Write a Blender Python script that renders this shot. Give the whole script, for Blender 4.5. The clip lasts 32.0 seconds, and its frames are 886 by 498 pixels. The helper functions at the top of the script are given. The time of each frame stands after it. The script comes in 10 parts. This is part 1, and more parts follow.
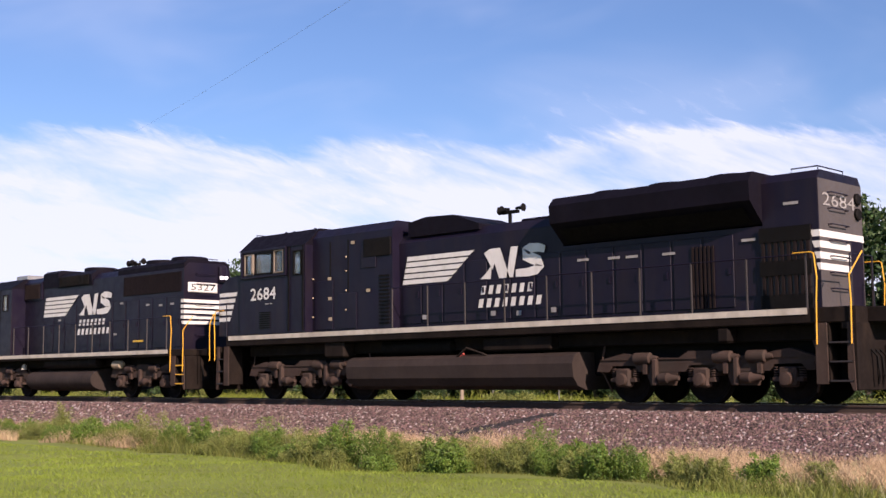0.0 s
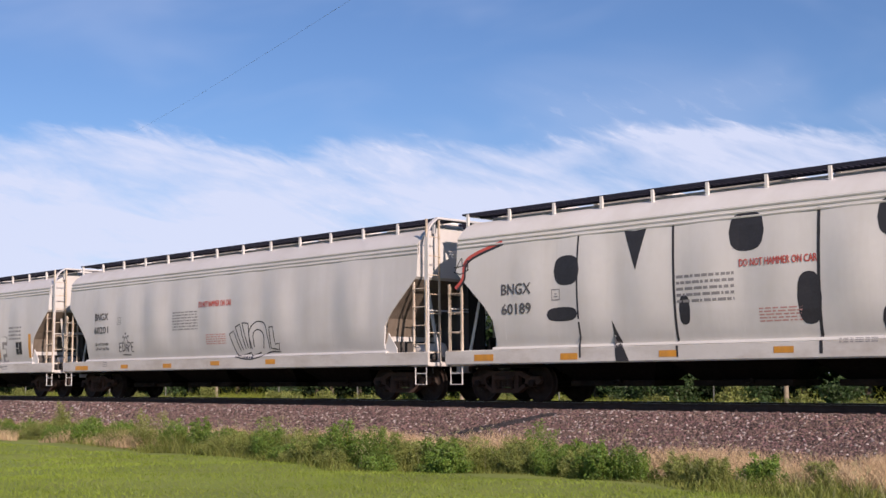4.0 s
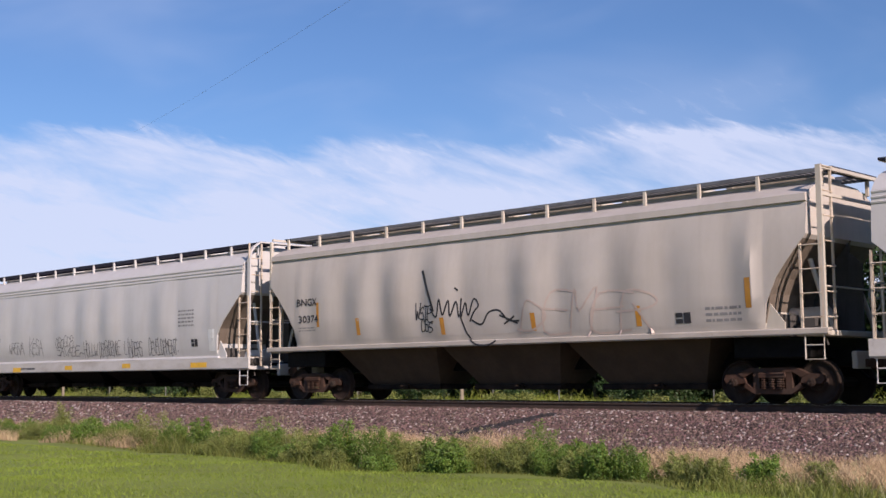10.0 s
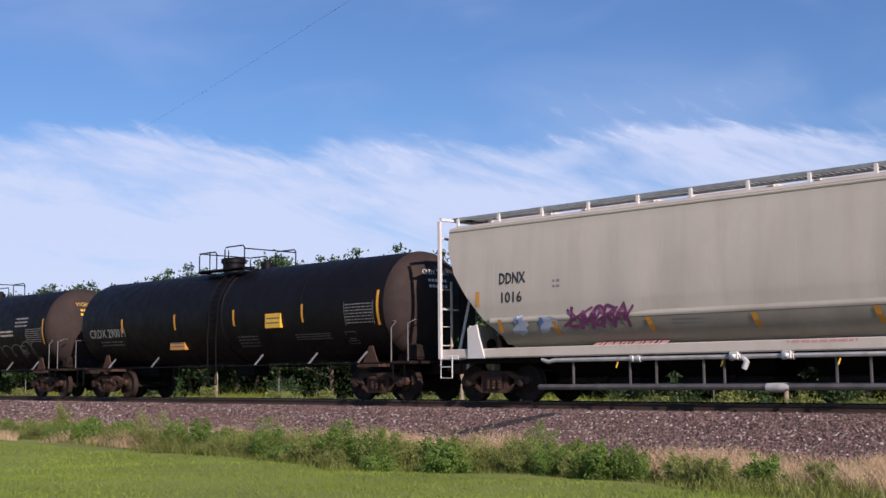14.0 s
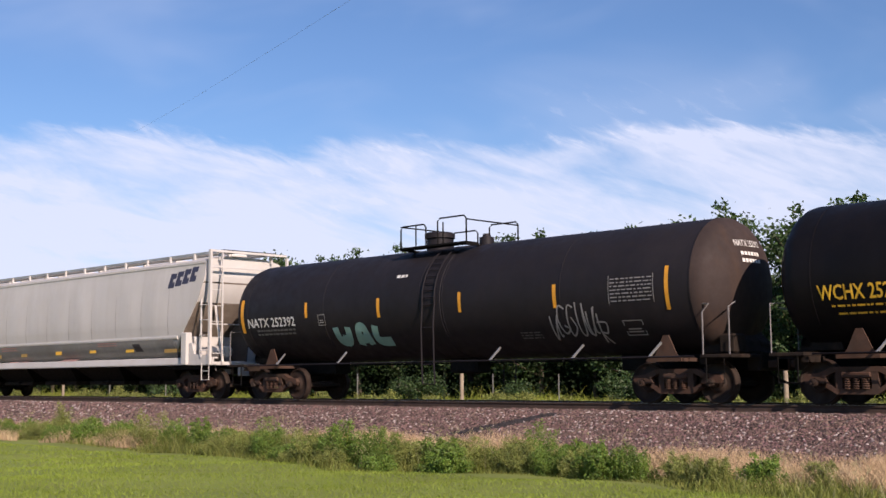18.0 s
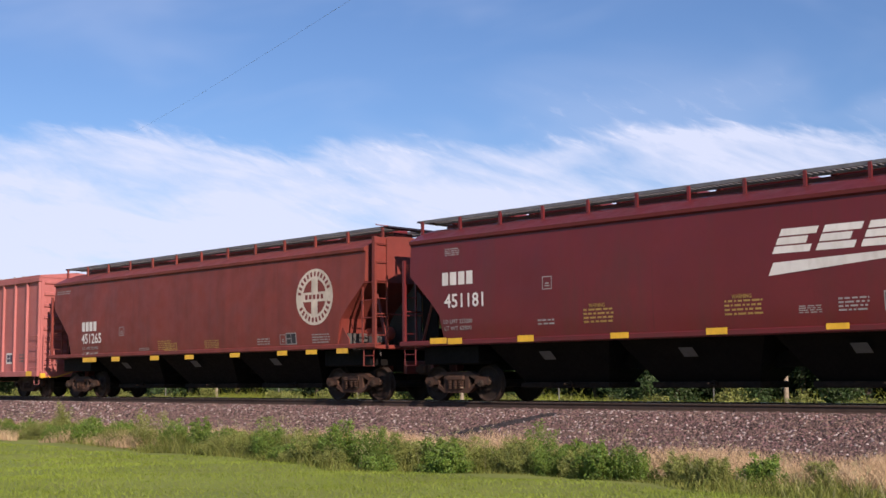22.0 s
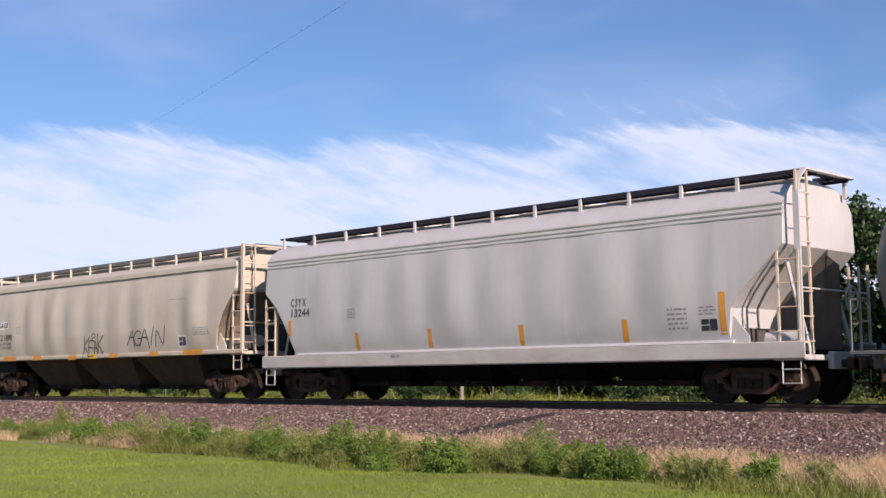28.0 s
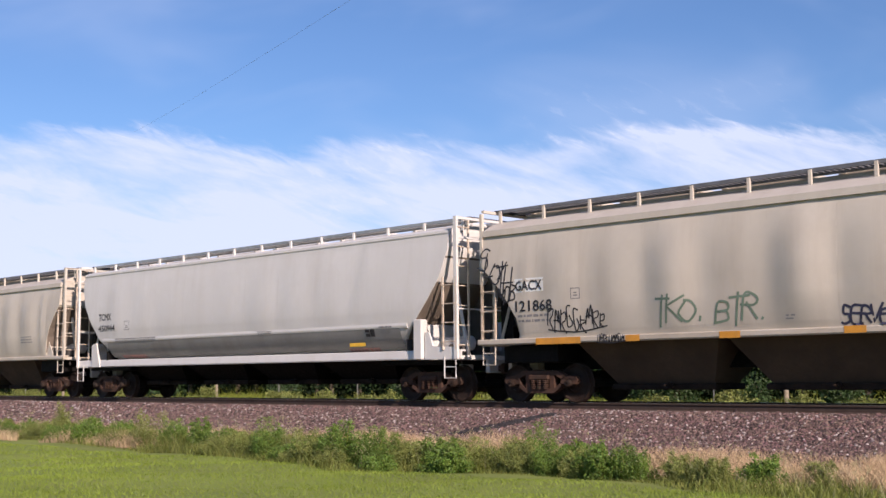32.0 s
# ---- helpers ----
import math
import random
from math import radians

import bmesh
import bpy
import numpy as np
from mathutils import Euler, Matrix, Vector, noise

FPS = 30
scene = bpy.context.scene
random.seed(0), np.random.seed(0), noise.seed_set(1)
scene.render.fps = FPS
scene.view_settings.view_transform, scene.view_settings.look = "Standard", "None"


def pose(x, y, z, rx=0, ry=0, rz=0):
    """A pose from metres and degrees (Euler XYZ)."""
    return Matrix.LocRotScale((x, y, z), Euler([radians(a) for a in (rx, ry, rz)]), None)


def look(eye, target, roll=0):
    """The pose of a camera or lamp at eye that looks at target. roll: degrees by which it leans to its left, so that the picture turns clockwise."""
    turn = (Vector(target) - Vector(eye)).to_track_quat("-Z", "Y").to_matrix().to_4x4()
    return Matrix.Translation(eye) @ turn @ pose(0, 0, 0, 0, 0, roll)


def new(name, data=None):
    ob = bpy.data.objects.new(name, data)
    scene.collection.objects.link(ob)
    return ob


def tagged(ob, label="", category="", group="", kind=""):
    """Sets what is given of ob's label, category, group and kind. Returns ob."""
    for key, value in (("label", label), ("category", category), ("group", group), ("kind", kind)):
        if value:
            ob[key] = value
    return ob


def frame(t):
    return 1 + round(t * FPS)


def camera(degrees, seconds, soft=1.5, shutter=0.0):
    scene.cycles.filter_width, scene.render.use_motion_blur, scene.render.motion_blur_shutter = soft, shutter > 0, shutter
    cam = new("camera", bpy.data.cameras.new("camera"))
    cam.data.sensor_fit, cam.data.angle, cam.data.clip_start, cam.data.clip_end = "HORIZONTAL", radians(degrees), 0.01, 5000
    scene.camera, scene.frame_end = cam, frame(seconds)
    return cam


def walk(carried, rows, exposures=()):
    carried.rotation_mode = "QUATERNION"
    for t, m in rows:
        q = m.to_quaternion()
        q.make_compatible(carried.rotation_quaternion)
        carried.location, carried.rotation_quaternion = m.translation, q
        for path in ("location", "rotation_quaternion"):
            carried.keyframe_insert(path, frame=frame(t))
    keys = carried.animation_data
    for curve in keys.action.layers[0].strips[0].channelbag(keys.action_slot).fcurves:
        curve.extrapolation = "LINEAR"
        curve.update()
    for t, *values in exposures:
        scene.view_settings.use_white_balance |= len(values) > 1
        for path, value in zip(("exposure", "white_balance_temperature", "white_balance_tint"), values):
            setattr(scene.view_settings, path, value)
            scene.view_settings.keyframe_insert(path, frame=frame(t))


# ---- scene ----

import collections
import functools

# ------------------------------------------------------------------ camera
DURATION = 32.0
cam = camera(40.0, DURATION)
EYE = Vector((0.0, -23.77, 0.61))
YAW, PITCH, ROLL = 44.33, 6.035, -0.47
_ahead = Vector((-math.sin(radians(YAW)) * math.cos(radians(PITCH)), math.cos(radians(YAW)) * math.cos(radians(PITCH)), math.sin(radians(PITCH))))
STAND = look(EYE, EYE + _ahead * 50, ROLL)
walk(cam, [(0.0, STAND), (DURATION, STAND)],
     exposures=[(t, stops, kelvin, 23 if t == 0 else 21 if t == 1.2 else 17) for t, stops, kelvin in ((0.0, 0.37, 6400), (1.2, 0.37, 6350), (3.2, 0.12, 6250), (6.0, 0.0, 6000), (10.0, -0.02, 5950), (14.0, -0.07, 5800), (17.0, 0.16, 6250), (20.0, 0.14, 6250), (24.0, 0.14, 6200), (28.0, 0.2, 6200), (32.0, 0.18, 6050))])

# ------------------------------------------------------------------ sky and sun
SUN_AZ, SUN_EL = 20.0, 27.0      # degrees from +X towards the viewer, and above the horizon
sun_dir = Vector((math.cos(radians(SUN_EL)) * math.cos(radians(SUN_AZ)), -math.cos(radians(SUN_EL)) * math.sin(radians(SUN_AZ)), math.sin(radians(SUN_EL))))
sun = new("sun", bpy.data.lights.new("sun", "SUN"))
sun.data.energy, sun.data.angle, sun.data.color = 6.0, radians(0.53), (1.0, 0.81, 0.64)
sun.matrix_world = Matrix.Translation((30, -40, 40)) @ sun_dir.to_track_quat("Z", "Y").to_matrix().to_4x4()


def make_world():
    w = bpy.data.worlds.new("sky")
    scene.world = w
    w.use_nodes = True
    nt = w.node_tree
    nt.nodes.clear()
    N, L = nt.nodes.new, nt.links.new
    out, bg = N("ShaderNodeOutputWorld"), N("ShaderNodeBackground")
    sky = N("ShaderNodeTexSky")
    sky.sky_type, sky.sun_disc = "NISHITA", False
    sky.sun_elevation, sky.sun_rotation = radians(SUN_EL), radians(90 + SUN_AZ)
    sky.air_density, sky.dust_density, sky.ozone_density = 1.0, 0.4, 1.6
    tc = N("ShaderNodeTexCoord")

    def math_(op, a, b=None, c=None):
        n = N("ShaderNodeMath")
        n.operation = op
        for i, v in enumerate((a, b, c)):
            if v is None:
                continue
            if isinstance(v, (int, float)):
                n.inputs[i].default_value = v
            else:
                L(v, n.inputs[i])
        return n.outputs[0]

    def smooth(v, lo, hi):
        n = N("ShaderNodeMapRange")
        n.interpolation_type = "SMOOTHSTEP"
        n.inputs["From Min"].default_value, n.inputs["From Max"].default_value = lo, hi
        L(v, n.inputs["Value"])
        return n.outputs[0]

    # the view of the sky over the train, laid flat: u to the right, v upwards, both over the distance ahead
    vr = N("ShaderNodeVectorRotate")
    vr.rotation_type = "Z_AXIS"
    vr.inputs["Angle"].default_value = radians(-YAW)
    L(tc.outputs["Generated"], vr.inputs["Vector"])
    turned = N("ShaderNodeSeparateXYZ")
    L(vr.outputs[0], turned.inputs[0])
    ahead = math_("MAXIMUM", turned.outputs[1], 0.15)
    u_, v_ = math_("DIVIDE", turned.outputs[0], ahead), math_("DIVIDE", turned.outputs[2], ahead)

    def cloud_noise(scale, rot, stretch, detail, seed, rough=0.55, dist=0.3):
        """Noise over the sky, drawn out along a line that falls rot degrees to the right."""
        c, s = math.cos(radians(rot)), math.sin(radians(rot))
        along = math_("SUBTRACT", math_("MULTIPLY", u_, c), math_("MULTIPLY", v_, s))
        across = math_("ADD", math_("MULTIPLY", u_, s), math_("MULTIPLY", v_, c))
        put = N("ShaderNodeCombineXYZ")
        L(along, put.inputs[0])
        L(math_("MULTIPLY", across, stretch), put.inputs[1])
        put.inputs[2].default_value = seed
        nz = N("ShaderNodeTexNoise")
        nz.inputs["Scale"].default_value, nz.inputs["Detail"].default_value = scale, detail
        nz.inputs["Roughness"].default_value, nz.inputs["Distortion"].default_value = rough, dist
        L(put.outputs[0], nz.inputs["Vector"])
        return nz.outputs["Fac"]

    big = cloud_noise(7.0, 12, 2.2, 4, 4.3, 0.5, 0.5)
    wisp = cloud_noise(8.0, 16, 4.4, 7, 1.7, 0.55, 0.5)
    fine = cloud_noise(30.0, 24, 3.4, 6, 2.9, 0.62, 0.6)
    soft = cloud_noise(5.0, -8, 2.6, 3, 7.1, 0.5, 0.4)
    # the upper edge of the bank: level, a dip where the blue shows through, level again
    edge = N("ShaderNodeFloatCurve")
    cv = edge.mapping.curves[0]
    line = ((-0.6, 0.213), (-0.364, 0.2115), (-0.25, 0.207), (-0.205, 0.199), (-0.165, 0.190), (-0.128, 0.187), (-0.095, 0.195), (-0.05, 0.200), (0.0, 0.198), (0.055, 0.191), (0.10, 0.199), (0.14, 0.2075), (0.24, 0.2065), (0.36, 0.2), (0.6, 0.2))
    cv.points[0].location, cv.points[1].location = (0.0, line[0][1] * 4), (1.0, line[-1][1] * 4)
    for a, b in line[1:-1]:
        cv.points.new((a + 0.6) / 1.2, b * 4)
    edge.mapping.update()
    L(math_("DIVIDE", math_("ADD", u_, 0.6), 1.2), edge.inputs["Value"])
    top = math_("DIVIDE", edge.outputs[0], 4.0)
    fray = math_("ADD", math_("MULTIPLY", math_("SUBTRACT", wisp, 0.5), 0.030), math_("MULTIPLY", math_("SUBTRACT", fine, 0.5), 0.020))
    under = math_("ADD", math_("SUBTRACT", top, v_), fray)
    bank = smooth(under, -0.006, 0.014)
    body_ = math_("ADD", 0.56, math_("MULTIPLY", math_("SUBTRACT", wisp, 0.47), 1.7))
    body_ = math_("ADD", body_, math_("MULTIPLY", math_("SUBTRACT", big, 0.5), 0.9))
    body_ = math_("ADD", body_, math_("MULTIPLY", math_("SUBTRACT", fine, 0.5), 0.45))
    body_ = math_("ADD", body_, math_("MULTIPLY", math_("SUBTRACT", 1.0, smooth(v_, 0.08, 0.185)), 0.42))
    floor_ = math_("MAXIMUM", body_, 0.16)
    cover = math_("MULTIPLY", bank, floor_)
    # thin feathers above the bank and a faint veil higher up
    feather = math_("MULTIPLY", smooth(fine, 0.52, 0.80), smooth(soft, 0.46, 0.66))
    feather = math_("MULTIPLY", feather, math_("SUBTRACT", 1.0, smooth(v_, 0.20, 0.27)))
    veil = math_("MULTIPLY", smooth(soft, 0.38, 0.74), 0.17)
    cover = math_("ADD", cover, math_("ADD", math_("MULTIPLY", feather, 0.30), veil))
    # the cloud lies on one side of the sky and thins out behind the viewer
    cover = math_("MULTIPLY", cover, smooth(turned.outputs[1], 0.0, 0.5))
    clampn = N("ShaderNodeClamp")
    clampn.inputs["Max"].default_value = 0.9
    L(cover, clampn.inputs["Value"])
    mix = N("ShaderNodeMix")
    mix.data_type = "RGBA"
    L(clampn.outputs[0], mix.inputs["Factor"])
    tint = N("ShaderNodeMix")
    tint.data_type, tint.blend_type = "RGBA", "MULTIPLY"
    tint.inputs["Factor"].default_value = 1.0
    tint.inputs["B"].default_value = (0.825, 1.0, 1.24, 1)
    L(sky.outputs[0], tint.inputs["A"])
    L(tint.outputs["Result"], mix.inputs["A"])
    mix.inputs["B"].default_value = (8.5, 9.0, 10.4, 1)
    L(mix.outputs["Result"], bg.inputs["Color"])
    bg.inputs["Strength"].default_value = 0.083
    L(bg.outputs[0], out.inputs[0])


make_world()

# ------------------------------------------------------------------ materials
MATS = {}


def surface(name, color, rough=0.6, metal=0.0, var=0.18, scale=1.2, dirt=None, dirt_amount=0.0, streak=(5, 5, 0.5), bump=0.12, bump_scale=45.0, spec=0.5,
            spots=None, spot_amount=0.0, island=0.0, translucent=0.0):
    """A painted, rusted, earthen or leafy surface: colour that varies at two scales, streaks of dirt, spots and fine relief."""
    if name in MATS:
        return MATS[name]
    m = MATS[name] = bpy.data.materials.new(name)
    m.use_nodes = True
    nt = m.node_tree
    N, L = nt.nodes.new, nt.links.new
    bsdf = nt.nodes["Principled BSDF"]
    tc = N("ShaderNodeTexCoord")
    rnd = N("ShaderNodeObjectInfo")
    shift = N("ShaderNodeVectorMath")
    shift.operation = "MULTIPLY_ADD"
    L(rnd.outputs["Random"], shift.inputs[0])
    shift.inputs[1].default_value = (37, 11, 5)
    L(tc.outputs["Object"], shift.inputs[2])

    def noise_(sc, detail=4, stretch=None, rough_=0.55):
        nz = N("ShaderNodeTexNoise")
        nz.inputs["Scale"].default_value, nz.inputs["Detail"].default_value, nz.inputs["Roughness"].default_value = sc, detail, rough_
        if stretch:
            mp = N("ShaderNodeMapping")
            mp.inputs["Scale"].default_value = stretch
            L(shift.outputs[0], mp.inputs[0])
            L(mp.outputs[0], nz.inputs["Vector"])
        else:
            L(shift.outputs[0], nz.inputs["Vector"])
        return nz.outputs["Fac"]

    def ramp(v, lo, hi, a=0.0, b=1.0):
        n = N("ShaderNodeMapRange")
        n.inputs["From Min"].default_value, n.inputs["From Max"].default_value = lo, hi
        n.inputs["To Min"].default_value, n.inputs["To Max"].default_value = a, b
        L(v, n.inputs["Value"])
        return n.outputs[0]

    def blend(fac, a, b):
        n = N("ShaderNodeMix")
        n.data_type = "RGBA"
        for key, v in (("Factor", fac), ("A", a), ("B", b)):
            if hasattr(v, "links"):
                L(v, n.inputs[key])
            elif key == "Factor":
                n.inputs[key].default_value = v
            else:
                n.inputs[key].default_value = (*v, 1)
        return n.outputs["Result"]

    lo, hi = [c * (1 - var) for c in color], [min(1, c * (1 + var)) for c in color]
    col = blend(ramp(noise_(scale, 5), 0.3, 0.7), lo, hi)
    col = blend(ramp(noise_(scale * 14, 3), 0.35, 0.65, 0.0, 0.35), col, [c * (1 - var * 0.9) for c in color])
    if island:
        geo = N("ShaderNodeNewGeometry")
        hsv = N("ShaderNodeHueSaturation")
        L(col, hsv.inputs["Color"])
        L(ramp(geo.outputs["Random Per Island"], 0, 1, 1 - island, 1 + island), hsv.inputs["Value"])
        wn = N("ShaderNodeTexWhiteNoise")
        wn.noise_dimensions = "1D"
        L(geo.outputs["Random Per Island"], wn.inputs["W"])
        L(ramp(wn.outputs["Value"], 0, 1, 0.5 - island * 0.05, 0.5 + island * 0.05), hsv.inputs["Hue"])
        col = hsv.outputs["Color"]
    if dirt:
        col = blend(ramp(noise_(1.0, 6, streak, 0.65), 0.46, 0.8, 0.0, dirt_amount), col, dirt)
        col = blend(ramp(noise_(0.55, 5), 0.5, 0.85, 0.0, dirt_amount * 0.8), col, dirt)
    if spots:
        col = blend(ramp(noise_(9.0, 6, None, 0.7), 0.60, 0.72, 0.0, spot_amount), col, spots)
    L(col, bsdf.inputs["Base Color"])
    L(ramp(noise_(scale * 5, 4), 0.3, 0.7, max(0.05, rough - 0.1), min(1, rough + 0.1)), bsdf.inputs["Roughness"])
    bsdf.inputs["Metallic"].default_value = metal
    bsdf.inputs["Specular IOR Level"].default_value = spec
    if bump:
        bp = N("ShaderNodeBump")
        bp.inputs["Strength"].default_value, bp.inputs["Distance"].default_value = bump, 0.02
        L(noise_(bump_scale, 4), bp.inputs["Height"])
        L(bp.outputs[0], bsdf.inputs["Normal"])
    if translucent:
        tr, add = N("ShaderNodeBsdfTranslucent"), N("ShaderNodeMixShader")
        L(col, tr.inputs["Color"])
        add.inputs[0].default_value = translucent
        L(bsdf.outputs[0], add.inputs[1])
        L(tr.outputs[0], add.inputs[2])
        L(add.outputs[0], nt.nodes["Material Output"].inputs["Surface"])
    return m


def glass(name, color=(0.35, 0.45, 0.45), rough=0.03):
    m = MATS[name] = bpy.data.materials.new(name)
    m.use_nodes = True
    b = m.node_tree.nodes["Principled BSDF"]
    b.inputs["Base Color"].default_value = (*color, 1)
    b.inputs["Roughness"].default_value, b.inputs["IOR"].default_value = rough, 1.45
    b.inputs["Transmission Weight"].default_value = 0.85
    return m


def lamp_glow(name, color, strength):
    m = MATS[name] = bpy.data.materials.new(name)
    m.use_nodes = True
    b = m.node_tree.nodes["Principled BSDF"]
    b.inputs["Base Color"].default_value = (0.8, 0.8, 0.78, 1)
    b.inputs["Emission Color"].default_value, b.inputs["Emission Strength"].default_value = (*color, 1), strength
    return m


GRIME = (0.16, 0.125, 0.09)
SOOT = (0.05, 0.042, 0.035)
gray_paint = surface("gray_car_paint", (0.575, 0.556, 0.546), 0.45, var=0.05, scale=0.5, dirt=(0.34, 0.30, 0.26), dirt_amount=0.26, streak=(1.6, 1, 0.16), bump=0.04, bump_scale=9)
pale_paint = surface("pale_car_paint", (0.63, 0.61, 0.585), 0.48, var=0.05, scale=0.5, dirt=(0.40, 0.35, 0.28), dirt_amount=0.25, streak=(1.6, 1, 0.16), bump=0.04, bump_scale=9)
cool_paint = surface("cool_car_paint", (0.50, 0.495, 0.50), 0.47, var=0.06, scale=0.6, dirt=(0.28, 0.26, 0.24), dirt_amount=0.34, streak=(1.7, 1, 0.18), bump=0.05, bump_scale=7)
tan_paint = surface("tan_car_paint", (0.53, 0.48, 0.41), 0.55, var=0.06, scale=0.5, dirt=(0.28, 0.22, 0.16), dirt_amount=0.34, streak=(1.5, 1, 0.16), bump=0.05, bump_scale=9)
brown_paint = surface("brown_gray_car_paint", (0.50, 0.455, 0.415), 0.6, var=0.06, scale=0.6, dirt=(0.27, 0.22, 0.17), dirt_amount=0.36, streak=(1.5, 1, 0.16), bump=0.05, bump_scale=9)
red_paint = surface("mineral_red_paint", (0.132, 0.0165, 0.019), 0.4, var=0.12, scale=0.5, dirt=(0.07, 0.028, 0.022), dirt_amount=0.55, streak=(2.0, 1, 0.25), bump=0.04, bump_scale=10)
red2_paint = surface("faded_mineral_red_paint", (0.19, 0.036, 0.026), 0.55, var=0.14, scale=0.5, dirt=(0.068, 0.022, 0.017), dirt_amount=0.68, streak=(2.2, 1, 0.25), bump=0.04, bump_scale=10)
box_paint = surface("faded_box_red_paint", (0.385, 0.124, 0.116), 0.62, var=0.12, scale=0.7, dirt=(0.25, 0.07, 0.055), dirt_amount=0.5, streak=(3.0, 3, 0.3), spots=(0.16, 0.05, 0.035), spot_amount=0.5, bump=0.06, bump_scale=12)
loco_black = surface("locomotive_black", (0.0085, 0.0063, 0.0170), 0.42, spec=0.25, var=0.2, scale=0.7, dirt=(0.026, 0.018, 0.0185), dirt_amount=0.45, streak=(2.5, 2, 0.35), bump=0.04, bump_scale=14)
loco_roof = surface("sooty_roof_black", (0.0052, 0.0040, 0.0088), 0.7, spec=0.12, var=0.25, scale=1.0, dirt=(0.014, 0.010, 0.012), dirt_amount=0.3)
loco_wheel = surface("sooty_wheel", (0.0075, 0.0055, 0.005), 0.75, spec=0.1, var=0.3, scale=4.0, dirt=(0.022, 0.015, 0.012), dirt_amount=0.4, bump=0.15)
loco_grime = surface("dusty_underframe", (0.060, 0.040, 0.033), 0.85, spec=0.12, var=0.3, scale=2.0, dirt=SOOT, dirt_amount=0.8, streak=(3, 3, 1.2), bump=0.25, bump_scale=30)
tank_black = surface("tank_black", (0.0055, 0.0048, 0.0062), 0.55, spec=0.17, var=0.2, scale=0.7, dirt=(0.015, 0.0115, 0.012), dirt_amount=0.4, streak=(2.2, 1.5, 0.4), bump=0.04, bump_scale=10)
tank_faded = surface("tank_faded_black", (0.0145, 0.0128, 0.0158), 0.6, spec=0.22, var=0.2, scale=0.7, dirt=(0.025, 0.020, 0.021), dirt_amount=0.4, streak=(2.2, 1.5, 0.4), bump=0.04, bump_scale=10)
tank_gray = surface("tank_gray", (0.112, 0.116, 0.124), 0.5, var=0.14, scale=0.6, dirt=(0.06, 0.055, 0.048), dirt_amount=0.6, streak=(1.6, 1.2, 0.5), bump=0.04, bump_scale=10)
rusty = surface("rusty_steel", (0.075, 0.042, 0.030), 0.85, spec=0.15, var=0.35, scale=3.0, dirt=SOOT, dirt_amount=0.8, streak=(3, 3, 2), bump=0.3, bump_scale=35)
grimy = surface("grimy_steel", (0.018, 0.014, 0.012), 0.85, spec=0.12, var=0.35, scale=3.0, dirt=(0.07, 0.045, 0.03), dirt_amount=0.45, streak=(3, 3, 2), bump=0.25, bump_scale=35)
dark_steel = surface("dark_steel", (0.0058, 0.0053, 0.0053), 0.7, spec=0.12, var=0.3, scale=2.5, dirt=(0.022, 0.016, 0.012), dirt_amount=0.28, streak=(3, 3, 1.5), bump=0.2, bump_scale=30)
wheel_steel = surface("wheel_steel", (0.030, 0.019, 0.015), 0.7, spec=0.15, var=0.3, scale=4.0, dirt=SOOT, dirt_amount=0.7, bump=0.15)
worn_steel = surface("polished_tread", (0.5, 0.48, 0.45), 0.28, metal=1.0, var=0.1, scale=5, bump=0.05)
bright_metal = surface("galvanised_steel", (0.42, 0.42, 0.41), 0.45, metal=0.6, var=0.15, scale=4, dirt=GRIME, dirt_amount=0.4)
pipe_silver = surface("silver_pipe", (0.60, 0.60, 0.58), 0.4, metal=0.3, var=0.12, scale=3, dirt=GRIME, dirt_amount=0.5)
grating = surface("dark_grating", (0.022, 0.022, 0.036), 0.7, spec=0.2, metal=0.0, var=0.25, scale=3)
white_mark = surface("white_marking", (0.70, 0.69, 0.66), 0.6, var=0.06, scale=3, dirt=(0.3, 0.26, 0.2), dirt_amount=0.4, streak=(4, 4, 1), bump=0)
soft_white_mark = surface("dusty_white_marking", (0.30, 0.29, 0.285), 0.65, var=0.1, scale=3, dirt=(0.15, 0.12, 0.1), dirt_amount=0.5, streak=(4, 4, 1), bump=0)
cream_mark = surface("cream_sill_stripe", (0.55, 0.50, 0.42), 0.65, var=0.12, scale=3, dirt=GRIME, dirt_amount=0.6, streak=(3, 3, 1), bump=0)
black_mark = surface("black_marking", (0.028, 0.027, 0.032), 0.6, var=0.15, scale=4, bump=0)
gray_mark = surface("worn_gray_marking", (0.24, 0.23, 0.23), 0.7, var=0.15, scale=4, bump=0)
navy_mark = surface("navy_marking", (0.035, 0.035, 0.07), 0.55, var=0.1, scale=4, bump=0)
yellow_mark = surface("yellow_reflector", (0.78, 0.46, 0.03), 0.5, var=0.12, scale=4, dirt=GRIME, dirt_amount=0.3, bump=0)
orange_mark = surface("orange_reflector", (0.60, 0.27, 0.03), 0.5, var=0.15, scale=4, dirt=GRIME, dirt_amount=0.35, bump=0)
red_mark = surface("red_stencil", (0.52, 0.09, 0.07), 0.6, var=0.1, scale=4, bump=0)
faded_red_mark = surface("faded_red_stencil", (0.50, 0.27, 0.24), 0.65, var=0.1, scale=4, bump=0)
blue_spray = surface("blue_spray_paint", (0.10, 0.19, 0.42), 0.5, var=0.25, scale=3, bump=0)
slate_spray = surface("slate_spray_paint", (0.22, 0.22, 0.30), 0.55, var=0.2, scale=3, bump=0)
violet_spray = surface("violet_spray_paint", (0.16, 0.04, 0.12), 0.5, var=0.2, scale=3, bump=0)
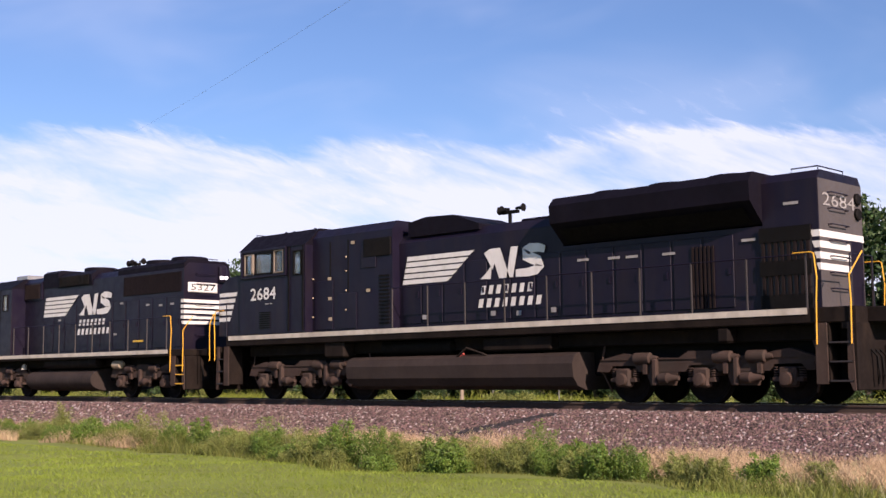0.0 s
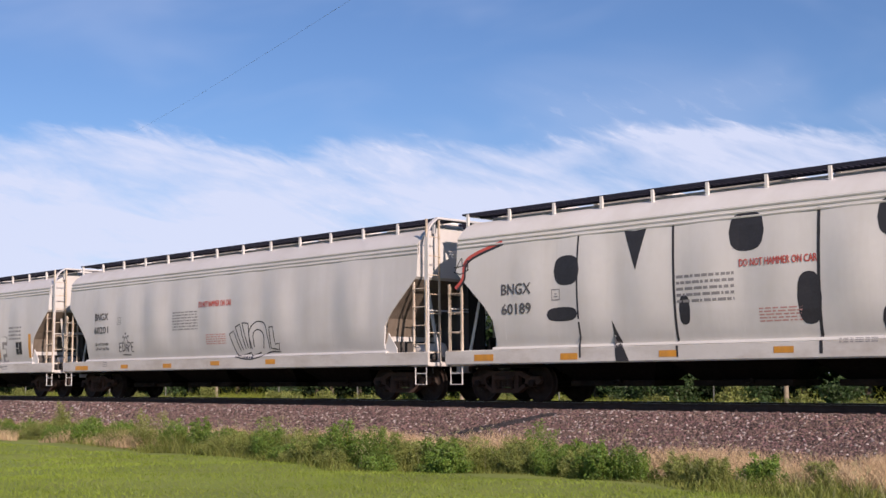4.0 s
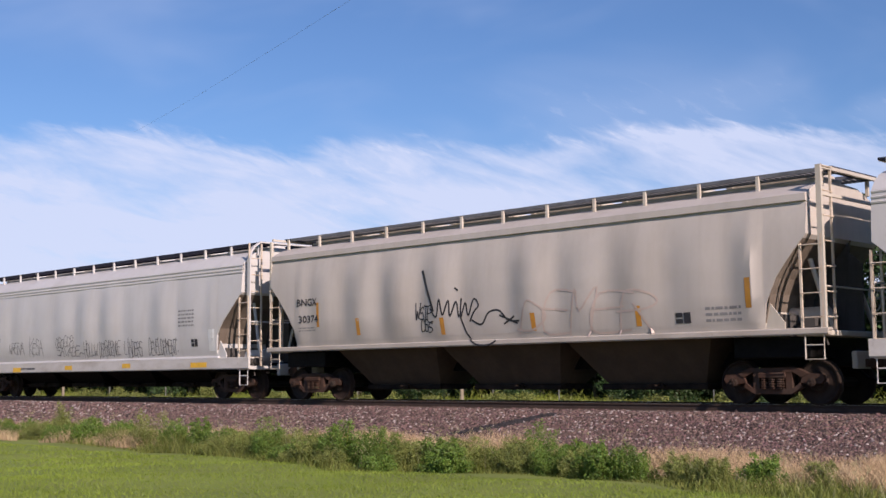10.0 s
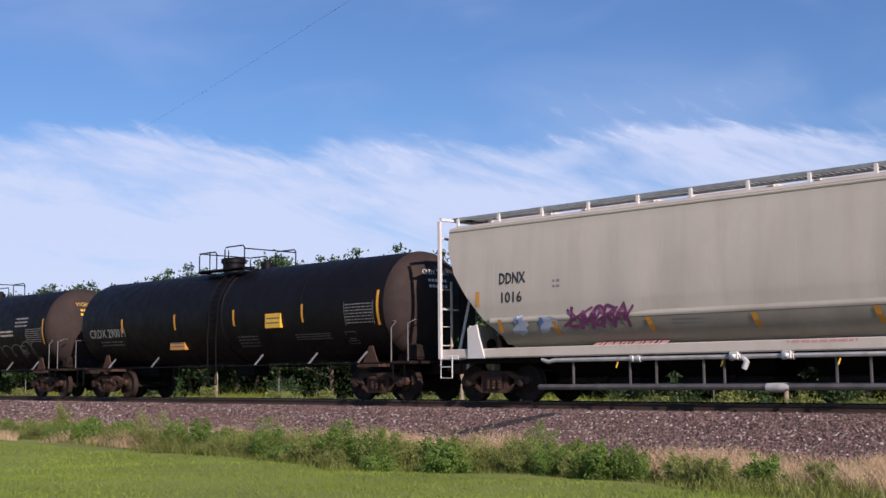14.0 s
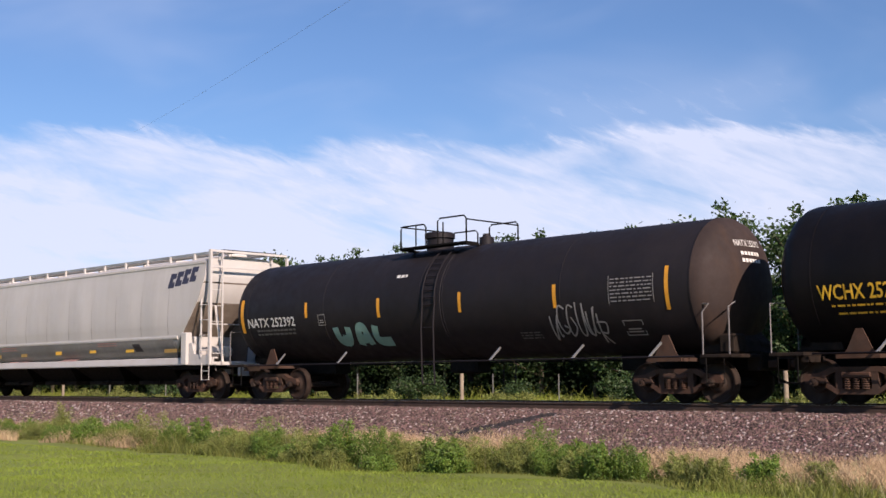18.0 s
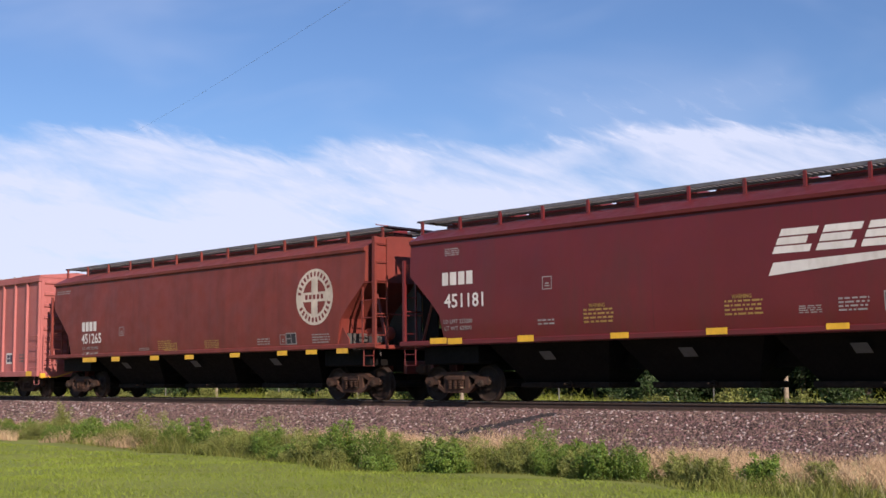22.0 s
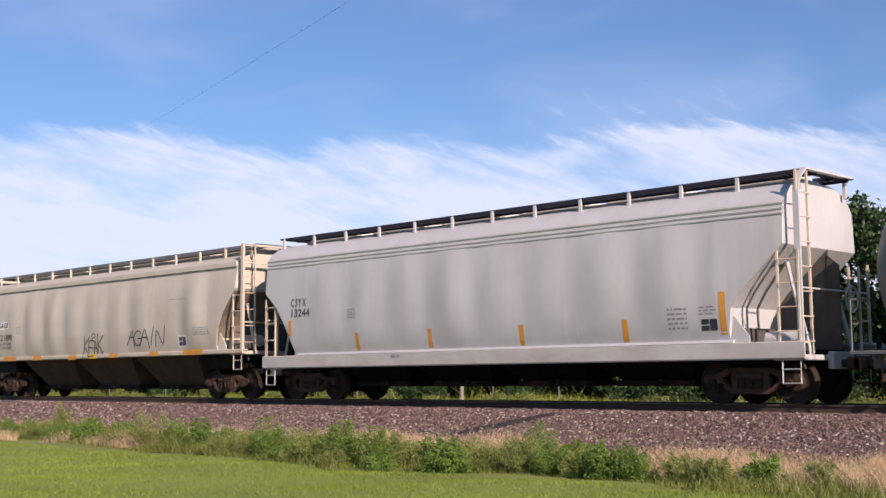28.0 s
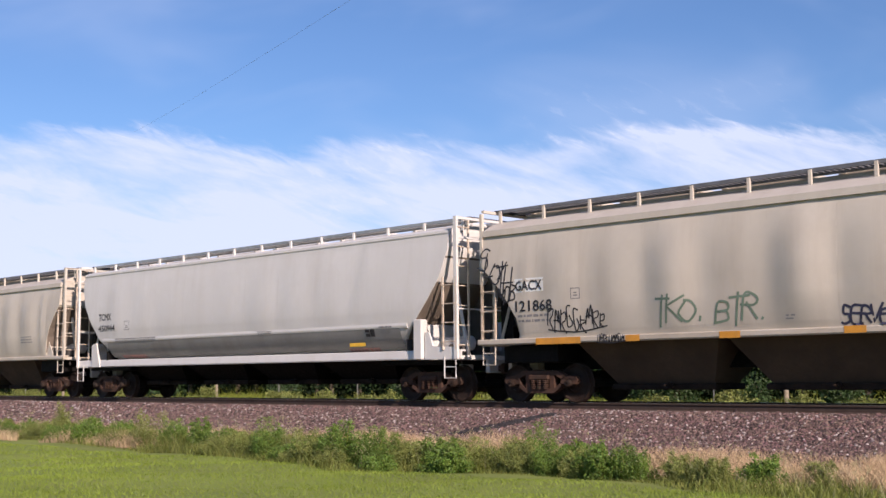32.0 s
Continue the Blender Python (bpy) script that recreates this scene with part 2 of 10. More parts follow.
mint_spray = surface("mint_spray_paint", (0.20, 0.36, 0.32), 0.55, var=0.15, scale=3, bump=0)
pale_spray = surface("white_spray_paint", (0.72, 0.72, 0.70), 0.55, var=0.08, scale=3, bump=0)
orange_spray = surface("burnt_orange_paint", (0.52, 0.18, 0.08), 0.5, var=0.15, scale=3, bump=0)
rail_yellow = surface("yellow_handrail", (0.80, 0.42, 0.03), 0.45, var=0.12, scale=6, dirt=GRIME, dirt_amount=0.25, bump=0.03)
box_dark = surface("dark_red_patch", (0.16, 0.03, 0.028), 0.6, var=0.12, scale=2, bump=0)
window_glass = glass("cab_glass", (0.5, 0.55, 0.57))
frame_tan = surface("worn_window_frame", (0.20, 0.165, 0.13), 0.6, var=0.2, scale=5)
lens_glow = lamp_glow("ditch_light", (1, 0.95, 0.85), 3.0)

rail_side = surface("rail_side_rust", (0.05, 0.03, 0.022), 0.85, var=0.25, scale=2.5, dirt=SOOT, dirt_amount=0.5, bump=0.2)
tie_wood = surface("creosote_tie", (0.06, 0.047, 0.038), 0.9, var=0.3, scale=3, streak=(0.6, 6, 6), dirt=(0.13, 0.11, 0.09), dirt_amount=0.6, bump=0.4, bump_scale=25)
ballast_bed = surface("ballast_bed", (0.075, 0.052, 0.047), 0.95, var=0.35, scale=9, bump=0.8, bump_scale=26)
ballast_stone = surface("crushed_stone", (0.134, 0.085, 0.0755), 0.9, var=0.2, scale=6, island=0.75, bump=0.2, bump_scale=60)
pale_stone = surface("pale_crushed_stone", (0.33, 0.28, 0.265), 0.85, var=0.15, scale=6, island=0.4, bump=0.2, bump_scale=60)
dark_stone = surface("shadow_dark_stone", (0.030, 0.026, 0.028), 0.85, var=0.25, scale=6, island=0.4, bump=0.2)
soil = surface("lawn_soil", (0.17, 0.215, 0.03), 0.95, var=0.3, scale=0.35, dirt=(0.23, 0.23, 0.05), dirt_amount=0.5, streak=(1, 1, 1), bump=0.6, bump_scale=30)
lawn_blade = surface("lawn_grass", (0.22, 0.29, 0.035), 0.7, var=0.22, scale=0.3, island=0.14, translucent=0.3, bump=0)
weed_blade = surface("green_weed", (0.165, 0.19, 0.036), 0.65, var=0.3, scale=0.8, island=0.4, translucent=0.3, bump=0)
weed_leaf = surface("broad_weed_leaf", (0.135, 0.215, 0.032), 0.6, var=0.3, scale=0.8, island=0.4, translucent=0.3, bump=0)
dry_blade = surface("dry_grass", (0.52, 0.385, 0.235), 0.8, var=0.2, scale=0.8, island=0.3, translucent=0.25, bump=0)
feathery_leaf = surface("feathery_weed_leaf", (0.215, 0.245, 0.062), 0.65, var=0.25, scale=0.8, island=0.35, translucent=0.3, bump=0)
stalk_blade = surface("pale_weed_stalk", (0.33, 0.32, 0.16), 0.7, var=0.25, scale=0.8, island=0.35, translucent=0.25, bump=0)
field_blade = surface("field_grass", (0.21, 0.25, 0.03), 0.7, var=0.3, scale=0.3, island=0.35, translucent=0.3, bump=0)
tape_orange = surface("orange_reflective_tape", (0.72, 0.33, 0.02), 0.5, var=0.12, scale=4, dirt=GRIME, dirt_amount=0.3, bump=0)
rung_paint = surface("rust_stained_ladder", (0.60, 0.51, 0.41), 0.6, var=0.12, scale=2.0, dirt=(0.30, 0.17, 0.09), dirt_amount=0.7, streak=(4, 4, 1.2), bump=0.05)
# tree leaf made darker: the shade among the trees is in this colour
shade_leaf = surface("shaded_undergrowth_leaf", (0.012, 0.025, 0.007), 0.7, spec=0.2, var=0.3, scale=0.6, island=0.45, translucent=0.12, bump=0)
tree_leaf = surface("tree_leaf", (0.045, 0.085, 0.024), 0.6, var=0.3, scale=0.6, island=0.4, translucent=0.25, bump=0)
bark = surface("bark", (0.11, 0.085, 0.06), 0.9, var=0.3, scale=4, streak=(8, 8, 1), dirt=SOOT, dirt_amount=0.5, bump=0.5)
post_wood = surface("weathered_post", (0.30, 0.25, 0.19), 0.9, var=0.25, scale=4, streak=(9, 9, 1), dirt=GRIME, dirt_amount=0.6, bump=0.4)
wire_steel = surface("wire_steel", (0.42, 0.44, 0.48), 0.6, metal=0.5, var=0.1, scale=5, bump=0)
pale_grating = surface("worn_grating", (0.16, 0.16, 0.17), 0.55, metal=0.3, var=0.25, scale=3)
seam_soot = surface("seam_soot", (0.43, 0.41, 0.39), 0.8, spec=0.1, var=0.3, scale=5)
pipe_dull = surface("dull_pipe", (0.13, 0.125, 0.125), 0.6, metal=0.3, var=0.3, scale=3)
belly_pale = surface("weathered_pale_paint", (0.53, 0.512, 0.492), 0.5, var=0.06, scale=0.5, dirt=(0.33, 0.29, 0.24), dirt_amount=0.3, streak=(1.6, 1, 0.16), bump=0.04, bump_scale=9)
tan_plate = surface("tan_plate", (0.42, 0.33, 0.22), 0.6, var=0.2, scale=5)

# ------------------------------------------------------------------ mesh helpers


class Shape:
    """Collects vertices and faces; every method adds one solid."""

    def __init__(self):
        self.v, self.f = [], []

    def add(self, verts, faces):
        n = len(self.v)
        self.v.extend(tuple(p) for p in verts)
        self.f.extend(tuple(i + n for i in face) for face in faces)
        return self

    def box(self, x0, x1, y0, y1, z0, z1, b=0.0):
        if not b:
            return self.add([(x0, y0, z0), (x1, y0, z0), (x1, y1, z0), (x0, y1, z0), (x0, y0, z1), (x1, y0, z1), (x1, y1, z1), (x0, y1, z1)],
                            [(3, 2, 1, 0), (4, 5, 6, 7), (0, 1, 5, 4), (1, 2, 6, 5), (2, 3, 7, 6), (3, 0, 4, 7)])
        b = min(b, (x1 - x0) * 0.45, (y1 - y0) * 0.45, (z1 - z0) * 0.45)
        rings = []
        for z, i in ((z0, b), (z0 + b, 0), (z1 - b, 0), (z1, b)):
            c = b
            X0, X1, Y0, Y1 = x0 + i, x1 - i, y0 + i, y1 - i
            if i:
                c = b * 0.6
            rings.append([(X0 + c, Y0, z), (X1 - c, Y0, z), (X1, Y0 + c, z), (X1, Y1 - c, z), (X1 - c, Y1, z), (X0 + c, Y1, z), (X0, Y1 - c, z), (X0, Y0 + c, z)])
        return self.loft(rings)

    def loft(self, rings, closed=True, caps=True):
        n, k = len(rings[0]), len(rings)
        faces = []
        last = n if closed else n - 1
        for j in range(k - 1):
            for i in range(last):
                a, b = j * n + i, j * n + (i + 1) % n
                faces.append((a, b, b + n, a + n))
        if caps and closed:
            faces.append(tuple(reversed(range(n))))
            faces.append(tuple(range((k - 1) * n, k * n)))
        return self.add([p for r in rings for p in r], faces)

    def prism(self, poly, a, b, axis="y"):
        """A polygon (x, z) pushed along y; (y, z) along x; (x, y) along z."""
        put = {"y": lambda p, s: (p[0], s, p[1]), "x": lambda p, s: (s, p[0], p[1]), "z": lambda p, s: (p[0], p[1], s)}[axis]
        return self.loft([[put(p, a) for p in poly], [put(p, b) for p in poly]])

    def tube(self, pts, r, n=6, caps=True):
        pts = [Vector(p) for p in pts]
        rings = []
        for i, p in enumerate(pts):
            d = (pts[min(i + 1, len(pts) - 1)] - pts[max(i - 1, 0)]).normalized()
            side = d.cross(Vector((0, 0, 1)) if abs(d.z) < 0.9 else Vector((1, 0, 0))).normalized()
            up = side.cross(d)
            rings.append([p + side * (r * math.cos(2 * math.pi * k / n)) + up * (r * math.sin(2 * math.pi * k / n)) for k in range(n)])
        return self.loft(rings, caps=caps)

    def band(self, pts, wide, thick):
        """A flat strip, wide along x, that follows points in a plane across the car."""
        pts = [Vector(p) for p in pts]
        rings = []
        for i, p in enumerate(pts):
            d = (pts[min(i + 1, len(pts) - 1)] - pts[max(i - 1, 0)]).normalized()
            n = d.cross(Vector((1, 0, 0))) * (thick / 2)
            w = Vector((wide / 2, 0, 0))
            rings.append([p - w - n, p + w - n, p + w + n, p - w + n])
        return self.loft(rings)

    def lathe(self, profile, origin=(0, 0, 0), axis="y", n=20):
        """profile: (along, radius) pairs; the ends are closed when the radius is small."""
        rings = []
        for a, r in profile:
            ring = []
            for k in range(n):
                c, s = r * math.cos(2 * math.pi * k / n), r * math.sin(2 * math.pi * k / n)
                p = {"y": (c, a, s), "x": (a, c, s), "z": (c, s, a)}[axis]
                ring.append((p[0] + origin[0], p[1] + origin[1], p[2] + origin[2]))
            rings.append(ring)
        return self.loft(rings)

    def flat(self, x0, x1, z0, z1, y):
        return self.add([(x0, y, z0), (x1, y, z0), (x1, y, z1), (x0, y, z1)], [(0, 1, 2, 3)])

    def mesh(self, name, mat, smooth=False, angle=35):
        me = bpy.data.meshes.new(name)
        me.from_pydata(self.v, [], self.f)
        me.materials.append(mat)
        if smooth:
            me.shade_smooth()
            me.set_sharp_from_angle(angle=radians(angle))
        me.update()
        return me


SHARED = {}


def shared(key, build):
    if key not in SHARED:
        SHARED[key] = build()
    return SHARED[key]


def part(name, shape, material, parent, label="", at=(0, 0, 0), turn=(0, 0, 0), smooth=False, angle=35, category="", kind=""):
    me = shape if isinstance(shape, bpy.types.Mesh) else shape.mesh(name, material, smooth, angle)
    ob = new(name, me)
    ob.parent = parent
    ob.location, ob.rotation_euler = at, [radians(a) for a in turn]
    return tagged(ob, label=label, category=category, kind=kind)


def thing(name, label, category, group="", kind="", at=(0, 0, 0)):
    ob = new(name)
    ob.empty_display_size = 0.3
    ob.location = at
    return tagged(ob, label=label, category=category, group=group, kind=kind)


def solid(name, shape, material, label, category="", group="", kind="", smooth=False, at=(0, 0, 0), angle=35):
    me = shape if isinstance(shape, bpy.types.Mesh) else shape.mesh(name, material, smooth, angle)
    ob = new(name, me)
    ob.location = at
    return tagged(ob, label=label, category=category, group=group, kind=kind)


def fast_mesh(name, verts, faces, mat, smooth=False):
    """A mesh from arrays: verts (n, 3), faces (m, 3 or 4)."""
    me = bpy.data.meshes.new(name)
    k = faces.shape[1]
    me.vertices.add(len(verts))
    me.vertices.foreach_set("co", np.ascontiguousarray(verts, dtype=np.float32).ravel())
    me.loops.add(faces.size)
    me.loops.foreach_set("vertex_index", np.ascontiguousarray(faces, dtype=np.int32).ravel())
    me.polygons.add(len(faces))
    me.polygons.foreach_set("loop_start", np.arange(0, faces.size, k, dtype=np.int32))
    me.update(calc_edges=True)
    me.materials.append(mat)
    if smooth:
        me.shade_smooth()
    return me


# ------------------------------------------------------------------ lie of the land
RAIL_TOP, RAIL_FOOT = 0.0, -0.18
BALLAST_TOP = -0.175
rng = np.random.default_rng(7)


def ground_z(x, y):
    """Height of the soil: lawn, a shallow ditch, the bed under the ballast, the field beyond."""
    y = np.asarray(y, dtype=float)
    z = np.interp(y, [-400, -40, -12, -9.2, -7.0, -4.4, -1.0, 1.5, 4.2, 8, 40, 900], [-1.2, -1.15, -1.02, -1.02, -1.12, -0.98, -0.9, -0.9, -0.95, -0.45, -0.35, -0.4])
    return z + 0.03 * np.sin(x * 0.7 + y * 0.3) + 0.02 * np.sin(x * 1.9 - y * 1.3)


def make_ground():
    xs = np.concatenate([np.linspace(-2500, -130, 24), np.linspace(-125, 45, 171), np.linspace(55, 2500, 24)])
    ys = np.concatenate([np.linspace(-2000, -45, 20), np.linspace(-40, 30, 141), np.linspace(36, 2500, 24)])
    gx, gy = np.meshgrid(xs, ys)
    v = np.stack([gx.ravel(), gy.ravel(), ground_z(gx.ravel(), gy.ravel())], 1)
    n = len(xs)
    i = np.arange(len(xs) * len(ys)).reshape(len(ys), n)
    f = np.stack([i[:-1, :-1].ravel(), i[:-1, 1:].ravel(), i[1:, 1:].ravel(), i[1:, :-1].ravel()], 1)
    ob = new("ground", fast_mesh("ground", v, f, soil, True))
    tagged(ob, label="green mown lawn and field under the railway", category="ground", kind="structure")


def ballast_z(y):
    return np.interp(np.abs(y), [0, 1.75, 2.05, 4.15, 4.4], [BALLAST_TOP, BALLAST_TOP, BALLAST_TOP - 0.05, -0.97, -1.1])


def make_ballast():
    xs = np.arange(-480, 160, 2.0)
    prof = np.array([-4.4, -4.15, -3.1, -2.05, -1.75, -0.9, 0, 0.9, 1.75, 2.05, 3.1, 4.15, 4.4])
    gx, gy = np.meshgrid(xs, prof)
    v = np.stack([gx.ravel(), gy.ravel(), ballast_z(gy.ravel())], 1)
    n = len(xs)
    i = np.arange(len(xs) * len(prof)).reshape(len(prof), n)
    f = np.stack([i[:-1, :-1].ravel(), i[:-1, 1:].ravel(), i[1:, 1:].ravel(), i[1:, :-1].ravel()], 1)
    bed = new("ballast", fast_mesh("ballast", v, f, ballast_bed))
    tagged(bed, label="pinkish grey crushed stone railway ballast bank", category="ballast", kind="structure")

    # loose stones, each a skewed block with a peaked top
    def stones(n, x0, x1, y0, y1, size0, size1, lift=0.0):
        x = rng.uniform(x0, x1, n)
        y = rng.uniform(y0, y1, n)
        z = ballast_z(y) + lift
        s = rng.uniform(size0, size1, n) * rng.choice([0.7, 1.0, 1.25], n)
        base = np.array([(-1, -1, -0.6), (1, -1, -0.6), (1, 1, -0.6), (-1, 1, -0.6), (-0.75, -0.7, 0.55), (0.7, -0.75, 0.6), (0.75, 0.7, 0.5), (-0.7, 0.75, 0.65)]) * 0.5
        quads = np.array([(0, 1, 5, 4), (1, 2, 6, 5), (2, 3, 7, 6), (3, 0, 4, 7), (4, 5, 6, 7)])
        pts = base[None] * (1 + rng.uniform(-0.35, 0.35, (n, 8, 3)))
        pts = pts * s[:, None, None] * rng.uniform(0.65, 1.2, (n, 1, 3))
        a, t1, t2 = rng.uniform(0, 6.28, n), rng.uniform(-0.6, 0.6, n), rng.uniform(-0.6, 0.6, n)
        ca, sa, c1, s1, c2, s2 = np.cos(a), np.sin(a), np.cos(t1), np.sin(t1), np.cos(t2), np.sin(t2)
        px, py, pz = pts[..., 0], pts[..., 1], pts[..., 2]
        py, pz = py * c1[:, None] - pz * s1[:, None], py * s1[:, None] + pz * c1[:, None]
        px, pz = px * c2[:, None] + pz * s2[:, None], -px * s2[:, None] + pz * c2[:, None]
        px, py = px * ca[:, None] - py * sa[:, None], px * sa[:, None] + py * ca[:, None]
        v = np.stack([px + x[:, None], py + y[:, None], pz + z[:, None]], 2).reshape(-1, 3)
        f = (quads[None] + (np.arange(n) * 8)[:, None, None]).reshape(-1, 4)
        return v, f
    sets = [stones(40000, -19, -5, -4.25, -1.2, 0.028, 0.055), stones(40000, -34, -19, -4.25, -1.2, 0.032, 0.062), stones(34000, -66, -34, -4.25, -1.2, 0.045, 0.085), stones(5000, -66, -5, -1.2, 1.4, 0.05, 0.09), stones(5000, -110, -66, -4.2, -1.0, 0.08, 0.14)]
    v, f, off = [], [], 0
    for a, b in sets:
        v.append(a)
        f.append(b + off)
        off += len(a)
    ob = new("ballast_stones", fast_mesh("ballast_stones", np.concatenate(v), np.concatenate(f), ballast_stone))
    tagged(ob, label="loose angular pinkish grey crushed stones on the bank", category="stones", kind="stuff")
    v, f = join([stones(2900, -34, -5, -4.25, -1.3, 0.028, 0.058, 0.010), stones(1800, -66, -34, -4.25, -1.3, 0.05, 0.09, 0.012)])
    tagged(new("pale_stones", fast_mesh("pale_stones", v, f, pale_stone)), label="scattered pale stones among the crushed stone", category="stones", kind="stuff")
    # a slanting streak of dark stones on the bank, standing in for a cast shadow
    n = 1700
    v, f = stones(n, 0, 1, -3.35, -2.1, 0.04, 0.07, 0.012)
    c = v.reshape(n, 8, 3)
    yc = c[:, :, 1].mean(1)
    k = (yc + 3.35) / 1.25
    target = -19.5 + 1.8 * k + rng.normal(0, 0.11, n) * (1.25 - 0.6 * k)
    c[:, :, 0] += (target - c[:, :, 0].mean(1))[:, None]
    ob = new("dark_stones", fast_mesh("dark_stones", c.reshape(-1, 3), f, dark_stone))
    tagged(ob, label="streak of dark stones painting a shadow on the ballast bank", category="stones", kind="stuff")


def make_track():
    def rail_shape(x0, x1, y):
        prof = [(-0.07, -0.18), (0.07, -0.18), (0.07, -0.168), (0.012, -0.14), (0.010, -0.05), (0.036, -0.038), (0.036, -0.006), (0.026, 0), (-0.026, 0), (-0.036, -0.006), (-0.036, -0.038), (-0.010, -0.05), (-0.012, -0.14), (-0.07, -0.168)]
        s = Shape()
        s.prism([(p[0] + y, p[1]) for p in prof], x0, x1, "x")
        return s
    for y, nm in ((-0.755, "near"), (0.755, "far")):
        rail = solid("rail", rail_shape(-480, 160, y), rail_side, "long rusty steel running rail on wooden ties", "rail", "running rails", "structure")
        tread = Shape().box(-480, 160, y - 0.024, y + 0.024, 0.0005, 0.003)
        part("tread", tread, worn_steel, rail, "polished running surface")
        plate_me = Shape().box(-0.09, 0.09, -0.18, 0.18, -0.02, 0, 0.006).mesh("tie_plate", rusty)
        for i in range(110):
            part("tie_plate", plate_me, rusty, rail, at=(-64 + i * 0.52, y, -0.179))
    tie_me = Shape().box(-0.115, 0.115, -1.3, 1.3, -0.18, 0, 0.015).mesh("tie", tie_wood)
    bed = thing("track_ties", "creosoted wooden ties sunk in crushed stone", "ties", kind="structure")
    for i in range(118):
        part("tie", tie_me, tie_wood, bed, at=(-66 + i * 0.52 + random.uniform(-0.02, 0.02), random.uniform(-0.03, 0.03), -0.198), turn=(0, 0, random.uniform(-1, 1)))


def blades(n, x, y, z, height, width, lean, segs=2, droop=0.5):
    """Grass: n bent, tapering strips. x, y, z, height: arrays."""
    a = rng.uniform(0, 2 * np.pi, n)
    dx, dy = np.cos(a), np.sin(a)
    b = rng.uniform(0, 2 * np.pi, n)
    wx, wy = np.cos(b) * width, np.sin(b) * width
    rows = []
    for k in range(segs + 1):
        t = k / segs
        out = lean * height * (t ** 1.8)
        up = height * t * (1 - droop * 0.35 * t * lean)
        taper = 1 - t * 0.85
        cx, cy, cz = x + dx * out, y + dy * out, z + up
        rows.append(np.stack([np.stack([cx - wx * taper, cy - wy * taper, cz], 1), np.stack([cx + wx * taper, cy + wy * taper, cz], 1)], 1))
    v = np.stack(rows, 1)                      # n, segs+1, 2, 3
    per = (segs + 1) * 2
    v = v.reshape(n * per, 3)
    q = np.array([(2 * k, 2 * k + 1, 2 * k + 3, 2 * k + 2) for k in range(segs)])
    f = (q[None] + (np.arange(n) * per)[:, None, None]).reshape(-1, 4)
    return v, f


def leaf_cards(centre, size, count):
    """count small folded leaves scattered around each centre (k, 3)."""
    k = len(centre)
    p = np.repeat(centre, count, 0) + rng.normal(0, 1, (k * count, 3)) * np.repeat(size, count)[:, None] * np.array([1, 1, 0.8])
    n = len(p)
    s = rng.uniform(0.6, 1.3, n)
    u = rng.normal(0, 1, (n, 3))
    u /= np.linalg.norm(u, axis=1)[:, None]
    w = np.cross(u, rng.normal(0, 1, (n, 3)))
    w /= np.linalg.norm(w, axis=1)[:, None]
    return p, u, w, s


def leaf_mesh(p, u, w, s, length, width):
    n = len(p)
    L, W = (length * s)[:, None], (width * s)[:, None]
    v = np.stack([p - u * L * 0.5, p + w * W * 0.5, p + u * L * 0.5, p - w * W * 0.5], 1).reshape(-1, 3)
    f = np.arange(n * 4).reshape(-1, 4)
    return v, f


def join(sets):
    v, f, off = [], [], 0
    for a, b in sets:
        v.append(a)
        f.append(b + off)
        off += len(a)
    return np.concatenate(v), np.concatenate(f)


def lawn_edge(x):
    return np.interp(x, [-75, -45, -35.8, -28.3, -25.2, -20.8, -17.2, -15.5, -14.0, -12.7, -11.2, -9.4, -5], [-5.9, -6.0, -6.4, -7.2, -7.65, -8.4, -9.2, -8.4, -7.8, -7.6, -7.8, -8.7, -9.3]) + 0.10 * np.sin(x * 1.3 + 1)


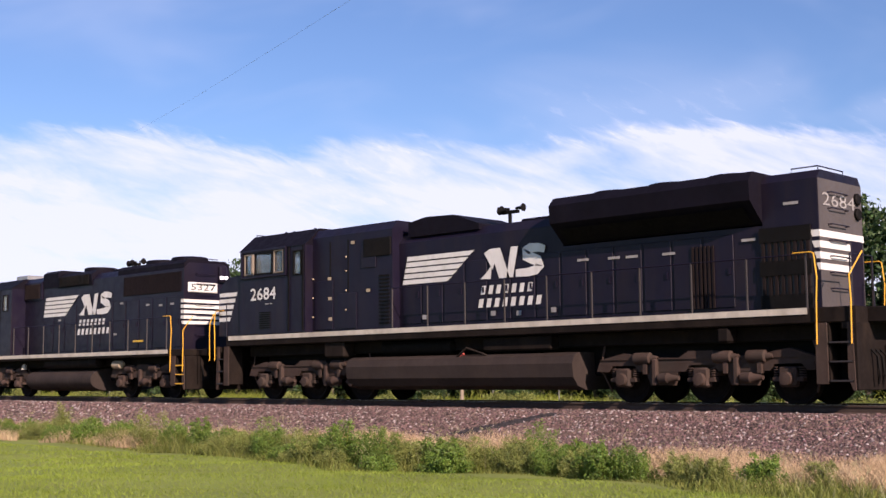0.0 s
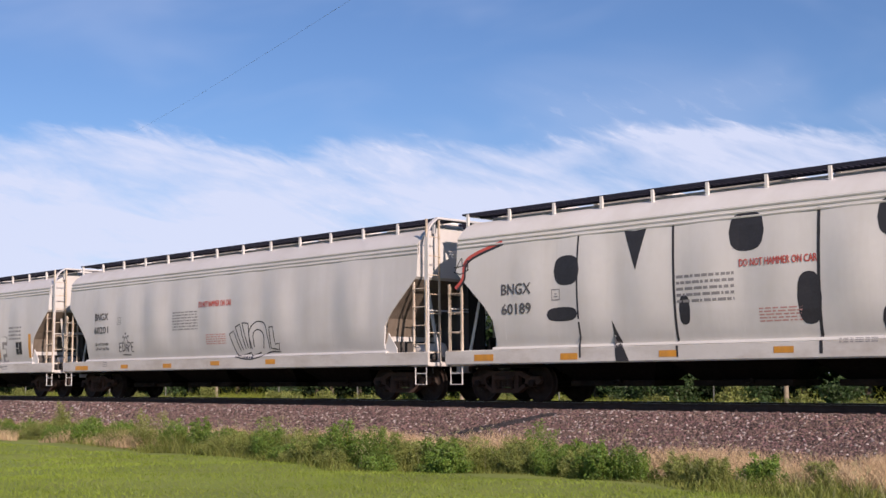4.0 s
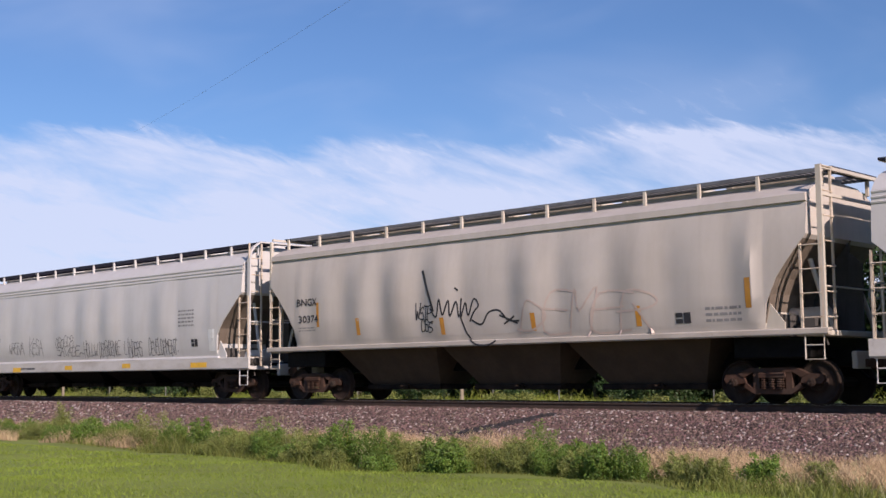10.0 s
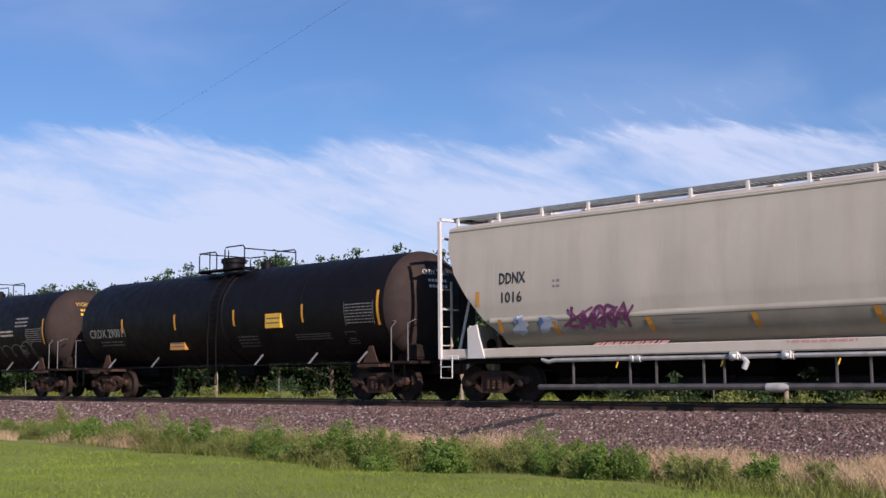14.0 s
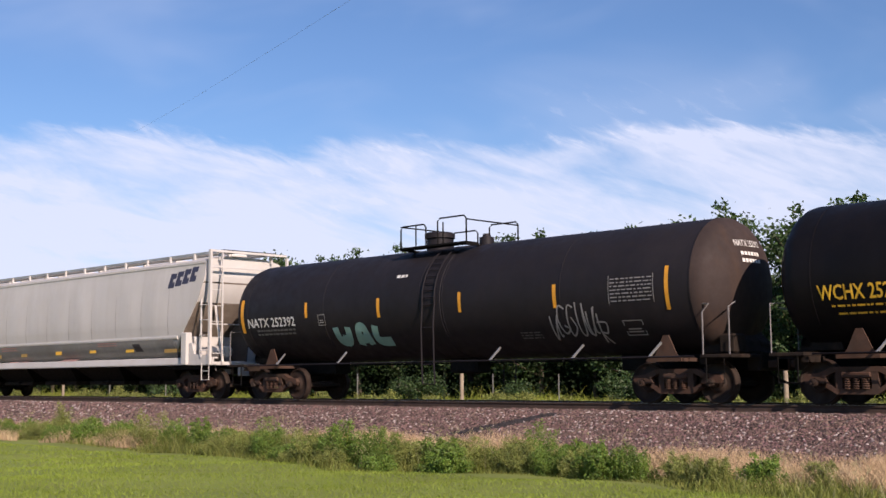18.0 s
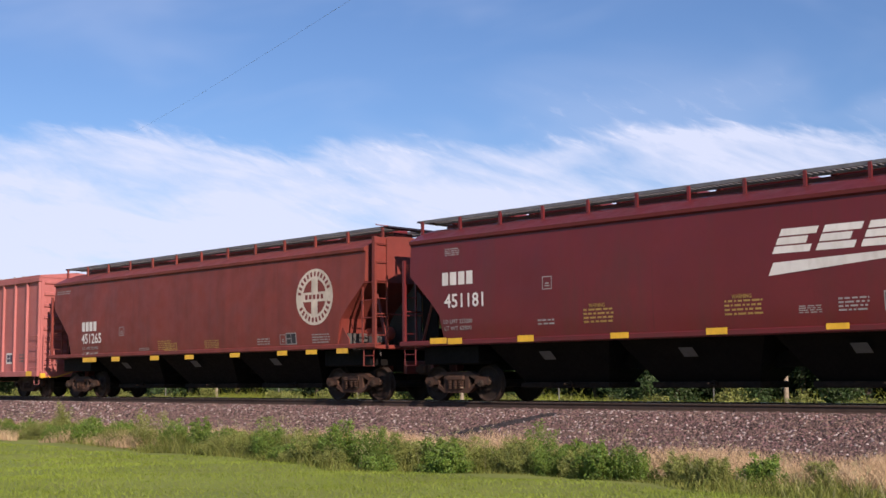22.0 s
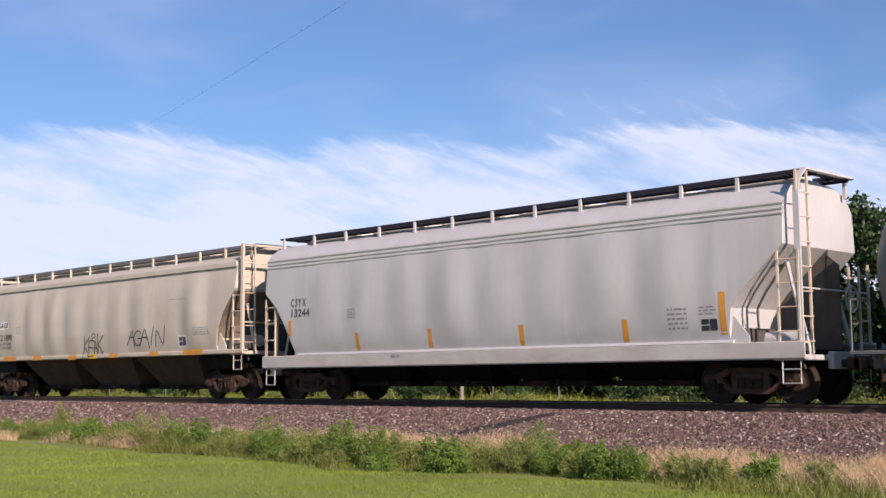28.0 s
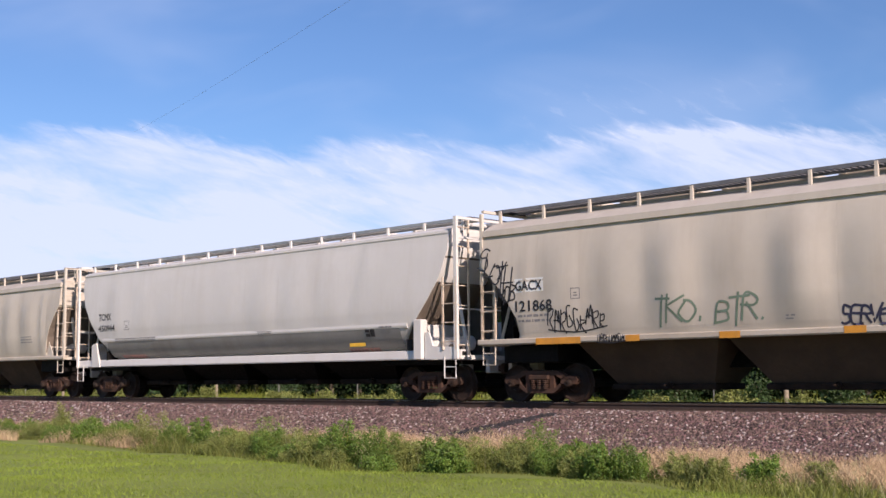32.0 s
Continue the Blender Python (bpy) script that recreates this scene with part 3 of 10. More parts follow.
def make_plants():
    # mown lawn, denser where it is near
    sets = []
    for n, x0, x1, y0, y1 in ((60000, -22, -5, -16.5, -8.6), (45000, -45, -22, -16.5, -8.6), (16000, -75, -45, -15, -8.4)):
        x, y = rng.uniform(x0, x1, n), rng.uniform(y0, y1, n)
        k = y < lawn_edge(x) + 0.1
        x, y = x[k], y[k]
        h = rng.uniform(0.025, 0.06, len(x)) * (1 + 0.25 * np.sin(x * 0.8 + y * 1.1))
        sets.append(blades(len(x), x, y, ground_z(x, y) - 0.005, h, 0.006 if x0 > -30 else 0.010, 0.7))
    v, f = join(sets)
    tagged(new("lawn", fast_mesh("lawn", v, f, lawn_blade)), label="short mown bright green lawn grass", category="grass", kind="stuff")

    # rough green weeds between the lawn and the bank, in clumps
    def clumpy(n, x0, x1, ylo, yhi, seed, keep):
        x, y = rng.uniform(x0, x1, n), rng.uniform(ylo, yhi, n)
        m = np.array([noise.noise(Vector((a * 0.42 + seed, b * 0.55, seed))) for a, b in zip(x, y)])
        return x[m > keep], y[m > keep], m[m > keep]
    x, y, m = clumpy(125000, -66, -5, -9.6, -4.7, 3.1, -0.36)
    k = (y > lawn_edge(x) - 0.05) & (y < np.interp(x, [-40, -18, -13], [-4.7, -5.2, -6.3]) + 0.3 * np.sin(x * 1.7))
    x, y, m = x[k], y[k], m[k]
    h = (0.17 + 0.52 * np.clip(m + 0.3, 0, 0.8)) * rng.uniform(0.4, 1.35, len(x)) * np.interp(y - lawn_edge(x), [-0.05, 0.4, 1.0], [0.3, 0.8, 1.0]) * np.interp(y, [-6.6, -5.6, -4.7], [1.0, 0.6, 0.4]) * np.interp(x, [-19, -15, -12], [1.0, 0.75, 0.5])
    v, f = blades(len(x), x, y, ground_z(x, y) - 0.01, h, 0.0085, 0.55, 2)
    tagged(new("weeds", fast_mesh("weeds", v, f, weed_blade)), label="tall rough green weeds below the ballast bank", category="weeds", kind="stuff")
    # thin seeding stalks that stand above the rest
    n = 800
    x, y = rng.uniform(-48, -6, n), rng.uniform(-8.8, -4.8, n)
    k = y > lawn_edge(x) + 0.3
    x, y = x[k], y[k]
    h = rng.uniform(0.4, 0.8, len(x)) * np.interp(x, [-15, -9], [1.0, 0.65])
    v1, f1 = blades(len(x), x, y, ground_z(x, y), h, 0.006, 0.28, 3, 0.8)
    heads = np.stack([x, y, ground_z(x, y) + h * 0.88], 1)
    p, u, w, s = leaf_cards(heads, np.full(len(x), 0.045), 9)
    v2, f2 = leaf_mesh(p, u, w, s, 0.06, 0.012)
    v, f = join([(v1, f1), (v2, f2)])
    tagged(new("weed_stalks", fast_mesh("weed_stalks", v, f, stalk_blade)), label="thin seeding weed stalks above rough grass", category="weeds", kind="stuff")
    # dry straw-coloured grass along the toe of the bank
    x, y, m = clumpy(130000, -66, -5, -7.0, -3.75, 8.4, -0.36)
    keep = rng.uniform(0, 1, len(x)) < np.interp(x, [-50, -36, -22, -14], [0.2, 0.5, 0.9, 1.0])
    x, y, m = x[keep], y[keep], m[keep]
    h = (0.22 + 0.42 * np.clip(m + 0.25, 0, 0.8)) * rng.uniform(0.35, 1.4, len(x)) * np.interp(y, [-6.9, -5.4, -4.3, -3.7], [0.9, 1.0, 0.8, 0.35])
    zz = np.maximum(ground_z(x, y), ballast_z(y)) - 0.02
    v, f = blades(len(x), x, y, zz, h, 0.0065, 0.65, 2)
    tagged(new("dry_grass", fast_mesh("dry_grass", v, f, dry_blade)), label="dry straw-coloured grass at the foot of the bank", category="grass", kind="stuff")

    # bushy weeds: (x, y, width, height)
    bushes = [(-36.3, -6.0, 0.8, 0.42), (-34.3, -6.1, 1.0, 0.45), (-33.4, -5.7, 0.7, 1.02), (-30.3, -6.6, 0.95, 0.55), (-28.9, -6.6, 0.7, 0.42), (-27.2, -6.6, 1.05, 0.95), (-26.5, -6.4, 0.8, 0.72), (-24.9, -6.7, 0.6, 0.86), (-22.7, -7.5, 0.85, 0.55), (-20.8, -7.9, 0.8, 0.8), (-18.6, -8.4, 0.7, 0.66), (-17.9, -8.3, 0.95, 0.9)]
    bushes += [(-17.2, -8.0, 0.9, 0.84), (-17.6, -7.5, 0.6, 0.75), (-16.8, -7.6, 0.8, 0.68), (-16.2, -7.4, 0.8, 0.66), (-15.6, -7.2, 0.8, 0.68), (-15.0, -6.9, 0.85, 0.66), (-14.5, -6.5, 0.9, 0.8), (-13.7, -6.6, 0.6, 0.40), (-14.2, -7.3, 0.7, 0.55), (-13.5, -7.3, 0.8, 0.5), (-12.9, -7.35, 0.7, 0.5), (-12.3, -7.4, 0.9, 0.66), (-11.8, -7.3, 0.7, 0.6), (-10.9, -7.3, 0.55, 0.50), (-10.1, -7.6, 0.6, 0.5), (-9.8, -6.7, 0.65, 0.48)]
    for i in range(74):
        bx = rng.uniform(-40, -7) if i % 4 else rng.uniform(-46, -30)
        if bx > -13.5 and i % 3:
            continue
        e = float(lawn_edge(bx))
        bushes.append((bx, rng.uniform(e + 0.25, max(e + 0.9, float(np.interp(bx, [-30, -14], [-5.3, -6.3])))), rng.uniform(0.45, 0.95), rng.uniform(0.28, 0.58)))
    for i, (bx, by, bw, bh) in enumerate(bushes):
        bush = thing("weed_bush", "bushy green weed in rough grass by the railway", "weed", "weed bushes", at=(bx, by, float(ground_z(bx, by)) - 0.01))
        k = 26
        ang, rad = rng.uniform(0, 6.28, k), bw * 0.6 * np.sqrt(rng.uniform(0, 1, k))
        cx, cy = np.cos(ang) * rad, np.sin(ang) * rad * 0.8
        top = bh * rng.uniform(0.45, 1.12, k) * (1 - 0.35 * (rad / (bw * 0.6)) ** 2)
        stem = Shape()
        for a, b, t in zip(cx, cy, top):
            stem.tube([(a * 0.25, b * 0.25, 0), (a * 0.7, b * 0.7, t * 0.5), (a, b, t)], 0.004, 4)
        part("stem_tuft", stem, weed_blade, bush)
        cents = np.concatenate([np.stack([cx * (0.25 + 0.75 * q), cy * (0.25 + 0.75 * q), top * q], 1) for q in (0.2, 0.4, 0.58, 0.74, 0.88, 1.0)])
        spread = np.repeat([1.25, 1.2, 1.1, 0.9, 0.7, 0.5], k) * (0.05 * bw + 0.022)
        p, u, w, s = leaf_cards(cents, spread * 1.2, 34)
        p[:, 2] = np.maximum(p[:, 2], 0.01)
        broad = i % 4 == 3
        v, f = leaf_mesh(p, u, w, s, 0.056 if broad else 0.062, 0.022 if broad else 0.012)
        mat = weed_leaf if broad or i % 3 == 0 else feathery_leaf
        part("foliage", fast_mesh("foliage", v, f, mat), mat, bush)

    # field grass beyond the track
    sets = []
    for n, x0, x1, y0, y1, hh in ((52000, -80, -8, 4.6, 13.0, 0.30), (14000, -120, -12, 13, 34, 0.6), (6000, -190, -80, 4.6, 15, 0.5)):
        x, y = rng.uniform(x0, x1, n), rng.uniform(y0, y1, n)
        h = hh * rng.uniform(0.4, 1.15, n) * (1 + 0.4 * np.sin(x * 0.35 + y * 0.5))
        sets.append(blades(n, x, y, ground_z(x, y) - 0.01, h, 0.013, 0.55, 2))
    v, f = join(sets)
    for i in range(64):
        bx, by = rng.uniform(-70, -10), rng.uniform(5.0, 7.8)
        bh = rng.uniform(0.35, 0.85)
        bush = thing("field_bush", "leafy yellow-green weed in the long field grass", "weed", "field bushes", at=(bx, by, float(ground_z(bx, by)) - 0.01))
        cents = np.stack([rng.normal(0, 0.35, 40), rng.normal(0, 0.3, 40), rng.uniform(0.08, 1, 40) * bh], 1)
        cents[:, :2] *= (1.15 - cents[:, 2:] / bh * 0.7)
        q, u, w, s = leaf_cards(cents, np.full(40, 0.09), 26)
        q[:, 2] = np.maximum(q[:, 2], 0.01)
        part("foliage", fast_mesh("foliage", *leaf_mesh(q, u, w, s, 0.10, 0.04), feathery_leaf), feathery_leaf, bush)
        st = Shape()
        for c in cents[:14]:
            st.tube([(0, 0, 0), (c[0] * 0.6, c[1] * 0.6, c[2] * 0.5), tuple(c)], 0.006, 4)
        part("stem_tuft", st, weed_blade, bush)
    tagged(new("field_grass", fast_mesh("field_grass", v, f, field_blade)), label="tall yellow-green field grass beyond the track", category="grass", kind="stuff")


def make_tree_kinds():
    kinds = []
    for i in range(5):
        height = (6.7, 7.3, 6.2, 7.0, 6.4)[i]
        trunk = Shape()
        bendx, bendy = random.uniform(-0.25, 0.25), random.uniform(-0.25, 0.25)
        spine = [Vector((bendx * math.sin(t * 2.1), bendy * math.sin(t * 1.7), t * height * 0.93)) for t in np.linspace(0, 1, 9)]
        rings = []
        for j, p in enumerate(spine):
            r = 0.11 * (1 - j / 8) ** 0.8 + 0.012
            rings.append([(p.x + r * math.cos(a), p.y + r * math.sin(a), p.z) for a in np.linspace(0, 2 * math.pi, 9)[:-1]])
        trunk.loft(rings)
        cents, sizes = [], []
        for j in range(46):
            t = random.uniform(0.16, 0.97)
            base = Vector((bendx * math.sin(t * 2.1), bendy * math.sin(t * 1.7), t * height * 0.93))
            ang = random.uniform(0, 6.28)
            reach = (0.35 + 1.35 * math.sin(math.pi * min(1, (t * 0.92 + 0.10))) ** 0.8) * random.uniform(0.55, 1.1)
            tip = base + Vector((math.cos(ang) * reach, math.sin(ang) * reach, reach * random.uniform(0.25, 0.8)))
            mid = base.lerp(tip, 0.5) + Vector((0, 0, -0.05))
            r = 0.035 * (1 - t) + 0.008
            trunk.tube([base, mid, tip], r, 4)
            for q in (0.45, 0.75, 1.0):
                c = base.lerp(tip, q)
                cents.append((c.x, c.y, c.z))
                sizes.append(0.20 + 0.10 * random.random())
        cents.append((spine[-1].x, spine[-1].y, height * 0.99))
        sizes.append(0.14)
        cents = np.array(cents)
        p, u, w, s = leaf_cards(cents, np.array(sizes), 62)
        v, f = leaf_mesh(p, u, w, s, 0.17, 0.10)
        kinds.append((trunk.mesh("trunk", bark), fast_mesh("crown", v, f, tree_leaf)))
    return kinds


def make_trees():
    kinds = make_tree_kinds()
    x = -104.0
    while x < 8:
        k = random.randrange(5)
        y = 16.5 + random.uniform(-0.8, 0.8)
        s = random.uniform(6.9, 7.55) / (6.7, 7.3, 6.2, 7.0, 6.4)[k]
        t = thing("tree", "young leafy green tree in a row beyond the track", "tree", "row of trees", at=(x, y, float(ground_z(x, y)) - 0.02))
        t.rotation_euler = (0, 0, random.uniform(0, 6.28))
        t.scale = (s, s, s)
        part("trunk", kinds[k][0], bark, t)
        part("crown", kinds[k][1], tree_leaf, t)
        x += random.uniform(1.7, 2.9)
    # undergrowth at their feet
    sets = []
    n = 2200
    cx, cy = rng.uniform(-125, 6, n), rng.uniform(15.0, 19.5, n)
    cz = ground_z(cx, cy) + rng.uniform(0.1, 2.3, n)
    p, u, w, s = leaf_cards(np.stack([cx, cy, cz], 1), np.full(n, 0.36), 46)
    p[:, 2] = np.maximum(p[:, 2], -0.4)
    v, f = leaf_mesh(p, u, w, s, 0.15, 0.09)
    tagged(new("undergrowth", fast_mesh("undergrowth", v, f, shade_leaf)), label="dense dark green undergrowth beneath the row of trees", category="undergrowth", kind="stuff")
    # a thicket behind them that closes the view
    n = 6400
    cx, cy = rng.uniform(-150, 10, n), rng.uniform(19.0, 25.0, n)
    cz = ground_z(cx, cy) + 5.3 * rng.uniform(0.02, 1.0, n) ** 1.3 * (0.8 + 0.2 * np.sin(cx * 0.9) * np.sin(cx * 0.37))
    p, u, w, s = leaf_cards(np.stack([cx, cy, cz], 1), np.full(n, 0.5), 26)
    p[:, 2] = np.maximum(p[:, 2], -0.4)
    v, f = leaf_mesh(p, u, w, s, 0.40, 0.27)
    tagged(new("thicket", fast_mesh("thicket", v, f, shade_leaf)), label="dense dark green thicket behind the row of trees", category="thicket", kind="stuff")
    # low dark shrubs that stand in front of the trees: (x, y, width, height)
    for bx, by, bw, bh in ((-26.1, 12.0, 1.2, 1.45), (-24.8, 12.3, 1.3, 1.55), (-23.6, 12.0, 0.9, 1.3), (-37.2, 12.0, 1.0, 1.25), (-36.0, 12.2, 1.1, 1.3), (-45.5, 12.0, 1.4, 1.2), (-56.0, 12.4, 1.6, 1.4), (-20.6, 11.6, 1.0, 1.0), (-17.5, 11.4, 1.1, 1.0), (-31.5, 12.6, 1.2, 0.95)):
        shrub = thing("shrub", "dense dark green shrub in the field grass", "shrub", "field shrubs", at=(bx, by, float(ground_z(bx, by)) - 0.01))
        ang, rad = rng.uniform(0, 6.28, 46), np.sqrt(rng.uniform(0, 1, 46))
        tall = bh * rng.uniform(0.15, 1.0, 46) * (1.05 - 0.4 * rad)
        cents = np.stack([np.cos(ang) * rad * bw * 0.6, np.sin(ang) * rad * bw * 0.6, tall], 1)
        q, u, w, sz = leaf_cards(cents, np.full(46, 0.13), 40)
        q[:, 2] = np.maximum(q[:, 2], 0.01)
        part("foliage", fast_mesh("foliage", *leaf_mesh(q, u, w, sz, 0.10, 0.06), tree_leaf), tree_leaf, shrub)
        st = Shape()
        for c in cents[:12]:
            st.tube([(0, 0, 0), (c[0] * 0.5, c[1] * 0.5, c[2] * 0.55), tuple(c)], 0.008, 4)
        part("stem_tuft", st, bark, shrub)
    # fence posts in the field
    for i, (x, wood) in enumerate([(-78 + k * 4.6 + random.uniform(-0.4, 0.4), k % 3 == 1) for k in range(10)] + [(-30.72, True), (-29.2, False), (-26.2, False), (-20.17, False), (-19.5, False), (-17.75, True), (-14.2, False)]):
        y = 8.6
        h = (1.32 if wood else 1.18) + random.uniform(-0.05, 0.05)
        g = float(ground_z(x, y))
        if wood:
            s = Shape().lathe([(0, 0.075), (h - 0.03, 0.07), (h, 0.045)], axis="z", n=10)
            solid("fence_post", s, post_wood, "weathered wooden fence post in long grass", "fence post", "fence posts", at=(x, y, g - 0.02), smooth=True)
        else:
            s = Shape().box(-0.02, 0.02, -0.004, 0.004, 0, h).box(-0.004, 0.004, 0, 0.035, 0, h)
            solid("fence_post", s, bright_metal, "thin steel fence post in long grass", "fence post", "fence posts", at=(x, y, g - 0.02))
    # one thin overhead cable
    a, b = Vector((-30.08, 2.65, 13.30)), Vector((-100.67, 37.2, 24.03))
    pts = []
    for k in range(-8, 25):
        t = k / 24
        p = a.lerp(b, t)
        pts.append(p + Vector((0, 0, 0.6 * t * (t - 1))))
    solid("overhead_cable", Shape().tube(pts, 0.005, 5), wire_steel, "thin grey overhead cable against the sky", "cable")


make_ground()
make_ballast()
make_track()
make_plants()
make_trees()

# ------------------------------------------------------------------ markings on curved sides
dark_mark = surface("dark_gray_marking", (0.10, 0.095, 0.10), 0.65, var=0.15, scale=4, bump=0)
dim_mark = surface("dim_marking", (0.12, 0.115, 0.11), 0.7, var=0.15, scale=4, bump=0)
green_spray = surface("green_spray_paint", (0.16, 0.22, 0.16), 0.6, var=0.2, scale=3, bump=0)
pink_spray = surface("pale_pink_spray_paint", (0.48, 0.26, 0.23), 0.6, var=0.15, scale=3, bump=0)
pale_slate = surface("pale_slate_spray_paint", (0.38, 0.38, 0.43), 0.55, var=0.15, scale=3, bump=0)
haze_blue = surface("thin_blue_overspray", (0.38, 0.44, 0.54), 0.55, var=0.12, scale=3, bump=0)
haze_pink = surface("thin_pink_overspray", (0.50, 0.40, 0.35), 0.6, var=0.1, scale=3, bump=0)
haze_slate = surface("thin_slate_overspray", (0.36, 0.36, 0.40), 0.55, var=0.12, scale=3, bump=0)
deep_slate = surface("deep_slate_spray_paint", (0.13, 0.16, 0.27), 0.55, var=0.2, scale=3, bump=0)
faded_yellow = surface("faded_yellow_marking", (0.34, 0.22, 0.06), 0.6, var=0.15, scale=4, bump=0)
LETTERS = {}


def letters(body):
    """Flat lettering in a unit box: vertices (x, z) and faces."""
    if body not in LETTERS:
        cu = bpy.data.curves.new("lettering", "FONT")
        cu.body, cu.resolution_u = body, 2
        ob = bpy.data.objects.new("lettering", cu)
        me = bpy.data.meshes.new_from_object(ob)
        v = np.array([tuple(p.co)[:2] for p in me.vertices])
        f = [tuple(p.vertices) for p in me.polygons]
        v = (v - v.min(0)) / (v.max(0) - v.min(0))
        bpy.data.objects.remove(ob)
        bpy.data.meshes.remove(me)
        bpy.data.curves.remove(cu)
        LETTERS[body] = (v, f)
    return LETTERS[body]


# quick capitals: strokes parted by a slash, each point two digits, 0 to 8 across and 0 to 9 up
HAND = {"A": "004980/2464", "B": "00095978660565826000", "C": "7859290603206081", "D": "00094986834000", "E": "89090080/0565", "F": "890900/0565", "G": "78592906032060828454", "H": "0009/8089/0585", "I": "4049",
        "J": "598983502003", "K": "0009/890580", "L": "090080", "M": "0009448980", "N": "00098089", "O": "295986836020030629", "P": "000959876505", "R": "000959876505/3580", "S": "88592907256582602001", "T": "0989/4940",
        "U": "090320608389", "V": "094089", "W": "0920456089", "X": "0980/0089", "Y": "094589/4540", "Z": "09890080", ".": "4041", "*": "2686/3983/7933"}


class Marks:
    """Paint and tape on the side of a car that faces the viewer; depth(x, z) is the side's distance from the middle."""

    def __init__(self, car, depth, gap=0.004, shift=0.0):
        self.car, self.depth, self.gap, self.shift = car, depth, gap, shift

    def put(self, name, verts, faces, mat, label="", lift=0.0, solidify=0.0):
        s = Shape()
        s.add([(x + self.shift, -(self.depth(x, z) + self.gap + lift), z) for x, z in verts], faces)
        return part(name, s, mat, self.car, label, kind="stuff" if name in ("stencil", "stencil_box", "lettering", "spray_tag", "spray_outline", "spray_fill") else "")

    def text(self, body, x0, x1, z0, z1, mat):
        v, f = letters(body)
        w = [(x0 + p[0] * (x1 - x0), z0 + p[1] * (z1 - z0)) for p in v]
        h = z1 - z0
        V, F = [], []
        for k, (dx, dz) in enumerate(((0.0, 0.0), (h * 0.055, 0.0), (h * 0.028, h * 0.025), (h * 0.028, -h * 0.025))):   # overlaid a hair apart, for a stencil's bold weight
            n = len(V)
            V += [(a + dx - h * 0.028, b + dz) for a, b in w]
            F += [tuple(i + n for i in q) for q in f]
        m = len(w)
        s = Shape().add([(x + self.shift, -(self.depth(x, z) + self.gap + 0.006 + 0.0008 * (i // m)), z) for i, (x, z) in enumerate(V)], F)
        part("lettering", s, mat, self.car, kind="stuff")

    def rect(self, name, x0, x1, z0, z1, mat, label="", lift=0.0):
        n, m = max(1, int((z1 - z0) / 0.12)), max(1, int((x1 - x0) / 0.12))
        v = [(x0 + (x1 - x0) * i / m, z0 + (z1 - z0) * k / n) for k in range(n + 1) for i in range(m + 1)]
        w = m + 1
        return self.put(name, v, [(k * w + i, k * w + i + 1, (k + 1) * w + i + 1, (k + 1) * w + i) for k in range(n) for i in range(m)], mat, label, lift)

    def refl(self, x0, x1, z0, z1, mat):
        if self.shift and mat is yellow_mark:
            mid, half = (x0 + x1) / 2, (x1 - x0) * 0.29
            x0, x1, mat = mid - half, mid + half, tape_orange
        if z1 - z0 < 0.25 and not self.shift:
            deep = max(self.depth((x0 + x1) / 2, z0 + (z1 - z0) * k / 4) for k in range(5)) + self.gap
            part("reflector", Shape().box(x0, x1, -deep - 0.002, -deep, z0, z1), mat, self.car, "retroreflective safety tape")
            return
        self.rect("reflector", x0, x1, z0, z1, mat, "retroreflective safety tape")

    def panel(self, x0, x1, z0, z1, mat):
        self.rect("painted_patch", x0, x1, z0, z1, mat, lift=-0.002)

    def bars(self, x0, x1, z0, z1, mat, rows):
        r = random.Random(int((x0 * 31 + z0 * 17) * 100))
        v, f = [], []
        pitch = (z1 - z0) / rows
        for k in range(rows):
            zt = z1 - k * pitch
            zb = zt - pitch * (0.46 if rows > 1 else 0.62)
            x = x0
            while x < x1 - 0.02:
                w = min(r.uniform(0.045, 0.20), x1 - x)
                n = len(v)
                v += [(x, zb), (x + w, zb), (x + w, zt), (x, zt)]
                f.append((n, n + 1, n + 2, n + 3))
                x += w + r.uniform(0.025, 0.05)
        self.put("stencil", v, f, mat)

    def warning(self, x0, x1, z0, z1, mat):
        """A yellow heading over four short lines."""
        h = z1 - z0
        self.text("WARNING", x0 + (x1 - x0) * 0.2, x0 + (x1 - x0) * 0.72, z1 - h * 0.18, z1, mat)
        self.bars(x0, x1, z0, z1 - h * 0.24, mat, 4)

    def loops(self, x0, x1, z0, z1, n, mat, width=0.026):
        """A long coiled line."""
        c = [(x0 + (x1 - x0) * k / (24 * n) + (x1 - x0) / n * 0.32 * math.sin(k * math.pi / 12), (z0 + z1) / 2 + (z1 - z0) / 2 * math.cos(k * math.pi / 12) * (1 - 0.3 * math.sin(k * 0.05))) for k in range(24 * n + 1)]
        self.strokes([c], width, mat, "spray_tag", 0.002, "sprayed coil")

    def sq(self, x0, x1, z0, z1, mat):
        t = 0.02
        v, f = [], []
        for a, b, c, d in ((x0, x1, z0, z0 + t), (x0, x1, z1 - t, z1), (x0, x0 + t, z0 + t, z1 - t), (x1 - t, x1, z0 + t, z1 - t), (x0 + 0.07, x1 - 0.07, z0 + 0.07, z0 + 0.10), (x0 + 0.09, x1 - 0.09, z0 + 0.13, z0 + 0.16)):
            n = len(v)
            v += [(a, c), (b, c), (b, d), (a, d)]
            f.append((n, n + 1, n + 2, n + 3))
        self.put("stencil_box", v, f, mat)

    sqs = sq

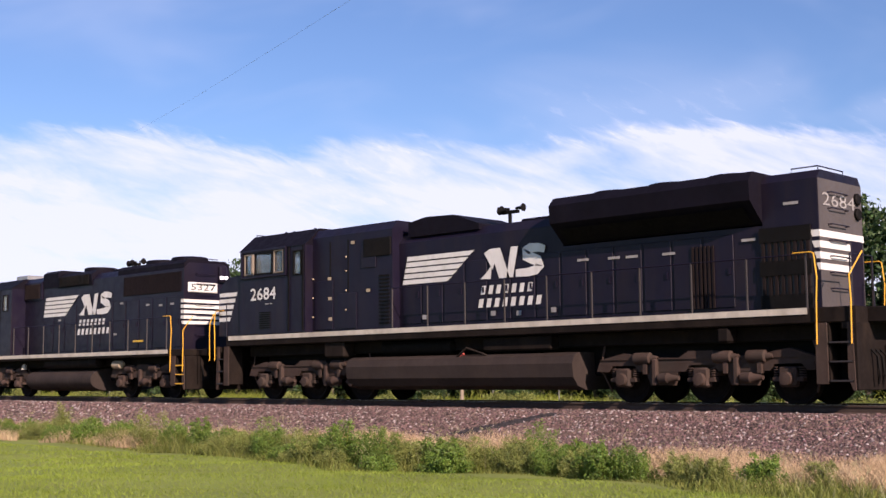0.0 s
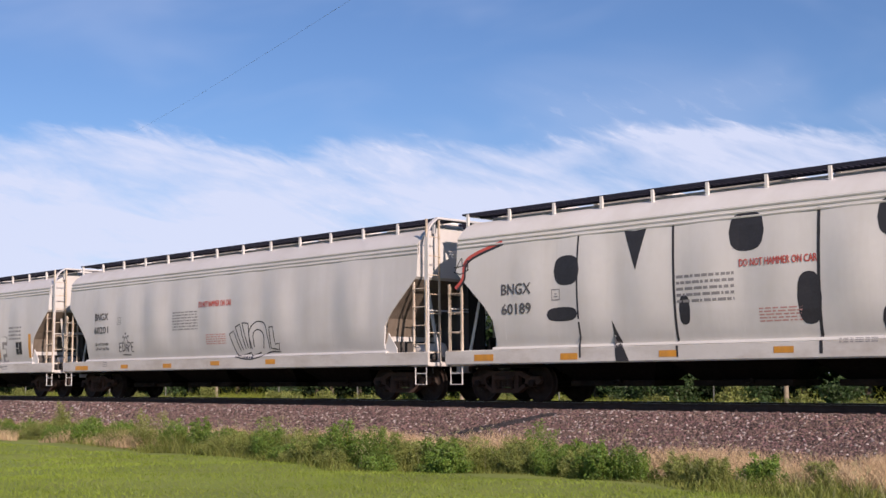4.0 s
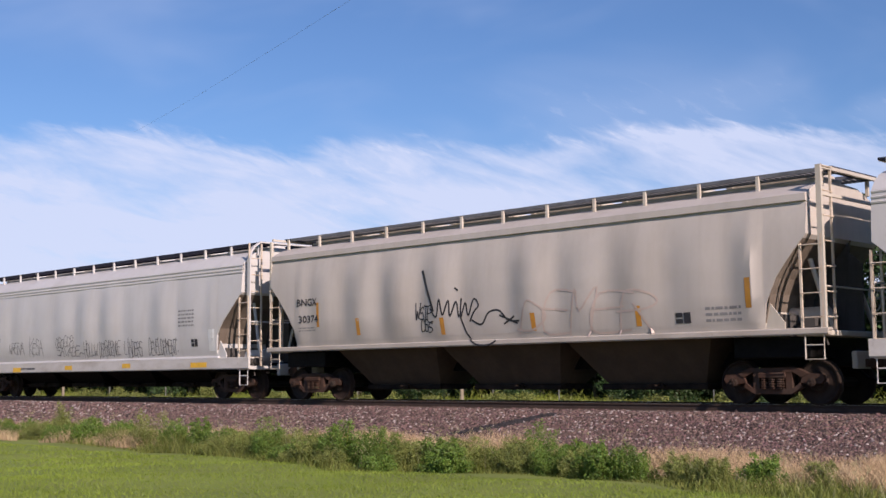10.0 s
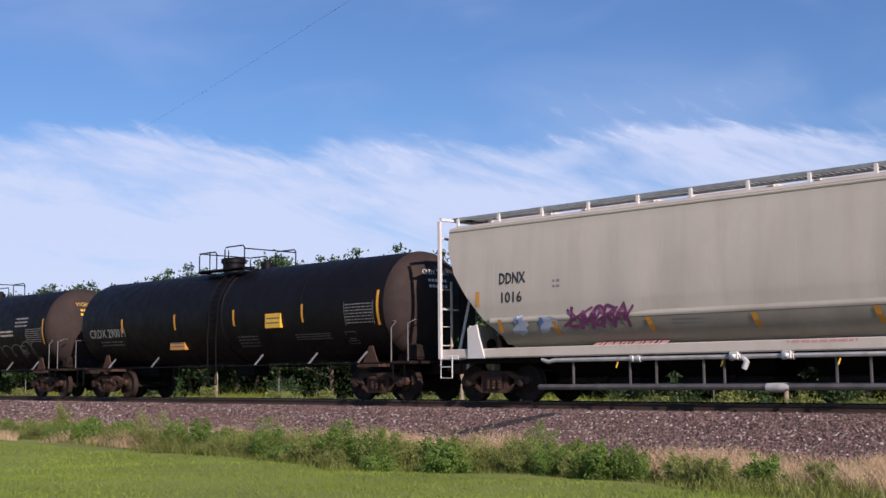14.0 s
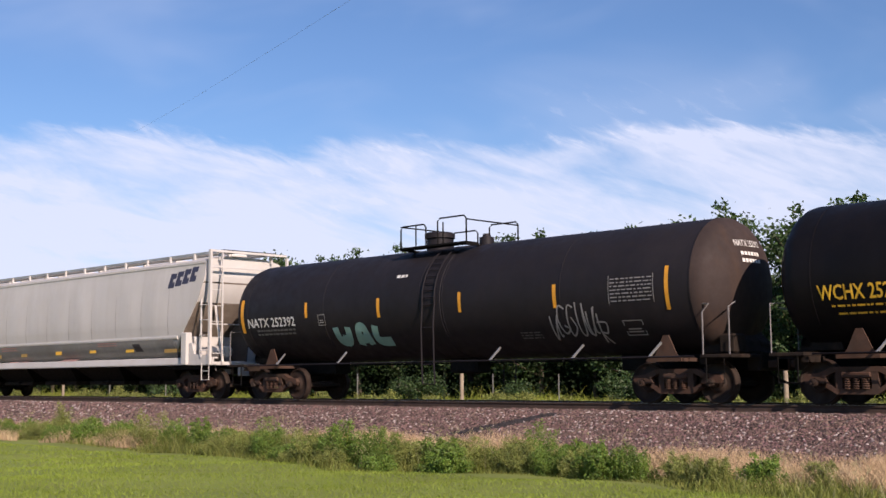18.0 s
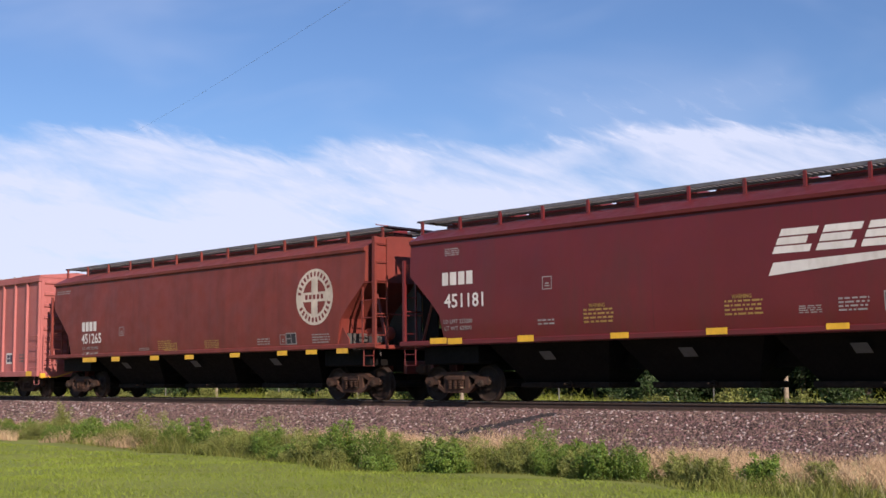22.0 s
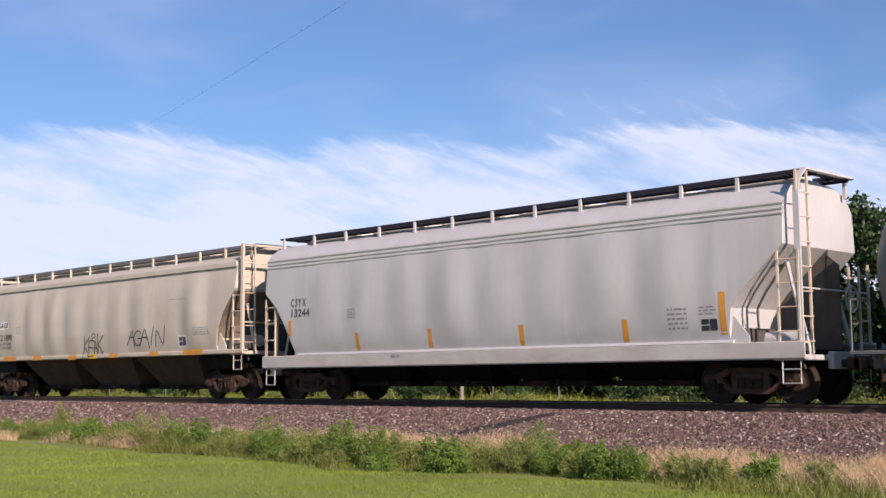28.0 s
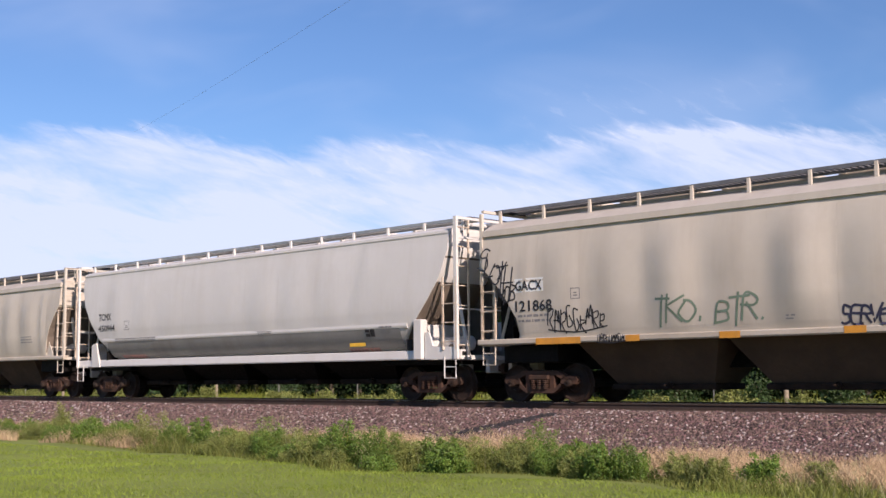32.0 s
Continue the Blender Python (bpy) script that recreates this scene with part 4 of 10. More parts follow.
    def label(self, x0, x1, z0, z1, mat):
        dark = black_mark if mat in (black_mark, white_mark) else dark_mark
        if mat is white_mark:
            self.rect("label_plate", x0 - 0.04, x1 + 0.04, z0 - 0.04, z1 + 0.04, mat)
            mat = navy_mark
        if mat is soft_white_mark:
            self.rect("label_plate", x0, x1, z0, z1, soft_white_mark)
            mat, dark = black_mark, black_mark
        xm, zm = (x0 + x1) / 2, (z0 + z1) / 2
        g = 0.03
        for a, b, c, d in ((x0 + g, xm - g / 2, z0 + g, zm - g / 2), (xm + g / 2, x1 - g, z0 + g, z1 - g), (x0 + g, xm - g / 2, zm + g / 2, z1 - g)):
            self.rect("label_field", a, b, c, d, mat, lift=0.005)

    def data(self, x0, x1, z0, z1, mat):
        t = 0.015
        for k in range(7):
            z = z0 + (z1 - z0) * k / 7
            self.bars(x0, x1, z, z + 0.045, gray_mark, 1)
        self.rect("stencil_frame", x0 - 0.05, x0 - 0.05 + t, z0 - 0.03, z1 + 0.03, mat)
        self.rect("stencil_frame", x1 + 0.03, x1 + 0.03 + t, z0 - 0.03, z1 + 0.03, mat)

    def placard(self, x0, x1, z0, z1, mat):
        x0, x1 = x0 + self.shift, x1 + self.shift
        s = Shape().box(x0, x1, -(self.depth(x0, (z0 + z1) / 2) + 0.05), -(self.depth(x0, z0) - 0.05), z0, z1, 0.01)
        p = part("placard", s, mat, self.car, "flat metal placard plate")
        for k in range(2):
            zz = z1 - (z1 - z0) * (0.3 + 0.32 * k)
            e = Shape().flat(x0 + 0.05, x1 - 0.05, zz - 0.03, zz + 0.01, -(self.depth(x0, (z0 + z1) / 2) + 0.053))
            part("stencil", e, dim_mark if mat is not box_paint else box_dark, p)

    # ---- sprayed shapes
    def ribbon(self, pts, width, mat, name="spray_line", lift=0.0, parent=None):
        v, f = [], []
        for i, (x, z) in enumerate(pts):
            a, b = pts[max(0, i - 1)], pts[min(len(pts) - 1, i + 1)]
            dx, dz = b[0] - a[0], b[1] - a[1]
            L = math.hypot(dx, dz) or 1
            w = width[i] if isinstance(width, (list, tuple)) else width
            v += [(x - dz / L * w / 2, z + dx / L * w / 2), (x + dz / L * w / 2, z - dx / L * w / 2)]
        for i in range(len(pts) - 1):
            f.append((2 * i, 2 * i + 1, 2 * i + 3, 2 * i + 2))
        return v, f

    def strokes(self, lines, width, mat, name="spray_tag", lift=0.0, label=""):
        V, F = [], []
        for raw in lines:
            pts = [raw[0]]
            for a, b in zip(raw, raw[1:]):
                m = max(1, int(math.hypot(b[0] - a[0], b[1] - a[1]) / 0.12))
                pts += [(a[0] + (b[0] - a[0]) * k / m, a[1] + (b[1] - a[1]) * k / m) for k in range(1, m + 1)]
            v, f = self.ribbon(pts, width, mat)
            n = len(V)
            V += v
            F += [tuple(i + n for i in q) for q in f]
        return self.put(name, V, F, mat, label, lift)

    def line(self, x0, x1, z0, z1, mat, width):
        n = 12
        self.strokes([[(x0 + (x1 - x0) * k / n, z0 + (z1 - z0) * k / n) for k in range(n + 1)]], width, mat, "spray_line")

    @staticmethod
    def curve(pts, n=8):
        out = []
        P = [pts[0]] + list(pts) + [pts[-1]]
        for i in range(1, len(P) - 2):
            p0, p1, p2, p3 = P[i - 1], P[i], P[i + 1], P[i + 2]
            for k in range(n):
                t = k / n
                out.append(tuple(0.5 * ((2 * p1[j]) + (p2[j] - p0[j]) * t + (2 * p0[j] - 5 * p1[j] + 4 * p2[j] - p3[j]) * t * t + (3 * p1[j] - p0[j] - 3 * p2[j] + p3[j]) * t ** 3) for j in (0, 1)))
        out.append(pts[-1])
        return out

    def tag(self, x0, x1, z0, z1, mat, glyphs, seed):
        """A quick sprayed scrawl: looping strokes that fill the box."""
        r = random.Random(seed * 7 + 1)
        glyphs = int(glyphs * 1.45 + 0.5)
        w, h = (x1 - x0) / glyphs, z1 - z0
        lines = []
        for g in range(glyphs):
            gx = x0 + g * w
            kind = r.randrange(4)
            tall, low, lean = r.uniform(0.62, 1.05), r.uniform(-0.1, 0.14), r.uniform(0.05, 0.45)
            q = lambda a, b: (gx + (a * 1.15 - 0.08 + lean * (b - 0.5)) * w + r.uniform(-0.12, 0.12) * w, z0 + (low + b * tall) * h + r.uniform(-0.1, 0.1) * h)
            if kind == 0:
                lines.append(self.curve([q(0.1, 0.9), q(0.25, 0.1), q(0.6, 0.15), q(0.8, 0.95)]))
                lines.append(self.curve([q(0.75, 0.9), q(0.85, 0.2), q(1.1, 0.05)]))
            elif kind == 1:
                lines.append(self.curve([q(0.8, 0.85), q(0.3, 0.95), q(0.1, 0.5), q(0.35, 0.08), q(0.85, 0.3), q(0.55, 0.5)]))
            elif kind == 2:
                lines.append(self.curve([q(0.1, 0.05), q(0.3, 0.95), q(0.55, 0.45), q(0.75, 0.95), q(0.95, 0.05)]))
                lines.append(self.curve([q(0.05, 0.4), q(0.6, 0.5), q(1.0, 0.35)]))
            else:
                lines.append(self.curve([q(0.15, 0.95), q(0.2, 0.05)]))
                lines.append(self.curve([q(0.1, 0.8), q(0.7, 0.85), q(0.75, 0.5), q(0.25, 0.45), q(0.9, 0.02)]))
        if r.random() < 0.6:
            lines.append(self.curve([(x0 - 0.02, z0 + 0.05 * h), ((x0 + x1) / 2, z0 - 0.08 * h), (x1 + 0.05, z0 + 0.12 * h)]))
        self.strokes(lines, max(0.018, min(0.04, h * 0.055)), mat, "spray_tag", (0.011 if seed in (7, 8) else 0.0015) + 0.0004 * (seed % 4), "sprayed scrawl")

    def word(self, body, x0, x1, z0, z1, mat, seed, width=0.032, lean=0.28, tail=False):
        """A sprayed word in quick hand-drawn capitals."""
        r = random.Random(seed)
        n = len(body)
        w, h = (x1 - x0) / n, z1 - z0
        lines = []
        for k, ch in enumerate(body):
            grow, sink, wide = r.uniform(0.9, 1.3), r.uniform(-0.16, 0.06), r.uniform(0.85, 1.15)
            for stroke in HAND.get(ch, "").split("/"):
                pts = [(int(stroke[i]) / 8, int(stroke[i + 1]) / 9) for i in range(0, len(stroke) - 1, 2)]
                if not pts:
                    continue
                if len(pts) > 1:   # each stroke overshoots at both ends
                    (a0, b0), (a1, b1), (c1, d1), (c0, d0) = pts[0], pts[1], pts[-2], pts[-1]
                    pts[0], pts[-1] = (a0 - 0.16 * (a1 - a0), b0 - 0.16 * (b1 - b0)), (c0 + 0.2 * (c0 - c1), d0 + 0.2 * (d0 - d1))
                pts = [(x0 + (k + 0.02 + wide * a + lean * (b - 0.5)) * w + r.uniform(-0.09, 0.09) * w, z0 + (sink + b * grow) * h + r.uniform(-0.07, 0.07) * h) for a, b in pts]
                lines.append(self.curve(pts, 4) if len(pts) > 3 else pts)
        if tail:
            lines.append(self.curve([(x1 - 0.1 * w, z0 + 0.1 * h), (x1 + 0.5 * w, z0 + 0.3 * h), (x1 + 1.1 * w, z0 + 0.1 * h)]))
        self.strokes(lines, width, mat, "spray_tag", (0.012 if width == 0.02 else 0.0015) + 0.0004 * (seed % 4), "sprayed word")

    def flourish(self, x0, x1, z0, z1, mat):
        """One broad slash, a run of joined loops and a long tail."""
        P = lambda a, b: (x0 + a * (x1 - x0), z0 + b * (z1 - z0))
        self.strokes([self.curve([P(0, 1.0), P(.04, .85), P(.10, .62), P(.14, .45)])], 0.085, mat, "spray_tag", 0.002, "sprayed scrawl")
        loops = [self.curve([P(.10, .50), P(.17, .38), P(.21, .60), P(.24, .40), P(.30, .58), P(.31, .38), P(.37, .56), P(.39, .36)]),
                 self.curve([P(.42, .60), P(.41, .36), P(.46, .54), P(.49, .38), P(.55, .58), P(.60, .50), P(.55, .42), P(.50, .30)]),
                 self.curve([P(.52, .32), P(.62, .26), P(.70, .40), P(.80, .42), P(.88, .30), P(1.0, .28)]), [P(.80, .36), P(.98, .25)], [P(.84, .25), P(.95, .34)],
                 self.curve([P(.40, .40), P(.46, .16), P(.55, .02), P(.68, .0), P(.76, .05)]), [P(.36, .74), P(.39, .70)]]
        self.strokes(loops, 0.045, mat, "spray_tag", 0.0026, "sprayed scrawl")
        self.word("WSTE", x0 - 0.08 * (x1 - x0), x0 + 0.12 * (x1 - x0), z0 + .36 * (z1 - z0), z0 + .52 * (z1 - z0), mat, 5, 0.032)
        self.word("OSS", x0 - 0.02 * (x1 - x0), x0 + 0.11 * (x1 - x0), z0 + .20 * (z1 - z0), z0 + .33 * (z1 - z0), mat, 6, 0.032)

    def shape(self, pts, mat, name="spray_shape", lift=0.0, cells=10):
        """A filled outline, cut into thin columns so that it follows the side."""
        xs = [p[0] for p in pts]
        lo, hi = min(xs), max(xs)
        v, f = [], []
        n = len(pts)
        rows = max(3, int((max(p[1] for p in pts) - min(p[1] for p in pts)) / 0.09))
        prev = None
        for c in range(cells * 2 + 1):
            x = lo + (hi - lo) * (c + 0.0001) / (cells * 2 + 0.0002)
            zz = []
            for i in range(n):
                a, b = pts[i], pts[(i + 1) % n]
                if (a[0] <= x < b[0]) or (b[0] <= x < a[0]):
                    zz.append(a[1] + (b[1] - a[1]) * (x - a[0]) / (b[0] - a[0]))
            if len(zz) < 2:
                prev = None
                continue
            z0, z1 = min(zz), max(zz)
            m = len(v)
            v += [(x, z0 + (z1 - z0) * k / rows) for k in range(rows + 1)]
            if prev is not None:
                f += [(prev + k, m + k, m + k + 1, prev + k + 1) for k in range(rows)]
            prev = m
        if f:
            return self.put(name, v, f, mat, lift=lift)

    def oval(self, x0, x1, z0, z1, n=20, power=0.75):
        cx, cz, a, b = (x0 + x1) / 2, (z0 + z1) / 2, (x1 - x0) / 2, (z1 - z0) / 2
        sg = lambda t: math.copysign(abs(t) ** power, t)
        return [(cx + a * sg(math.cos(2 * math.pi * k / n)), cz + b * sg(math.sin(2 * math.pi * k / n))) for k in range(n)]

    def blob(self, x0, x1, z0, z1, mat):
        self.shape(self.oval(x0, x1, z0, z1), mat)

    def wedge(self, x0, x1, z0, z1, mat):
        self.shape([(x0, z1), ((x0 + x1) / 2 + 0.03, z0), (x1, z1), ((x0 + x1) / 2, z1 - 0.03)], mat)

    def wedge_up(self, x0, x1, z0, z1, mat):
        self.shape([(x0, z1), (x0 + 0.08, z0), (x1, z0), ((x0 + x1) / 2, z0 + 0.45)], mat)

    def spike(self, x0, x1, z0, z1, mat):
        self.shape([(x0, z1), (x0 + 0.02, z0 + 0.1), (x1, z0), (x1 - 0.2, z0 + 0.2), (x0 + 0.3, z0 + 0.28)], mat)

    def spikel(self, x0, x1, z0, z1, mat):
        self.shape([(x0, (z0 + z1) / 2), (x1, z0), (x1, z1)], mat)

    def arcl(self, x0, x1, z0, z1, mat):
        c = self.curve([(x0 + 0.1, z0), (x0 + 0.35, z0 + 0.25), (x0 + 0.5, z1 - 0.35), (x1, z1)])
        self.strokes([c], 0.09, mat, "spray_line")
        self.strokes([[(x + 0.05, z - 0.05) for x, z in c]], 0.06, black_mark, "spray_line", 0.002)
        self.tag(x0 + 0.05, x0 + 0.5, z0 + 0.4, z1 - 0.2, black_mark, 1, 90)

    def arcr(self, x0, x1, z0, z1, mat):
        mid = z0 + (z1 - z0) * 0.72
        c = self.curve([(x1 - 0.1, z1), (x1 - 0.12, z1 - 0.35), (x0, mid), (x0 + 0.38, mid - 0.45), (x1 - 0.12, z0 + 0.75), (x1 - 0.1, z0 + 0.45), (x1 - 0.45, z0)])
        self.strokes([c], 0.10, mat, "spray_line")
        self.strokes([[(x - 0.06, z) for x, z in c]], 0.06, black_mark, "spray_line", 0.002)
        self.strokes([[(x1 - 0.45, z0 + 0.02), (x1 + 2.2, z0 + 0.05)]], 0.03, mat, "spray_line")

    def fan(self, x0, x1, z0, z1, mat):
        w, h = x1 - x0, z1 - z0
        P = lambda a, b: (x0 + a * w, z0 + b * h)
        lines = [[P(0, .72), P(.12, .22)], [P(0, .72), P(.1, .8), P(.22, .25)], [P(.14, .9), P(.27, .28)], [P(.14, .9), P(.24, .97), P(.33, .3)], [P(.29, 1), P(.38, .32)], [P(.29, 1), P(.41, .98), P(.42, .3)],
                 [P(.12, .22), P(.2, .12), P(.42, .2), P(.47, .12), P(.62, .2)]]
        lines.append(self.curve([P(.45, .3), P(.42, .75), P(.55, 1), P(.72, .95), P(.78, .6), P(.8, .3)]))
        lines.append(self.curve([P(.5, .35), P(.5, .7), P(.6, .8), P(.7, .65), P(.68, .3)]))
        lines += [[P(.82, .85), P(.83, .3), P(.98, .25), P(1, .42), P(.92, .4), P(.9, .85), P(.82, .85)], self.curve([P(.12, .1), P(.4, .02), P(.62, .08), P(.8, .2), P(1, .2)])]
        self.strokes(lines, 0.035, mat, "spray_drawing", label="sprayed fan-like drawing")

    def blotch(self, x0, x1, z0, z1, mat):
        r = random.Random(int(x0 * 100))
        haze = {blue_spray.name: haze_blue, faded_red_mark.name: haze_pink, slate_spray.name: haze_slate}.get(mat.name, mat)
        for k in range(14):
            a = x0 + (x1 - x0) * r.uniform(0, 0.85)
            c = z0 + (z1 - z0) * r.uniform(0, 0.6)
            w, h = (x1 - x0) * r.uniform(0.06, 0.28), (z1 - z0) * r.uniform(0.15, 0.5)
            self.shape([(x + r.uniform(-0.03, 0.03), z + r.uniform(-0.03, 0.03)) for x, z in self.oval(a, a + w, c, c + h, power=0.9)], mat if k % 5 == 4 and mat is not faded_red_mark and w < 0.25 else haze, "spray_patch", 0.0003 * k)

    def bubble(self, x0, x1, z0, z1, mat):
        """Fat white letters that touch, one dark edge round them all."""
        w, h = x1 - x0, z1 - z0
        P = lambda a, b: (x0 + a * w, z0 + b * h)
        B = [(0.0, .10, .30, .74), (.06, .20, .0, .40), (.14, .24, .30, .96), (.16, .36, .02, .34), (.27, .44, .16, .90), (.32, .46, .0, .50), (.42, .58, .06, .97), (.55, .72, .02, .92), (.68, .86, .0, 1.0), (.74, .84, .0, .5), (.86, 1.0, .42, .90)]
        ovals = [self.oval(*P(a, 0)[:1], *P(b, 0)[:1], z0 + c * h, z0 + d * h, 26, 0.62) for a, b, c, d in B]
        grow = [self.oval(x0 + a * w - .04, x0 + b * w + .04, z0 + c * h - .04, z0 + d * h + .04, 26, 0.62) for a, b, c, d in B]
        for k, o in enumerate(grow):
            self.shape(o, black_mark, "spray_outline", 0.0001 * k)
        for k, o in enumerate(ovals):
            self.shape(o, mat, "spray_fill", 0.008 + 0.0001 * k)
        lines = [[P(.245, .92), P(.235, .55), P(.25, .36), P(.36, .32)], self.curve([P(.40, .70), P(.34, .74), P(.31, .60), P(.40, .48), P(.37, .30)]), [P(.445, .92), P(.435, .5), P(.45, .05)], self.curve([P(.50, .80), P(.51, .5), P(.49, .22)]), [P(.565, .95), P(.555, .5), P(.57, .05)], self.curve([P(.62, .25), P(.63, .6), P(.66, .22)]), [P(.70, .92), P(.69, .5), P(.70, .06)], self.curve([P(.75, .95), P(.76, .45), P(.79, .40), P(.80, .95)]), self.curve([P(.89, .60), P(.93, .75), P(.96, .58)]), self.curve([P(.03, .50), P(.06, .60), P(.08, .48)])]
        self.strokes(lines, 0.032, black_mark, "spray_outline", 0.011)
        self.word("HOM", x0 + .19 * w, x0 + .29 * w, z0 + .08 * h, z0 + .2 * h, black_mark, 7, 0.02)
        self.word("HAIKU", x0 + .70 * w, x0 + .84 * w, z0 + .12 * h, z0 + .24 * h, black_mark, 8, 0.02)

    def wild(self, x0, x1, z0, z1):
        """Interlocking pointed letters in one silhouette: slate and pale strokes, blue in the middle, dark and white edges."""
        w, h = x1 - x0, z1 - z0
        P = lambda a, b: (x0 + a * w, z0 + b * h)
        crest = [P(a, b) for a, b in ((.0, .47), (.035, .60), (.10, .76), (.155, .66), (.20, .72), (.285, .90), (.345, .74), (.385, .80), (.43, .99), (.465, .88), (.51, .97), (.60, .84), (.64, .74), (.70, .86), (.735, .80), (.79, .94), (.835, .84), (.885, 1.0), (.93, .78), (.965, .62), (1.0, .58))]
        foot = [P(.975, .36), P(1.0, .22), P(.96, .02), P(.03, .0), P(.045, .22), P(.015, .33)]
        self.shape(crest + foot, slate_spray, "spray_fill", 0.0, 60)
        self.shape([P(.02, .0), P(.03, .20), P(.97, .20), P(.97, .02)], pale_slate, "spray_fill", 0.001, 40)
        # pale letter strokes, leaning both ways
        pale, dark = [], []
        for k, (a, b, t) in enumerate(((.06, .10, .58), (.10, .08, .66), (.19, .23, .62), (.24, .21, .78), (.30, .335, .62), (.585, .62, .70), (.66, .63, .74), (.705, .74, .70), (.76, .73, .82), (.80, .83, .72), (.88, .85, .86), (.91, .935, .60))):
            pale.append([P(b, .12), P((a + b) / 2, .4), P(a, t)])
            dark.append([P(b + .014, .10), P((a + b) / 2 + .014, .4), P(a + .014, t)])
        self.strokes(pale, 0.17, pale_slate, "spray_fill", 0.0018)
        self.strokes(pale[::2], 0.08, pale_spray, "spray_fill", 0.0024)
        self.strokes(dark, 0.045, dark_mark, "spray_outline", 0.003)
        self.shape([P(.37, .78), P(.43, .95), P(.465, .86), P(.51, .93), P(.60, .82), P(.565, .60), P(.53, .52), P(.50, .64), P(.455, .64), P(.42, .50), P(.385, .58)], blue_spray, "spray_fill", 0.002, 24)
        self.shape([P(.40, .12), P(.405, .56), P(.56, .56), P(.565, .10)], deep_slate, "spray_fill", 0.0014, 16)
        self.strokes([self.curve([P(.445, .12), P(.46, .42), P(.48, .60), P(.505, .42), P(.525, .12)])], 0.13, pale_slate, "spray_fill", 0.0022)
        self.strokes([self.curve([P(.40, .84), P(.44, .76), P(.49, .72), P(.54, .78), P(.58, .82)])], 0.05, pale_spray, "spray_line", 0.0028)
        self.strokes([[(x, z + 0.02) for x, z in crest]], 0.06, dark_mark, "spray_outline", 0.0032, "dark sprayed outline")
        self.strokes([[(x, z - 0.035) for x, z in crest]], 0.035, pale_spray, "spray_line", 0.0036)
        self.strokes([[P(.0, .47), P(.015, .33), P(.045, .22), P(.03, .0)], [P(1.0, .58), P(.975, .36), P(1.0, .22), P(.96, .02)], [P(.24, .92), P(.26, 1.06), P(.28, .92)], [P(.62, .9), P(.64, 1.1), P(.66, .92), P(.69, 1.02)], [P(.10, .84), P(.13, .98), P(.15, .84)]], 0.03, dark_mark, "spray_outline", 0.003)

    def block(self, x0, x1, z0, z1, mat):
        """Four thick pale letter forms with grey edges and drop shade."""
        w, h = x1 - x0, z1 - z0
        P = lambda a, b: (x0 + a * w, z0 + b * h)
        forms = [self.curve([P(.06, .12), P(.05, .5), P(.06, .88), P(.17, .9), P(.18, .62), P(.09, .52), P(.2, .14)]),
                 [P(.26, .12), P(.33, .86), P(.38, .88), P(.45, .12)], [P(.31, .42), P(.41, .42)],
                 self.curve([P(.68, .86), P(.58, .9), P(.53, .70), P(.63, .5), P(.66, .28), P(.58, .12), P(.5, .2)]),
                 self.curve([P(.92, .9), P(.80, .88), P(.79, .5), P(.80, .14), P(.94, .12)]), [P(.80, .5), P(.9, .52)]]
        self.strokes([[(x + 0.05, z - 0.05) for x, z in f] for f in forms], 0.34, mat, "spray_outline", 0.0, "grey sprayed letter edges")
        self.strokes(forms, 0.19, pale_paint, "spray_fill", 0.0012)
        self.strokes([self.curve([P(-.03, .12), P(.06, -.02), P(.3, .02), P(.5, -.06), P(.75, .0), P(.95, .02)])], 0.05, mat, "spray_line", 0.0006)

    def crown(self, x0, x1, z0, z1, mat):
        """A small drawing: an arch with dots over five upright letter forms and a stroke."""
        w, h = x1 - x0, z1 - z0
        P = lambda a, b: (x0 + a * w, z0 + b * h)
        L = [self.curve([P(.38, .62), P(.42, .78), P(.5, .84), P(.58, .78), P(.62, .62)]), [P(.2, .2), P(.02, .18), P(.06, .55), P(.22, .58)], [P(.04, .38), P(.18, .38)], self.curve([P(.26, .2), P(.3, .58), P(.42, .5), P(.38, .25), P(.26, .2)]),
             [P(.44, .18), P(.52, .6), P(.6, .18)], [P(.46, .34), P(.58, .34)], self.curve([P(.64, .16), P(.64, .58), P(.78, .52), P(.66, .38)]), [P(.98, .56), P(.84, .58), P(.82, .18), P(.96, .16)], [P(.82, .38), P(.93, .38)], [P(.25, .04), P(.75, .02)]]
        self.strokes(L, 0.042, mat, "spray_drawing", label="small sprayed crown drawing")
        for a, b in ((.34, .84), (.5, .98), (.66, .86)):
            self.shape(self.oval(x0 + a * w - .04, x0 + a * w + .04, z0 + b * h - .04, z0 + b * h + .04), mat, "spray_drawing", 0, 5)

    def mint(self, x0, x1, z0, z1, mat):
        w, h = x1 - x0, z1 - z0
        P = lambda a, b: (x0 + a * w, z0 + b * h)
        self.strokes([self.curve([P(0.03, .95), P(.06, .35), P(.2, .3), P(.26, .6), P(.27, .95)]), self.curve([P(.10, .5), P(.16, .25), P(.22, .5)])], 0.24, mat, "spray_fill")
        self.strokes([self.curve([P(.42, .1), P(.48, .85), P(.58, .85), P(.62, .1)]), self.curve([P(.45, .4), P(.52, .38), P(.60, .4)]), self.curve([P(.8, .95), P(.78, .3), P(1.02, .22)])], 0.24, mat, "spray_fill")

